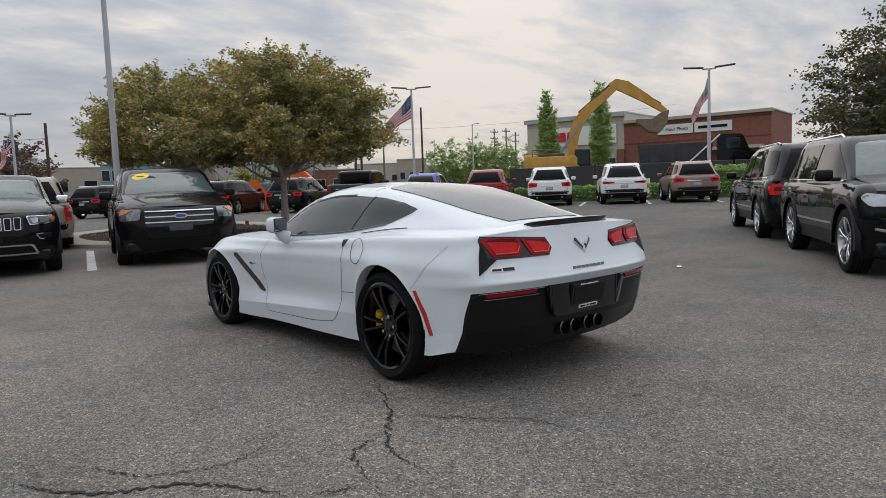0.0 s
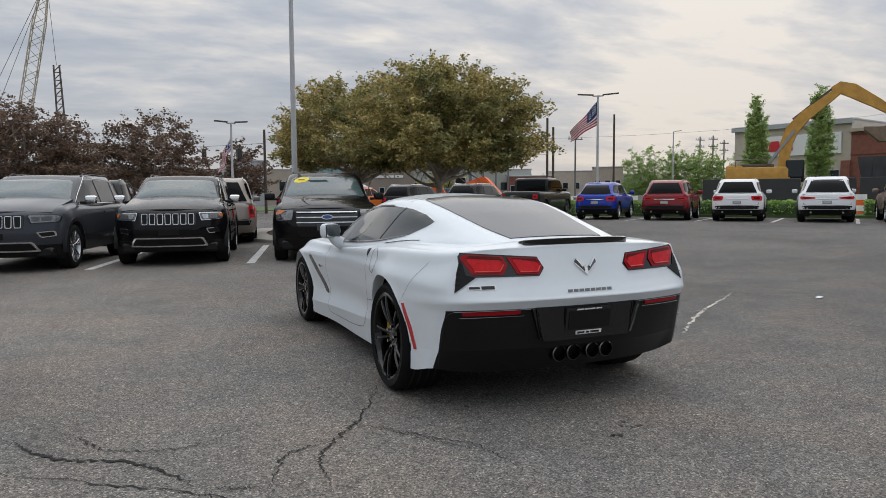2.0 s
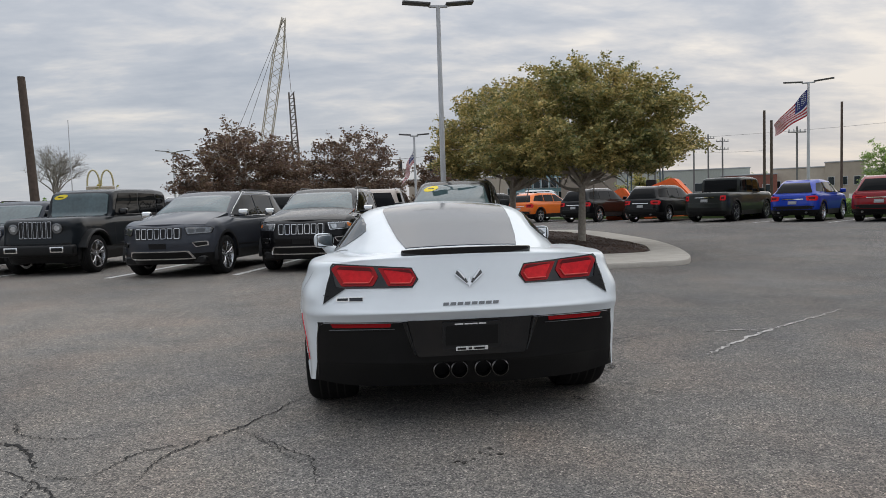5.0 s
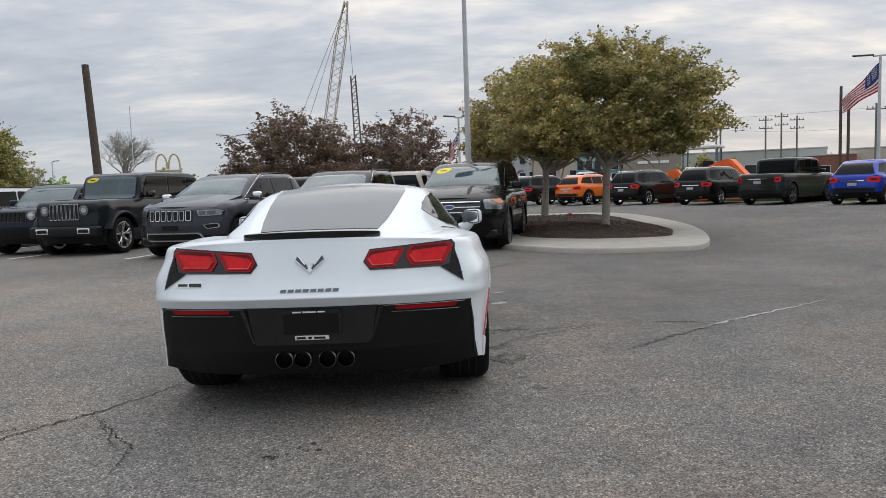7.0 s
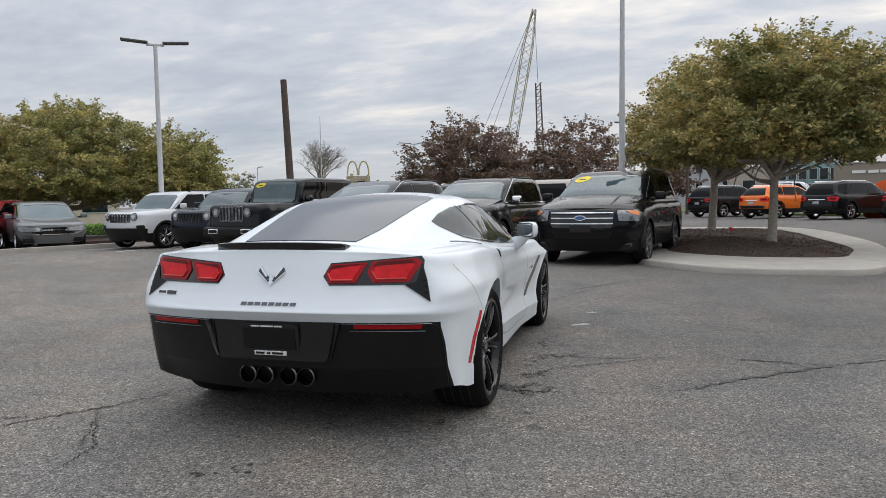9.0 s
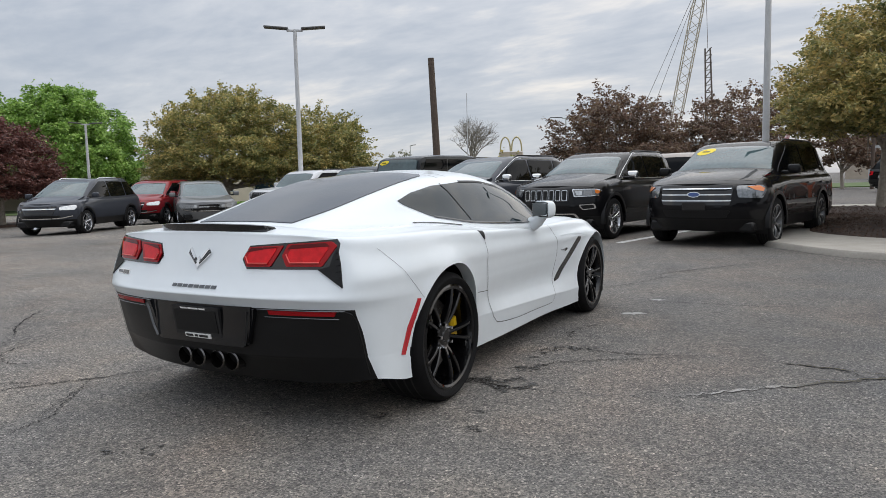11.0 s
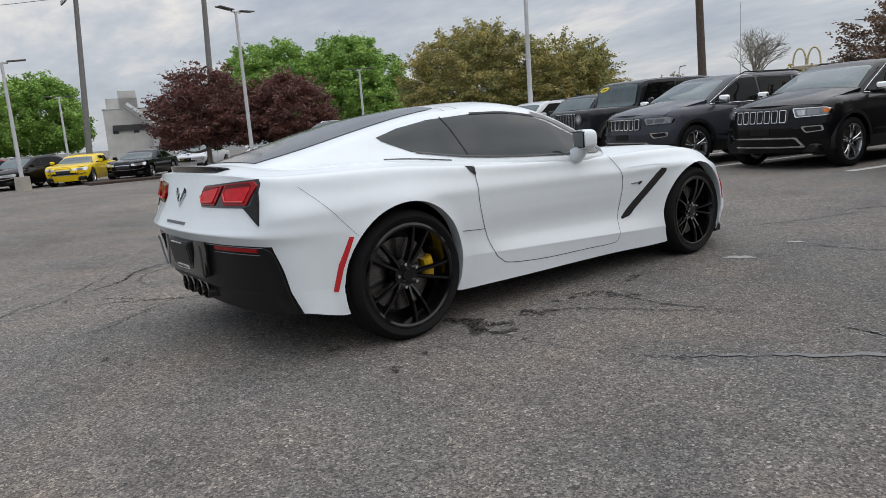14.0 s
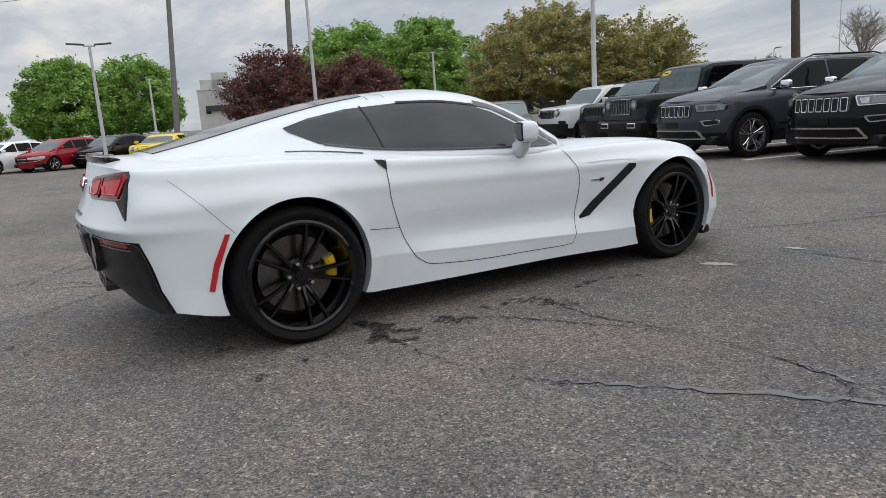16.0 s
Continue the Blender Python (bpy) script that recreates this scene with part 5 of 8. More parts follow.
    part("rear_glass", drape(ct, [(-rg0, b_ + .05), (rg0, b_ + .05), (rg1, rz - .12), (-rg1, rz - .12)], "rear", .014, .03, RG), GLASS_DARK, v, "dark rear window")
    yA, yT = yc - .13, yrf - .05
    yD = yb + tail
    p1, p2 = (yA * .40 + yD * .60) + .42, yD + .55
    for s in ("right", "left"):
        w1 = [(yA, b_ + .05), (yT, zt), (p1 + .03, zt + .01), (p1 + .03, b_ + .045)]
        w2 = [(p1 - .03, b_ + .045), (p1 - .03, zt + .01), (p2 + .03, zt), (p2 + .03, b_ + .055)]
        w3 = [(p2 - .03, b_ + .06), (p2 - .03, zt), (yD - .02, zt - .03), (yb + tail * .45, b_ + .10)]
        for q, nm in ((w1, "front_side_window"), (w2, "rear_side_window"), (w3, "quarter_window")):
            if max(a for a, _ in q) - min(a for a, _ in q) > .18 and q[0][0] > q[-1][0] - .9:
                part(nm, drape(ct, rounded(q, .04, 3), s, .010, .02, RG), sideglass, v)
        if detail > 1:
            part("window_trim", seam(ct, [(yA + .03, b_ + .03), (md, b_ + .03), (yD, b_ + .04)], s, .014, .008, 5), CHROME if front in ("slotted", "plain") else BLACK_GLOSS, v)
            if front == "slotted":
                part("window_trim", seam(ct, [(yA + .0, b_ + .06), (yT, zt + .022), (p1, zt + .035), (yD - .02, zt + .01)], s, .010, .010, 6), CHROME, v)
            for yd in (p1 - .18, p2 + .02):
                bm = drape(bt, [(yd, b_ - .13), (yd + .17, b_ - .13), (yd + .17, b_ - .155), (yd, b_ - .155)], s, .03, .03, .1)
                part("door_handle", bm, col, v)
            for yd in (p1, p2 - .02, yA + .08):
                part("door_gap", seam(bt, [(yd, b_ - .05), (yd, .75), (yd - .02, .52)], s, .008, .002, 4), SEAM, v)
            part("sill_strip", seam(bt, [(fa - wr - .15, .56), (md, .55), (ra + wr + .15, .56)], s, .03, .006, 4), CHROME if front == "plain" else BLACK_SATIN, v)
        sg = 1 if s == "right" else -1
        for y0 in (fa, ra):
            alloy_wheel(v, sg * (hw - .125 + wout), y0, wr, .235, wr * .71, sg, rim, False, 5 if rim is not RIM_DARK else 6, detail > 1, detail > 1)
            if clad:
                bm = bmesh.new()
                lathe(bm, [(wr + .055, sg * (hw + .008)), (wr + .060, sg * (hw + .016)), (wr + .115, sg * (hw + .012)), (wr + .12, sg * (hw - .05))], 22, False, -.15, math.pi + .15)
                bmesh.ops.translate(bm, vec=(0, y0, wr), verts=bm.verts)
                part("arch_trim", bm, BLACK_SATIN, v)
            bm = bmesh.new()
            lathe(bm, [(wr + .06, sg * (hw - .03)), (wr + .06, sg * (hw - .40)), (.05, sg * (hw - .42))], 20, False, -.4, math.pi + .4)
            bmesh.ops.translate(bm, vec=(0, y0, wr), verts=bm.verts)
            part("wheel_liner", bm, BLACK_SATIN, v)
        # mirrors
        bm = bmesh.new()
        box(bm, (sg * (hw + .10), yA - .10, b_ + .10), (.20, .11, .15), .045, seg=3)
        mr = part("door_mirror", bm, CHROME if (front == "slotted" and col is not CAR_SILVER) else (BLACK_GLOSS if front == "off_road" else col), v, "")
        bm = bmesh.new()
        box(bm, (sg * (hw - .02), yA - .08, b_ + .05), (.14, .06, .05), .015)
        part("mirror_arm", bm, BLACK_SATIN, mr)
        if roofrail:
            bm = bmesh.new()
            tube(bm, [(sg * rw * .92, yrf - .15, rz - .05), (sg * rw * .92, yrf - .30, rz + .002), (sg * rw * .92, yD + .30, rz + .006), (sg * rw * .92, yD + .12, rz - .03)], .015, 6)
            part("roof_rail", bm, CHROME if front == "plain" else BLACK_SATIN, v)
    # front
    hz = h_
    if front in ("slotted", "slot_round", "off_road"):
        gw = hw * (.49 if front == "slotted" else .45)
        g1, g0 = (hz - .095, hz - .315) if front == "slotted" else ((hz - .06, hz - .30) if front == "slot_round" else (hz - .05, hz - .42))
        gr = part("grille", drape(bt, rounded([(-gw, g1), (gw, g1), (gw * .97, g0), (-gw * .97, g0)], .03), "front", .012, .03, .1), BLACK_GLOSS, v, "seven-slot grille")
        for kk in range(7):
            cx_ = (kk - 3) * gw * 2 / 7.35
            sw = gw * 2 / 7.35 * .40
            fr = part("slot_frame", drape(bt, rounded([(cx_ - sw, g1 - .012), (cx_ + sw, g1 - .012), (cx_ + sw * .92, g0 + .012), (cx_ - sw * .92, g0 + .012)], .02), "front", .020, .02, .1), CHROME if front == "slotted" else (BLACK_SATIN if (front == "slot_round" and rim is RIM_DARK) else RIM_SILVER), gr)
            part("slot", drape(bt, rounded([(cx_ - sw * .80, g1 - .022), (cx_ + sw * .80, g1 - .022), (cx_ + sw * .72, g0 + .022), (cx_ - sw * .72, g0 + .022)], .015), "front", .0235, .01, .1), BLACK_SATIN, fr)
        for sg in (1, -1):
            if front == "slotted":
                q = [(gw + .035, g1 + .005), (hw * .90, g1 + .002), (hw * .955, g1 - .03), (hw * .935, g1 - .125), (gw + .075, g1 - .140)]
                dark = col is CAR_GREY
                hl = part("headlamp", drape(bt, rounded([(sg * a, b) for a, b in q], .02), "front", .014, .03, .04), BLACK_GLOSS if dark else CHROME, v, "dark clear headlamp" if dark else "chrome-edged headlamp")
                cq = (sum(a for a, _ in q) / 5, sum(b for _, b in q) / 5)
                part("lens", drape(bt, rounded([(sg * (cq[0] + (a - cq[0]) * .92), cq[1] + (b - cq[1]) * .86) for a, b in q], .02), "front", .019, .012, .04), HEADLAMP, hl)
                x0, x1 = gw + .09, hw * .84
                part("projector", drape(bt, rounded([(sg * x0, g1 - .030), (sg * (x0 + .42 * (x1 - x0)), g1 - .028), (sg * (x0 + .42 * (x1 - x0)), g1 - .105), (sg * (x0 + .03), g1 - .110)], .02), "front", .023, .01, .04), RIM_DARK if dark else CLEAR_LENS, hl)
                part("projector", drape(bt, rounded([(sg * (x0 + .52 * (x1 - x0)), g1 - .028), (sg * x1, g1 - .028), (sg * x1, g1 - .100), (sg * (x0 + .52 * (x1 - x0)), g1 - .105)], .02), "front", .023, .01, .04), RIM_DARK if dark else STEEL, hl)
                if not dark:
                    part("indicator", drape(bt, rounded([(sg * hw * .865, g1 - .012), (sg * hw * .90, g1 - .012), (sg * hw * .94, g1 - .04), (sg * hw * .925, g1 - .085), (sg * hw * .885, g1 - .075)], .01), "front", .025, .01, .03), AMBER_LENS, hl, "slim amber corner lamp")
            else:
                cx_ = sg * (gw + (.11 if front == "slot_round" else .10))
                cz_ = (g1 + g0) / 2 + .03
                rr_ = .098 if front == "slot_round" else .105
                hl = part("headlamp", drape(bt, [(cx_ + rr_ * 1.15 * math.cos(a), cz_ + rr_ * 1.15 * math.sin(a)) for a in np.linspace(0, 6.1, 18)], "front", .014, .03, .06), BLACK_GLOSS, v, "round headlamp")
                part("lens", drape(bt, [(cx_ + rr_ * math.cos(a), cz_ + rr_ * math.sin(a)) for a in np.linspace(0, 6.1, 18)], "front", .022, .02, .06), HEADLAMP, hl)
                part("projector", drape(bt, [(cx_ + rr_ * .55 * math.cos(a), cz_ + rr_ * .55 * math.sin(a)) for a in np.linspace(0, 6.1, 14)], "front", .030, .012, .05), CLEAR_LENS, hl)
            if fog:
                q = [(hw * .64, .675), (hw * .88, .69), (hw * .90, .60), (hw * .70, .575)]
                fg = part("fog_lamp", drape(bt, rounded([(sg * a, b) for a, b in q], .03), "front", .010, .02, .06), CHROME if front == "slotted" else BLACK_GLOSS, v)
                q2 = [(hw * .675, .660), (hw * .86, .672), (hw * .875, .612), (hw * .715, .592)]
                part("lens", drape(bt, rounded([(sg * a, b) for a, b in q2], .02), "front", .016, .01, .06), BLACK_SATIN, fg)
        if front == "slotted":
            lg = part("lower_grille", drape(tree_of_mix(at_, g), rounded([(-hw * .60, .515), (hw * .60, .515), (hw * .68, .35), (-hw * .68, .35)], .03), "front", .030, .05, .06), CHROME, v, "chrome-framed lower grille")
            part("mesh", drape(tree_of_mix(at_, g), rounded([(-hw * .57, .490), (hw * .57, .490), (hw * .635, .375), (-hw * .635, .375)], .03), "front", .036, .02, .06), BLACK_SATIN, lg)
            part("badge_bar", drape(bt, [(-.075, hz - .030), (.075, hz - .030), (.07, hz - .058), (-.07, hz - .058)], "front", .010, .01, .04), CHROME, v)
            part("plate_panel", drape(bt, [(-.17, .66), (.17, .66), (.17, .56), (-.17, .56)], "front", .012, .02, .1), BLACK_SATIN, v)
        else:
            if front == "off_road":
                bm = bmesh.new()
                box(bm, (0, yF - .02, .53), (W * 1.0, .20, .24), .06, seg=3)
            else:
                bm = drape(tree_of_mix(at_, g), rounded([(-hw * .93, .60), (hw * .93, .60), (hw * .88, .36), (-hw * .88, .36)], .05), "front", .02, .06, .07)
            fb = part("front_bumper", bm, BLACK_SATIN, v, "black front bumper")
            if front == "off_road":
                for sg in (1, -1):
                    bm = bmesh.new()
                    box(bm, (sg * hw * .60, yF + .078, .55), (.30, .025, .125), .012, seg=2)
                    fr = part("fog_bracket", bm, CHROME, fb)
                    bm = bmesh.new()
                    box(bm, (sg * hw * .60, yF + .088, .55), (.24, .022, .075), .010, seg=2)
                    part("fog_recess", bm, BLACK_SATIN, fr)
                    for y0 in (fa, ra):
                        bm = bmesh.new()
                        lathe(bm, [(wr + .07, sg * (hw - .05)), (wr + .075, sg * (hw + .15)), (wr + .11, sg * (hw + .165)), (wr + .14, sg * (hw + .14)), (wr + .14, sg * (hw - .05))], 20, True, .30, math.pi - .30)
                        bmesh.ops.translate(bm, vec=(0, y0, wr), verts=bm.verts)
                        part("fender_flare", bm, BLACK_SATIN, v, "wide black fender flare")
    elif front == "barred":
        gw = hw * .58
        gr = part("grille", drape(bt, rounded([(-gw, hz - .06), (gw, hz - .06), (gw * .94, hz - .37), (-gw * .94, hz - .37)], .04), "front", .010, .03, .1), BLACK_GLOSS, v, "black grille with three chrome bars")
        for kk in range(3):
            z0 = hz - .10 - .095 * kk
            part("chrome_bar", drape(bt, [(-gw * .97, z0), (gw * .97, z0), (gw * .95, z0 - .018), (-gw * .95, z0 - .018)], "front", .022, .02, .1), CHROME, gr)
        part("badge_rim", drape(bt, [(.105 * math.cos(a), hz - .20 + .045 * math.sin(a)) for a in np.linspace(0, 6.1, 18)], "front", .032, .02, .06), CHROME, gr)
        part("badge", drape(bt, [(.088 * math.cos(a), hz - .20 + .034 * math.sin(a)) for a in np.linspace(0, 6.1, 18)], "front", .036, .02, .06), mat("blue_badge", (0.02, 0.06, 0.22), rough=0.15, coat=1), gr, "oval blue badge")
        for sg in (1, -1):
            q = [(gw + .03, hz - .07), (hw * .90, hz - .06), (hw * .965, hz - .12), (hw * .93, hz - .27), (gw + .06, hz - .25)]
            hl = part("headlamp", drape(bt, rounded([(sg * a, b) for a, b in q], .03), "front", .012, .03, .06), HEADLAMP, v, "large clear headlamp")
            q2 = [(hw * .85, hz - .08), (hw * .91, hz - .08), (hw * .955, hz - .125), (hw * .92, hz - .25), (hw * .85, hz - .24)]
            part("indicator", drape(bt, rounded([(sg * a, b) for a, b in q2], .02), "front", .020, .02, .06), HEADLAMP, hl)
            part("amber_band", drape(bt, [(sg * (gw + .17), hz - .082), (sg * hw * .885, hz - .072), (sg * hw * .940, hz - .115), (sg * hw * .930, hz - .165), (sg * (gw + .26), hz - .135)], "front", .026, .02, .06), AMBER_LENS, hl)
            part("fog_lamp", drape(bt, [(sg * hw * .80 + .055 * math.cos(a), .50 + .055 * math.sin(a)) for a in np.linspace(0, 6.1, 16)], "front", .012, .02, .06), CLEAR_LENS, v)
        part("lower_intake", drape(bt, rounded([(-hw * .55, .60), (hw * .55, .60), (hw * .48, .48), (-hw * .48, .48)], .03), "front", .008, .02, .1), BLACK_SATIN, v)
        part("plate_panel", drape(bt, [(-.19, .72), (.19, .72), (.19, .60), (-.19, .60)], "front", .014, .02, .1), BLACK_GLOSS, v)
    else:
        gw = hw * (.55 if clad else .36)
        gr = part("grille", drape(bt, rounded([(-gw, hz - .10), (gw, hz - .10), (gw * .8, hz - .34), (-gw * .8, hz - .34)], .04), "front", .010, .03, .1), BLACK_GLOSS, v)
        part("chrome_bar", drape(bt, [(-gw * .95, hz - .16), (gw * .95, hz - .16), (gw * .93, hz - .19), (-gw * .93, hz - .19)], "front", .018, .02, .1), CHROME, gr)
        for sg in (1, -1):
            q = [(gw + .04, hz - .12), (hw * .92, hz - .07), (hw * .96, hz - .13), (hw * .90, hz - .22), (gw + .04, hz - .21)]
            part("headlamp", drape(bt, rounded([(sg * a, b) for a, b in q], .03), "front", .010, .03, .06), CLEAR_LENS, v, "clear headlamp")
        lw = part("lower_intake", drape(bt, rounded([(-hw * .62, .58), (hw * .62, .58), (hw * .55, .48), (-hw * .55, .48)], .03), "front", .008, .02, .1), BLACK_SATIN, v)
        if front == "plain":
            part("chrome_strip", seam(bt, [(-hw * .85, .56), (-hw * .5, .50), (hw * .5, .50), (hw * .85, .56)], "front", .03, .014, 4), CHROME, lw)
    # rear
    zl = b_ - .02
    for sg in (1, -1):
        if rear == "tall":
            q = [(hw * .78, zl - .05), (hw * .945, zl - .05), (hw * .95, zl - .36), (hw * .80, zl - .36)]
        elif rear == "square":
            q = [(hw * .70, zl - .10), (hw * .90, zl - .10), (hw * .90, zl - .30), (hw * .70, zl - .30)]
        elif rear == "slim":
            q = [(hw * .40, zl - .12), (hw * .90, zl - .08), (hw * .94, zl - .14), (hw * .88, zl - .20), (hw * .42, zl - .17)]
        else:
            q = [(hw * .52, zl - .06), (hw * .88, zl - .04), (hw * .95, zl - .10), (hw * .93, zl - .24), (hw * .56, zl - .22)]
        tl = part("tail_lamp", drape(bt, rounded([(sg * a, b) for a, b in q], .03), "rear", .012, .03, .06), RED_LENS, v, "red tail lamp")
        cq = (sum(a for a, _ in q) / len(q), sum(b for _, b in q) / len(q))
        part("lens_core", drape(bt, [(sg * (cq[0] + (a - cq[0]) * .55), cq[1] + (b - cq[1]) * .4) for a, b in q], "rear", .018, .01, .06), RED_LENS_DEEP, tl)
    pl = part("number_plate", drape(bt, rounded([(-.15, zl - .24), (.15, zl - .24), (.15, zl - .36), (-.15, zl - .36)], .01), "rear", .012, .02, .1), PLATE_GREY, v, "number plate with a plain bar")
    part("writing_bar", drape(bt, [(-.11, zl - .26), (.11, zl - .26), (.11, zl - .32), (-.11, zl - .32)], "rear", .016, .01, .1), GREY_WALL if detail < 2 else BLACK_SATIN, pl)
    part("chrome_strip", drape(bt, [(-hw * .42, zl - .155), (hw * .42, zl - .155), (hw * .42, zl - .185), (-hw * .42, zl - .185)], "rear", .014, .02, .1), CHROME if front != "slotted" else col, v)
    part("tailgate_gap", seam(bt, [(-hw * .80, zl - .30), (-hw * .74, zl - .40), (0, zl - .42), (hw * .74, zl - .40), (hw * .80, zl - .30)], "rear", .012, .004, 4), SEAM, v)
    if clad and not boxy:
        for q in (-1, 1):
            ex = bmesh.new()
            tube(ex, [(q * hw * .55, yR + .10, .36), (q * hw * .55, yR - .015, .36)], .035, 10)
            part("exhaust_tip", ex, STEEL, v)
    part("rear_valance", drape(bt, rounded([(-hw * .86, .60), (hw * .86, .60), (hw * .80, .475), (-hw * .80, .475)], .03), "rear", .008, .03, .1), BLACK_SATIN, v)
    return v


def tree_of_mix(tree, grid):
    """A search tree over a whole body grid, sill included."""
    bm = grid_bm(grid, True)
    t = tree_of(bm)
    bm.free()
    return t


def park(x, y, deg):
    """A pose on the lot whose front looks deg degrees round from +y."""
    return pose(x, y, lift(x, y), 0, 0, deg)


def facing(x, y, hx, hy, front_at=None, L=4.8):
    """A pose with heading (hx, hy); with front_at the given point is the nose, otherwise the tail."""
    n = math.hypot(hx, hy)
    hx, hy = hx / n, hy / n
    s = -L / 2 if front_at else L / 2
    cx_, cy_ = x + hx * s, y + hy * s
    return pose(cx_, cy_, lift(cx_, cy_), 0, 0, math.degrees(math.atan2(-hx, hy)))


SLOTTED = dict(L=4.82, W=1.94, H=1.735, fo=.93, wb=2.915, wr=.385, belt=1.10, hood=1.05, rise=.15, cowl=1.28, roof_f=2.22, tail=.45, front="slotted", rim=RIM_SILVER)
vehicle("parked_suv", "black mid-size suv with a chrome seven-slot grille", facing(-1.92, 7.68, -.165, -.986, True, 4.82), CAR_BLACK, group="front row of parked cars", **SLOTTED)
vehicle("parked_suv", "dark grey mid-size suv with a seven-slot grille", facing(-4.57, 7.60, -.225, -.974, True, 4.82), CAR_GREY, group="front row of parked cars", **SLOTTED)
vehicle("off_road_suv", "slate black boxy off-road suv with a yellow windscreen sticker", facing(-7.55, 9.35, -.16, -1, True, 4.6), CAR_SLATE, L=4.6, W=1.66, H=1.87, wout=.11, fo=.70, wb=2.95, wr=.41, belt=1.22, hood=1.20, cowl=1.62, roof_f=1.95, tail=.10, front="off_road", rear="square",
        rim=RIM_SILVER, roofrail=False, boxy=.9, sticker=True, group="front row of parked cars", nose=.06, rise=.03)
COMPACT = dict(L=4.24, W=1.81, H=1.69, fo=.82, wb=2.57, wr=.345, belt=1.10, hood=1.06, cowl=1.15, roof_f=1.72, tail=.22, front="slot_round", rear="square", boxy=.6, nose=.12, rise=.04)
vehicle("compact_suv", "dark blue boxy compact suv with black wheels", facing(-9.15, 10.0, -.14, -1, True, 4.24), CAR_NIGHT, rim=RIM_DARK, group="front row of parked cars", **COMPACT)
vehicle("compact_suv", "silver boxy compact suv with black trim", facing(-12.1, 10.95, -.18, -1, True, 4.24), CAR_SILVER, group="front row of parked cars", **COMPACT)
vehicle("parked_suv", "black three-row suv with chrome grille bars and yellow sticker", facing(.80, 7.10, -.215, -.977, True, 5.0), CAR_BLACK, L=5.0, W=2.0, H=1.80, fo=.96, wb=2.86, wr=.385, belt=1.13, hood=1.05, rise=.13, cowl=1.22, roof_f=2.15, tail=.42, front="barred", rim=RIM_DARK,
        sticker=True, group="front row of parked cars", fog=True)
# behind the front row
vehicle("minivan", "champagne minivan with tall red tail lamps", facing(-.60, 13.0, .12, 1, False, 5.15), CAR_CHAMP, L=5.15, W=1.99, H=1.75, wb=3.08, wr=.34, belt=1.05, hood=.98, cowl=1.0, roof_f=1.9, tail=.30, front="plain", rear="tall", clad=False, detail=1, group="second row of parked cars")
vehicle("parked_suv", "black suv parked in the second row", facing(-3.6, 15.2, .1, 1, False), CAR_BLACK, front="plain", detail=1, group="second row of parked cars")
vehicle("parked_suv", "dark suv parked in the second row", facing(-6.4, 15.8, .1, 1, False), CAR_GREY, front="plain", detail=1, group="second row of parked cars")

# far row, tails towards the lot
HX, HY = 0.765, 0.644


def far_car(k_, x, y, name, label, col, **kw):
    vehicle(name, label, facing(x, y, HX, HY, False, kw.get("L", 4.6)), col, front="plain", detail=1, group="far row of parked cars", **kw)


SUV = dict(L=4.60, W=1.86, H=1.68, fo=.92, wb=2.72, wr=.36, belt=1.05, hood=1.0, cowl=1.15, roof_f=2.0, tail=.42)
far_car(4, 21.92, 9.65, "parked_suv", "rose-bronze compact suv with red tail lamps", CAR_ROSE, **SUV)
far_car(3, 20.28, 11.91, "parked_suv", "white compact suv with slim red tail lamps", CAR_WHITE, **{**SUV, "rear": "slim", "tail": .60, "roofrail": False})
far_car(2, 18.50, 14.35, "parked_suv", "white compact suv with roof rails", CAR_WHITE, **SUV)
far_car(1, 16.90, 16.55, "parked_suv", "dark red compact suv with twin exhausts", CAR_RED, **{**SUV, "rear": "slim"})
far_car(0, 15.20, 18.88, "small_suv", "bright blue small hatchback suv", CAR_BLUE, **{**SUV, "L": 4.30, "W": 1.77, "H": 1.60, "tail": .62, "wb": 2.6, "roofrail": False})
far_car(-1, 13.13, 21.72, "pickup_truck", "grey-green off-road pickup with an open bed", CAR_GREEN, **{**SUV, "L": 5.5, "W": 1.88, "H": 1.88, "wb": 3.49, "wr": .42, "belt": 1.22, "hood": 1.2, "cowl": 1.6, "roof_f": 1.95, "tail": .10, "deck": 1.55, "boxy": .9, "rear": "square", "roofrail": False, "rim": RIM_DARK, "nose": .06, "rise": .03})
far_car(-2, 11.35, 24.18, "parked_suv", "black compact suv with red tail lamps", CAR_BLACK, **SUV)
far_car(-3, 9.15, 27.2, "parked_suv", "black compact suv with bright red tail lamps", CAR_BLACK, **SUV)
far_car(-4, 7.04, 30.1, "hatchback", "orange raised hatchback with black trim", CAR_ORANGE, **{**SUV, "L": 4.45, "W": 1.78, "H": 1.61, "tail": .55})
far_car(-5, 4.9, 33.0, "parked_suv", "black suv near the tree island", CAR_BLACK, **SUV)
# near right-hand pair
vehicle("parked_suv", "black three-row suv with chrome window trim", facing(5.26, -2.99, -.82, -.57, True, 4.95), CAR_BLACK, L=4.95, W=1.97, H=1.72, fo=.95, wb=2.86, wr=.38, belt=1.05, hood=1.02, cowl=1.2, roof_f=2.05, tail=.45, front="plain", rim=RIM_SILVER, group="right-hand parked cars")
vehicle("parked_suv", "black large suv with tinted rear glass", facing(9.25, -.07, .82, .57, False, 5.1), CAR_BLACK, L=5.1, W=2.0, H=1.78, fo=.95, wb=3.07, wr=.38, belt=1.08, hood=1.05, cowl=1.2, roof_f=2.05, tail=.42, front="plain", rim=RIM_SILVER, group="right-hand parked cars")
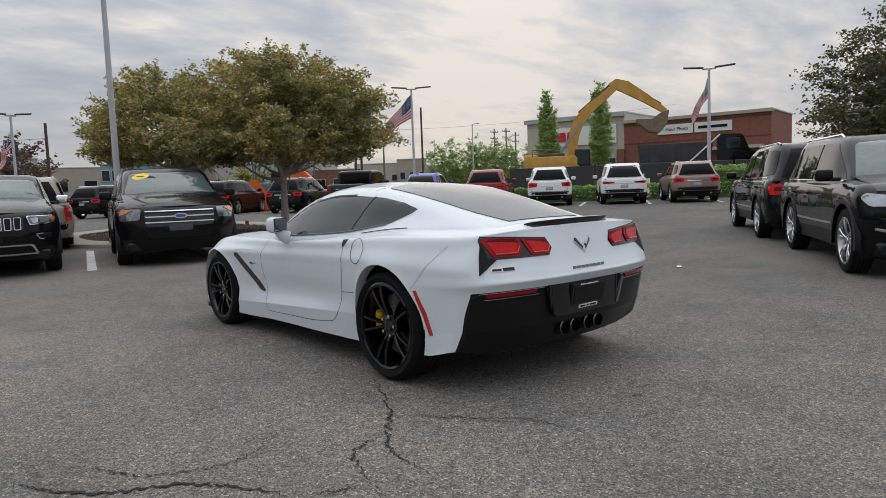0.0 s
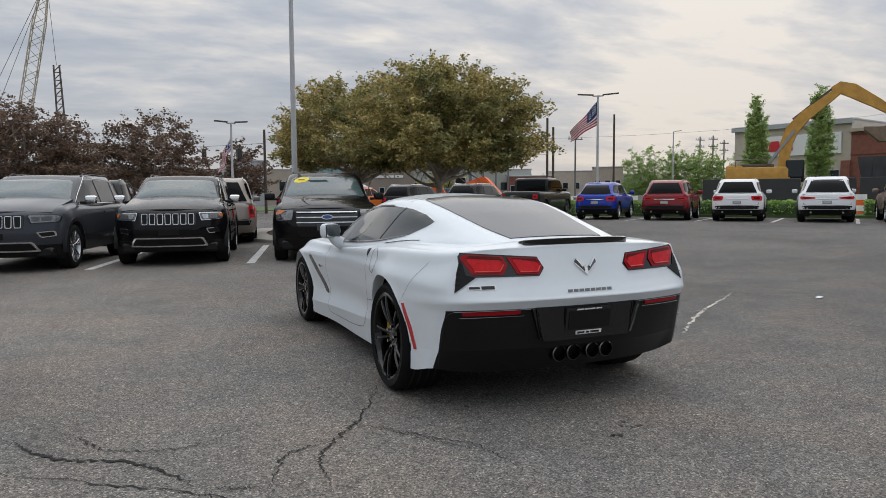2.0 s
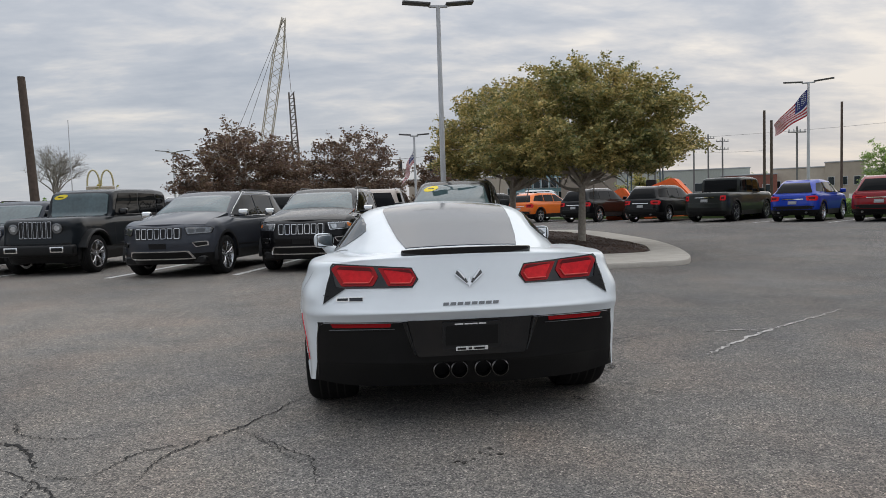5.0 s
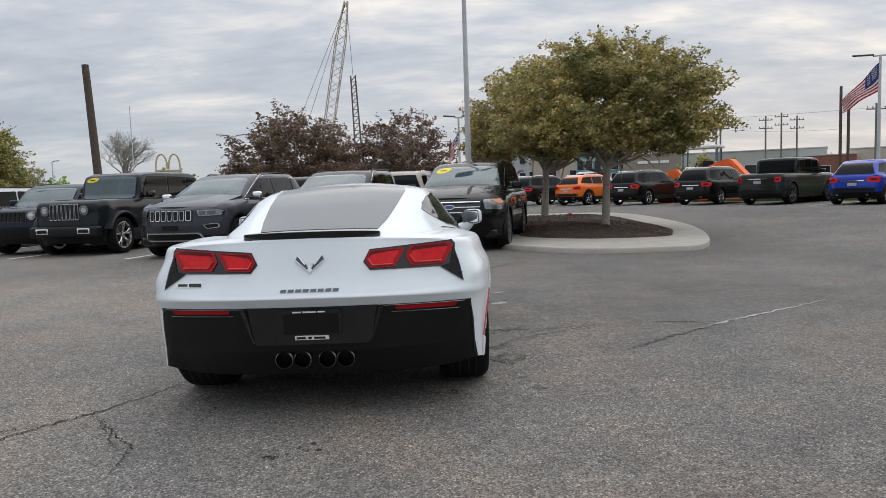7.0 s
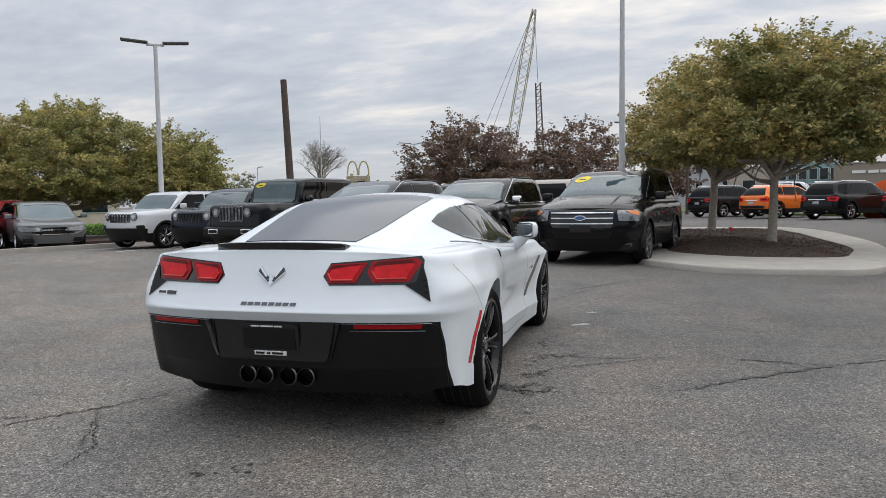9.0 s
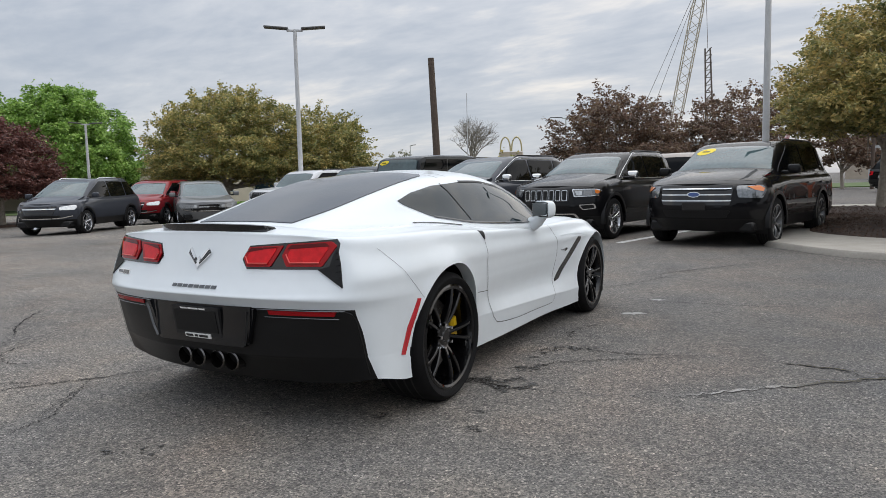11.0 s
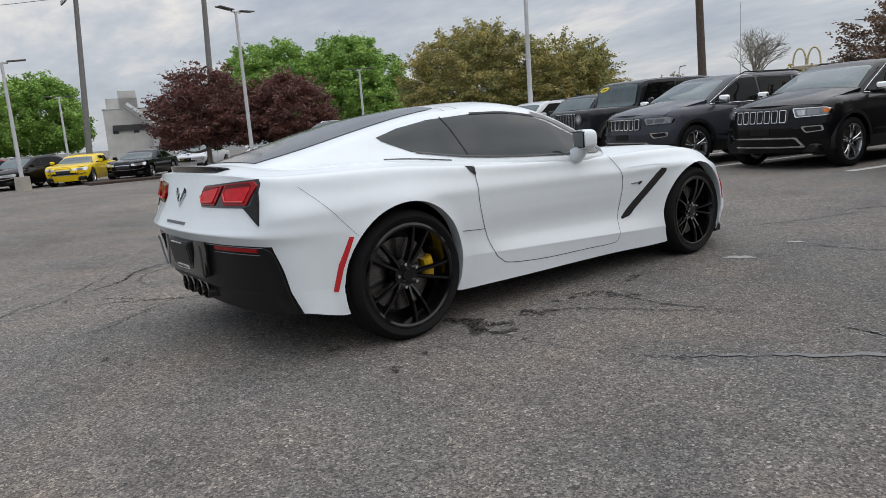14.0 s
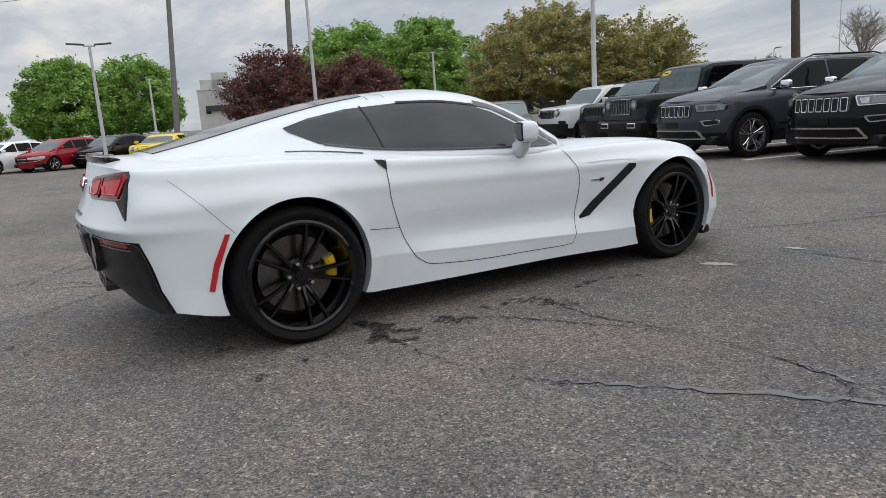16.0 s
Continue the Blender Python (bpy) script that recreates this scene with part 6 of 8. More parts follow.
# left-hand side
SEDAN = dict(L=4.85, W=1.87, H=1.45, fo=.95, wb=2.80, wr=.335, belt=.93, hood=.80, cowl=1.12, roof_f=2.05, tail=.75, deck=.45, roofrail=False, clad=False, detail=1, front="plain", rear="slim", boxy=0, rise=.03, nose=.42)
COUPE = dict(SEDAN, L=4.78, W=1.90, H=1.35, belt=.92, hood=.88, cowl=1.55, roof_f=2.35, tail=.85, deck=.30, wr=.36)
LG = "left-hand parked cars"
vehicle("parked_suv", "dark grey compact suv under maroon trees", facing(-16.50, 6.86, .451, -.892, True, 4.5), CAR_GREY, L=4.5, W=1.82, H=1.68, fo=.9, wb=2.62, wr=.35, belt=1.02, hood=.94, cowl=1.0, roof_f=1.95, tail=.45, rise=.08, nose=.32, front="plain", detail=1, group=LG)
vehicle("parked_suv", "maroon compact suv with chrome grille bar", facing(-18.15, 10.99, .451, -.892, True, 4.5), CAR_RED, L=4.5, W=1.84, H=1.65, fo=.9, wb=2.69, wr=.35, belt=1.02, hood=.94, cowl=1.0, roof_f=1.95, tail=.5, rise=.08, nose=.32, front="plain", detail=1, group=LG)
vehicle("estate_car", "mid grey estate car near the kerb", facing(-18.6, 14.3, .80, -.6, False, 4.6), CAR_MID, **{**SEDAN, "deck": .0, "tail": .7, "H": 1.5}, group=LG)
vehicle("sports_car", "black muscle coupe beside a yellow one", facing(-29.6, 4.6, .80, -.60, True, 4.78), CAR_BLACK, **COUPE, group=LG)
vehicle("sports_car", "bright yellow muscle coupe with black grille", facing(-30.2, 2.3, .86, -.50, True, 4.78), CAR_YELLOW, **COUPE, group=LG)
vehicle("saloon_car", "black saloon car beside a red one", facing(-31.74, -0.28, 0.66, -0.75, True, 4.85), CAR_BLACK, **SEDAN, group=LG)
vehicle("saloon_car", "bright red saloon car on the asphalt", facing(-32.16, -2.53, 0.62, -0.78, True, 4.7), CAR_CRIMSON, **SEDAN, group=LG)
vehicle("saloon_car", "white saloon car at the row end", facing(-33.16, -4.83, 0.62, -0.78, True, 4.7), CAR_WHITE, **SEDAN, group=LG)
vehicle("saloon_car", "white saloon car under maroon trees", facing(-34.0, 13.0, .75, -.65, True, 4.7), CAR_WHITE, **SEDAN, group=LG)
vehicle("saloon_car", "silver saloon car under maroon trees", facing(-35.0, 9.2, .75, -.65, True, 4.7), CAR_SILVER, **SEDAN, group=LG)
vehicle("pickup_truck", "white pickup truck beyond the far row", facing(13.1, 38.2, .95, -.3, True, 5.6), CAR_WHITE, L=5.6, W=1.98, H=1.88, fo=.95, wb=3.6, wr=.40, belt=1.22, hood=1.18, cowl=1.5, roof_f=2.1, tail=.12, deck=1.6, boxy=.6, rear="tall", front="plain", roofrail=False, detail=1, rise=.04)

# ---- trees and hedges ----
def leaf_mesh(name, pts, size, material, rng, flat=0.5):
    """Many small folded leaves round given points."""
    n = len(pts)
    a = rng.normal(size=(n, 3))
    a[:, 2] *= flat
    a /= np.linalg.norm(a, axis=1)[:, None] + 1e-9
    b = rng.normal(size=(n, 3))
    b -= (b * a).sum(1)[:, None] * a
    b /= np.linalg.norm(b, axis=1)[:, None] + 1e-9
    nrm = np.cross(a, b)
    s = size * rng.uniform(.6, 1.35, n)[:, None]
    V = np.empty((n, 4, 3))
    V[:, 0] = pts - a * s
    V[:, 1] = pts + b * s * .55 + nrm * s * .18
    V[:, 2] = pts + a * s
    V[:, 3] = pts - b * s * .55 + nrm * s * .18
    me = bpy.data.meshes.new(name)
    me.from_pydata(V.reshape(-1, 3).tolist(), [], np.arange(n * 4).reshape(n, 4).tolist())
    me.materials.append(material)
    return me


def tree(label, x, y, trunk_h, crown, n_clumps, per, leaf, material, seed, trunk_r=.12, limbs=9, clump=.55, droop=.0, shell=.55, group="", name="tree", z0=None, bark=BARK, flat_bottom=.3, spray_share=.55):
    """A tapered trunk with limbs and a crown of leaf clumps. crown: (rx, ry, z low, z high)."""
    rng = np.random.default_rng(seed)
    base = lift(x, y) if z0 is None else z0
    t = thing(name, pose(x, y, base), label, "tree", group)
    rx, ry, zl, zh = crown
    rx, ry, zh = rx * .87, ry * .87, zl + (zh - zl) * .88
    zm, rz = zl + (zh - zl) * flat_bottom, (zh - zl)
    # clump centres: an uneven dome with a flatter underside
    C = []
    while len(C) < n_clumps:
        d = rng.normal(size=3)
        d /= np.linalg.norm(d)
        r = 1 - (1 - shell) * rng.random() ** 1.6
        if d[2] < -.2 and math.hypot(d[0], d[1]) < .62:
            continue
        az = math.atan2(d[1], d[0])
        lump = 1 + .13 * math.sin(3 * az + seed) + .09 * math.sin(5 * az + 2 * seed) + .07 * rng.uniform(-1, 1)
        up = (zh - zm) if d[2] > 0 else (zm - zl)
        C.append((d[0] * rx * r * lump, d[1] * ry * r * lump, zm + d[2] * up * r * (1 + .07 * rng.uniform(-1, 1))))
    C = np.array(C)
    bm = bmesh.new()
    th = trunk_h
    sway = rng.uniform(-.06, .06, 2)
    tube(bm, [(0, 0, -.15), (0, 0, .05), (sway[0], sway[1], th * .5), (sway[0] * 1.4, sway[1] * .6, th)], [trunk_r * 1.5, trunk_r * 1.12, trunk_r * .92, trunk_r * .85], 12)
    trunk = part("trunk", bm, bark, t, "", 60)
    pick = rng.choice(len(C), min(limbs, len(C)), replace=False)
    for i, k in enumerate(pick):
        e = C[k] * np.array((.86, .86, 1)) + np.array((0, 0, -.05))
        s = np.array((sway[0] * 1.4, sway[1] * .6, th * (.70 + .28 * rng.random())))
        mid_ = s + (e - s) * .45 + np.array((0, 0, -.06 * (zh - zl) + .10 * rng.random()))
        bm = bmesh.new()
        P = crom([s, mid_, e], 5)
        tube(bm, P, np.linspace(trunk_r * .66, trunk_r * .10, len(P)), 7)
        for _ in range(2):
            j = rng.integers(4, len(P) - 1)
            e2 = P[j] + rng.normal(size=3) * np.array((.22 * rx, .22 * ry, .12 * rz))
            tube(bm, [P[j], (P[j] + e2) / 2 + np.array((0, 0, .04)), e2], [trunk_r * .2, trunk_r * .14, trunk_r * .05], 5)
        part("limb", bm, bark, t, "", 60)
    k = rng.integers(0, len(C), n_clumps * per)
    off = rng.normal(size=(n_clumps * per, 3))
    off *= (clump * .72 * rng.random(n_clumps * per) ** .42 / (np.linalg.norm(off, axis=1) + 1e-9))[:, None]
    off[:, 2] *= .40 if spray_share > .2 else .7
    # sprays: leaves run along each clump's own twig, outwards and upwards
    cen = np.array((0, 0, zl + .25 * (zh - zl)))
    W = C - cen
    W = W / (np.linalg.norm(W, axis=1)[:, None] + 1e-9) + rng.normal(size=C.shape) * .45
    W[:, 2] = W[:, 2] * .45 + .10
    W /= np.linalg.norm(W, axis=1)[:, None] + 1e-9
    u = rng.random(n_clumps * per)
    spray = rng.random(n_clumps * per) < spray_share
    off[spray] = (W[k] * (u * 1.9 - .75)[:, None] * clump + rng.normal(size=off.shape) * (clump * (.20 - .10 * u))[:, None])[spray]
    pts = C[k] + off
    if leaf < .1:
        V, F = [], []
        for c, w in zip(C, W):
            a_, b_ = c - w * clump * 1.3, c + w * clump * 1.05
            s1 = np.cross(w, (0.3, .5, .8))
            s1 = s1 / np.linalg.norm(s1) * trunk_r * .07
            s2 = np.cross(w, s1)
            n0 = len(V)
            V += [a_ + s1, a_ - s1 * .5 + s2, a_ - s1 * .5 - s2, b_]
            F += [(n0, n0 + 1, n0 + 3), (n0 + 1, n0 + 2, n0 + 3), (n0 + 2, n0, n0 + 3)]
        me = bpy.data.meshes.new("twig_mass")
        me.from_pydata([tuple(map(float, v)) for v in V], [], F)
        me.materials.append(bark)
        tw = new("twig_mass", me)
        tw.parent = t
        tagged(tw, "", kind="stuff")
    pts[:, 2] -= droop * np.linalg.norm(off[:, :2], axis=1)
    ob = new("crown", leaf_mesh("crown", pts, leaf, material, rng))
    ob.parent = t
    tagged(ob, "", kind="stuff")
    return t


ORN = "rounded ornamental trees in the lot"
tree("round olive-green ornamental tree in the mulch island", 4.50, 10.55, 1.75, (2.66, 2.60, 1.55, 4.55), 720, 150, .042, LEAF_ISLAND, 3, .088, 22, .40, .15, .45, ORN, z0=.22)
tree("round olive-green ornamental tree behind its twin", 3.90, 16.2, 1.85, (2.85, 2.6, 1.75, 4.95), 560, 130, .048, LEAF_ISLAND, 8, .11, 16, .44, .15, .45, ORN, z0=.22)
tree("broad olive-green ornamental tree beside the drive", -20.6, 17.9, 1.5, (4.1, 3.6, 1.25, 6.05), 860, 130, .058, LEAF_OLIVE, 12, .13, 12, .55, .15, .45, ORN)
tree("olive-green ornamental tree beside a lamp post", -18.3, 21.8, 1.5, (2.8, 2.7, 1.4, 5.2), 480, 95, .068, LEAF_OLIVE, 15, .12, 9, .52, .15, .45, ORN)
PL = "purple-leaved trees behind the parked cars"
tree("purple-brown leaved tree behind the parked cars", -8.1, 35.3, 1.3, (4.2, 3.6, 1.3, 6.5), 420, 75, .085, LEAF_PLUM, 21, .14, 16, .62, .0, .35, PL)
tree("thin purple-brown leaved tree behind the parked cars", -1.75, 39.0, 1.3, (3.8, 3.4, 1.3, 6.5), 300, 65, .085, LEAF_PLUM, 24, .14, 18, .62, .0, .3, PL)
tree("purple-brown leaved tree far behind", -4.9, 38.5, 1.3, (2.2, 2.2, 1.2, 4.6), 60, 70, .11, LEAF_PLUM, 25, .12, 9, .8, .0, .3, PL)
tree("small purple-brown tree behind a lamp post", 3.6, 42.5, 1.2, (2.0, 1.8, 1.1, 5.0), 60, 70, .11, LEAF_PLUM, 26, .1, 8, .7, .0, .3, PL)
MR = "maroon trees at the lot's edge"
tree("dark maroon round tree at the lot's edge", -28.3, 8.2, 1.4, (2.65, 2.6, 1.0, 5.2), 520, 95, .062, LEAF_MAROON, 31, .12, 9, .55, .0, .5, MR, spray_share=.3)
tree("dark maroon broad tree at the lot's edge", -27.9, 12.1, 1.4, (2.7, 2.6, 1.0, 4.8), 520, 95, .062, LEAF_MAROON, 34, .12, 9, .55, .0, .5, MR, spray_share=.3)
GR = "fresh green trees in the background"
for i, (x, y, r, h) in enumerate([(-50.5, 22.0, 5.2, 10.2), (-47.5, 27.5, 5.6, 10.2), (-54, 31, 5, 9.6), (-66, 7.2, 4.5, 9.2), (-64, 1.4, 4.3, 8.9), (-96, -8, 4.6, 7.0)]):
    tree("fresh green broad tree beyond the lot", x, y, 2.0, (r, r, 1.2, h), 820, 95, .12, LEAF_GREEN, 41 + i, .2, 7, .75, .0, .62, GR, spray_share=.06)
tree("dark green tree overhanging the parked cars", 19.2, .8, 1.9, (3.5, 3.3, 1.4, 6.4), 900, 95, .052, LEAF_DARK, 52, .15, 12, .50, .1, .45, ORN, spray_share=.35)
for i, (x, y, h, r) in enumerate([(47.1, 39.6, 10.5, 1.05), (50.4, 36.0, 11.2, 1.05)]):
    tree("slim green poplar in front of the brick shop", x, y, 1.4, (r, r, 1.9, h), 420, 90, .065, LEAF_FRESH, 61 + i, .1, 7, .42, .0, .3, "slim poplars", flat_bottom=.3)
for i in range(12):
    x, y = 54.6 + i * .85 + (i % 2) * 1.6, 65.4 - i * .95 + (i % 3) * .6
    tree("small fresh green tree along the far road", x, y, 1.0, (1.6 + .3 * (i % 3), 1.7, .6, 7.9 + .9 * (i % 2) - .6 * (i % 3) - .09 * i), 150, 55, .085, LEAF_FRESH, 71 + i, .09, 5, .5, .0, .4, "small trees along the far road")
for i, (x, y, h) in enumerate([(-22, 52, 3.6), (-36, 60, 4.2), (-31, 66, 4), (27, 62, 3.6), (-45, 44, 4.6), (-40, 50, 5.0)]):
    tree("low grey-green tree on the skyline", x, y, 1.0, (3.2, 2.6, .5, h), 70, 45, .17, LEAF_GREEN if i % 3 else LEAF_OLIVE, 91 + i, .09, 5, .9, .0, .4, "low trees on the skyline")


for i, (x, y, r, h) in enumerate([(-30.0, 40.0, 1.9, 4.7), (-32.8, 51.1, 1.6, 4.9), (-38.0, 60.0, 2.3, 5.4)]):
    tree("small budding grey-green tree beyond the lot", x, y, 1.6, (r, r, 1.3, h), 70, 55, .075, LEAF_BUD, 131 + i, .09, 14, .36, .0, .25, "small budding trees")


def bare_tree(x, y, h, seed):
    """A leafless spreading tree of forking twigs."""
    rng = random.Random(seed)
    t = thing("bare_tree", pose(x, y, lift(x, y)), "pale bare spreading tree with fine twigs", "tree")
    bm = bmesh.new()
    twigs = bmesh.new()

    def grow(p, d, ln, r, depth):
        q = p + d * ln
        tube(bm if depth < 3 else twigs, [p, p + d * ln * .5 + Vector((rng.uniform(-.04, .04), rng.uniform(-.04, .04), 0)) * ln, q], [r, r * .85, r * .68], 5 if depth < 3 else 3, False)
        if depth == 7:
            return
        for _ in range(4 if depth < 2 else 3 if depth < 6 else 2):
            e = (d + Vector((rng.gauss(0, .60), rng.gauss(0, .60), rng.gauss(.14, .28)))).normalized()
            grow(q, e, ln * rng.uniform(.60, .80), r * .60, depth + 1)

    grow(Vector((0, 0, -.1)), Vector((0, 0, 1)), h * .26, h * .020, 0)
    part("trunk", bm, mat("pale_grey_bark", (0.24, 0.22, 0.19), rough=.9, vary=.2), t, "", 60)
    tagged(part("twig_mass", twigs, bpy.data.materials["pale_grey_bark"], t, "fine bare twigs", 60), "fine bare twigs", kind="stuff")


bare_tree(-28.6, 59.0, 9.2, 4)


def hedge(label, a, b, w, h, seed, material=HEDGE_M, leaf=.07, n=2600):
    rng = np.random.default_rng(seed)
    t = thing("hedge", pose(0, 0, 0), label, "hedge")
    a, b = np.array(a), np.array(b)
    u, s = rng.random(n), rng.uniform(-1, 1, n)
    d = (b - a) / np.linalg.norm(b - a)
    side = np.array((-d[1], d[0]))
    top = rng.random(n) ** .5
    P = a + (b - a) * u[:, None] + side * (s * w / 2 * np.sqrt(1 - .55 * top ** 3))[:, None]
    pts = np.column_stack((P, [lift(p[0], p[1]) for p in P] + top * h + .03 * np.sin(u * 40)))
    ob = new("leaves", leaf_mesh("leaves", pts, leaf, LEAF_GREEN, rng, 1.0))
    ob.parent = t
    bm = bmesh.new()
    mid_, ln = (a + b) / 2, np.linalg.norm(b - a)
    box(bm, (mid_[0], mid_[1], lift(*mid_) + h * .42), (ln * .98, w * .75, h * .84), .08, None, 2)
    bmesh.ops.rotate(bm, cent=(mid_[0], mid_[1], 0), matrix=Matrix.Rotation(math.atan2(d[1], d[0]), 3, "Z"), verts=bm.verts)
    part("core", bm, HEDGE_M, t)


def row_pt(k_, out):
    p = ROW_P + ROW_D * 2.72 * k_ + ROW_H * out
    return (p.x, p.y)


for i, (k0, k1) in enumerate([(-2.2, -.9), (-.7, .7), (.8, 2.2), (2.3, 3.6), (3.8, 5.6)]):
    hedge("clipped low green hedge at the head of the bays", row_pt(k0, 5.7), row_pt(k1, 5.7), .9, .75, 200 + i)
hedge("low clipped green hedge beyond the olive tree", (-27.6, 25.4), (-24.6, 25.1), .8, .55, 214)
hedge("rounded green bush behind the parked cars", row_pt(4.9, 6.2), row_pt(6.2, 6.2), 1.8, 1.5, 210)

# ---- lamp posts, flags, buildings and machines in the distance ----
def lamp_post(x, y, h, turn, heads=2, label="tall pale grey lamp post with twin flat lamp heads", arm=.95, r=.085, base=True):
    t = thing("lamp_post", pose(x, y, lift(x, y), 0, 0, turn), label, "lamp post", "lamp posts round the lot")
    bm = bmesh.new()
    tube(bm, [(0, 0, -.1), (0, 0, h * .5), (0, 0, h)], [r, r * .85, r * .66], 10)
    part("pole", bm, POLE_PAINT, t)
    if base:
        bm = bmesh.new()
        bmesh.ops.create_cone(bm, cap_ends=True, segments=20, radius1=.30, radius2=.28, depth=.70, matrix=Matrix.Translation((0, 0, .25)))
        part("footing", bm, CONCRETE, t, "round concrete footing")
    for s in ((1, -1) if heads == 2 else (1,)):
        bm = bmesh.new()
        box(bm, (s * arm * .62, 0, h + .05), (arm * .80, .32, .05), .02, pose(0, 0, h, 0, -s * 4, 0) @ pose(0, 0, -h), 2)
        hd = part("lamp_head", bm, POLE_HEAD, t, "flat dark lamp head")
        bm = bmesh.new()
        box(bm, (s * arm * .12, 0, h + .01), (arm * .30, .07, .07), .02, None, 2)
        part("bracket", bm, POLE_PAINT, t)


lamp_post(1.42, 13.1, 6.55, 0)
lamp_post(-12.35, 13.12, 6.1, 37)
lamp_post(-23.6, 8.25, 6.35, 115)
lamp_post(-32, 19, 5.0, 57, arm=.8)
lamp_post(-29, .6, 5.1, 83, arm=.85)
lamp_post(-46, 5.4, 4.9, 83, arm=.8)
lamp_post(21.37, 27.2, 6.6, -35, arm=1.12)
lamp_post(26.3, 11.6, 5.8, -60, arm=1.08)
lamp_post(55.1, 58.9, 8.4, -35, 1, "slim street lamp with one head", .9, .10, False)
lamp_post(1.6, 28.8, 4.55, 0, arm=.75, r=.07)
lamp_post(-16.5, 52, 6.3, 10, arm=1.3)
lamp_post(-28.6, 46.6, 4.6, 20, 1, "slim street lamp with one head", .5, .05, False)


def flag(x, y, z, turn, w=1.9, h=1.1, droop=.5, seed=1):
    """A striped flag that hangs from a post in slack folds."""
    t = thing("flag", pose(x, y, lift(x, y) + z, 0, 0, turn), "slack red and white striped flag with a blue corner", "flag", "flags on lamp posts")
    nu, nv = 22, 13
    P = np.zeros((nv + 1, nu + 1, 3))
    for j in range(nv + 1):
        for i in range(nu + 1):
            u, v = i / nu, j / nv
            P[j, i] = (w * u * (1 - .25 * droop) + .05 * math.sin(8 * u + 3 * v + seed), .09 * math.sin(9 * u + 2.2 * v + seed) * u ** .5, -v * h * (1 - .55 * u) - droop * w * u * .62 + .03 * math.sin(7 * v + 5 * u))
    cols = [mat("flag_red", (.42, .02, .035), rough=.8), mat("flag_white", (.72, .71, .70), rough=.8), mat("flag_blue", (.03, .04, .16), rough=.8)]
    for k_, nm, lab in ((0, "red_stripe", "red stripe"), (1, "white_stripe", "white stripe")):
        for j in range(k_, nv, 2):
            c0 = 9 if j < 7 else 0
            bm = grid_bm(P[j:j + 2, c0:])
            part(nm, bm, cols[k_], t, "", 60)
    part("canton", grid_bm(P[:8, :10]), cols[2], t, "dark blue corner with pale dots", 60)
    bm = bmesh.new()
    for j in range(5):
        for i in range(6):
            a = Vector(P[1 + j, 1 + i + (i > 3)])
            for off in (.012, -.012):
                bmesh.ops.create_circle(bm, cap_ends=True, segments=5, radius=.028, matrix=Matrix.Translation(a + Vector((.03, off, -.03))) @ pose(0, 0, 0, 90, 0, 0))
    ob = part("stars", bm, cols[1], t, "pale dots", 0)
    tagged(ob, kind="stuff")


flag(21.37, 27.2, 6.3, 150, 2.2, 1.3, 1.2, 1)
flag(26.3, 11.6, 5.45, 128, 1.5, .85, 1.9, 2)
flag(1.6, 28.8, 4.1, 160, 1.25, .8, 2.0, 3)


def post(name, label, x, y, h, r0, r1, material=WOOD_POLE, lean=(0, 0), arms=0, group="", z=0.0):
    t = thing(name, pose(x, y, lift(x, y) + z), label, "pole", group)
    bm = bmesh.new()
    tube(bm, [(0, 0, -.2), (lean[0] * .5, lean[1] * .5, h * .5), (lean[0], lean[1], h)], [r0, (r0 + r1) / 2, r1], 10)
    part("shaft", bm, material, t)
    for k_ in range(arms):
        bm = bmesh.new()
        box(bm, (0, 0, h - .5 - 1.0 * k_), (1.7, .10, .10), .02)
        a = part("cross_arm", bm, material, t)
        for q in (-.75, -.3, .3, .75):
            bm = bmesh.new()
            tube(bm, [(q, 0, h - .45 - k_), (q, 0, h - .25 - k_)], .05, 6)
            part("insulator", bm, GREY_WALL, a)
    return t


post("timber_post", "tall dark timber post without wires", -19.0, 34.35, 9.1, .26, .20, lean=(-.40, 0))
post("antenna_mast", "thin white mast beside a timber post", -18.0, 36.5, 7.0, .035, .02, POLE_PAINT)
UT = "utility poles"
post("utility_pole", "grey utility pole with cross arms", -50.2, 7.4, 13.0, .22, .15, mat("grey_pole", (.17, .165, .16), rough=.8, vary=.2), (-.2, .9), 2, UT)
post("utility_pole", "grey utility pole with cross arms", -46.0, 15.0, 13.5, .24, .16, bpy.data.materials["grey_pole"], (0, .6), 1, UT)
post("utility_pole", "tall thin utility pole beyond the road", 34.2, 42.6, 7.8, .10, .08, WOOD_POLE, (0, 0), 0, UT)
post("utility_pole", "thin grey utility pole with cross arms", 26.9, 59.5, 7.4, .10, .07, bpy.data.materials["grey_pole"], (0, 0), 2, UT)
post("utility_pole", "slim grey pole on the building site", 37.2, 52.7, 7.1, .10, .08, bpy.data.materials["grey_pole"], (0, 0), 1, UT)
post("utility_pole", "tall thin utility pole beyond the road", 4.95, 40.3, 5.4, .10, .08, WOOD_POLE, (0, 0), 0, UT)
for i, (x, y, h) in enumerate([(37.5, 58.4, 9.3), (38.05, 58.1, 8.3)]):
    post("timber_pile", "bare upright timber pile on the building site", x, y, h, .14, .12, WOOD_POLE, group="timber piles")
for x, y, h in ((35.7, 82.7, 9.4), (40.9, 80.4, 9.0), (42.5, 79.7, 9.3), (44.0, 78.9, 8.8)):
    post("utility_pole", "far grey utility pole with cross arms", x, y, h - lift(x, y), .12, .09, bpy.data.materials["grey_pole"], (0, 0), 2, UT)
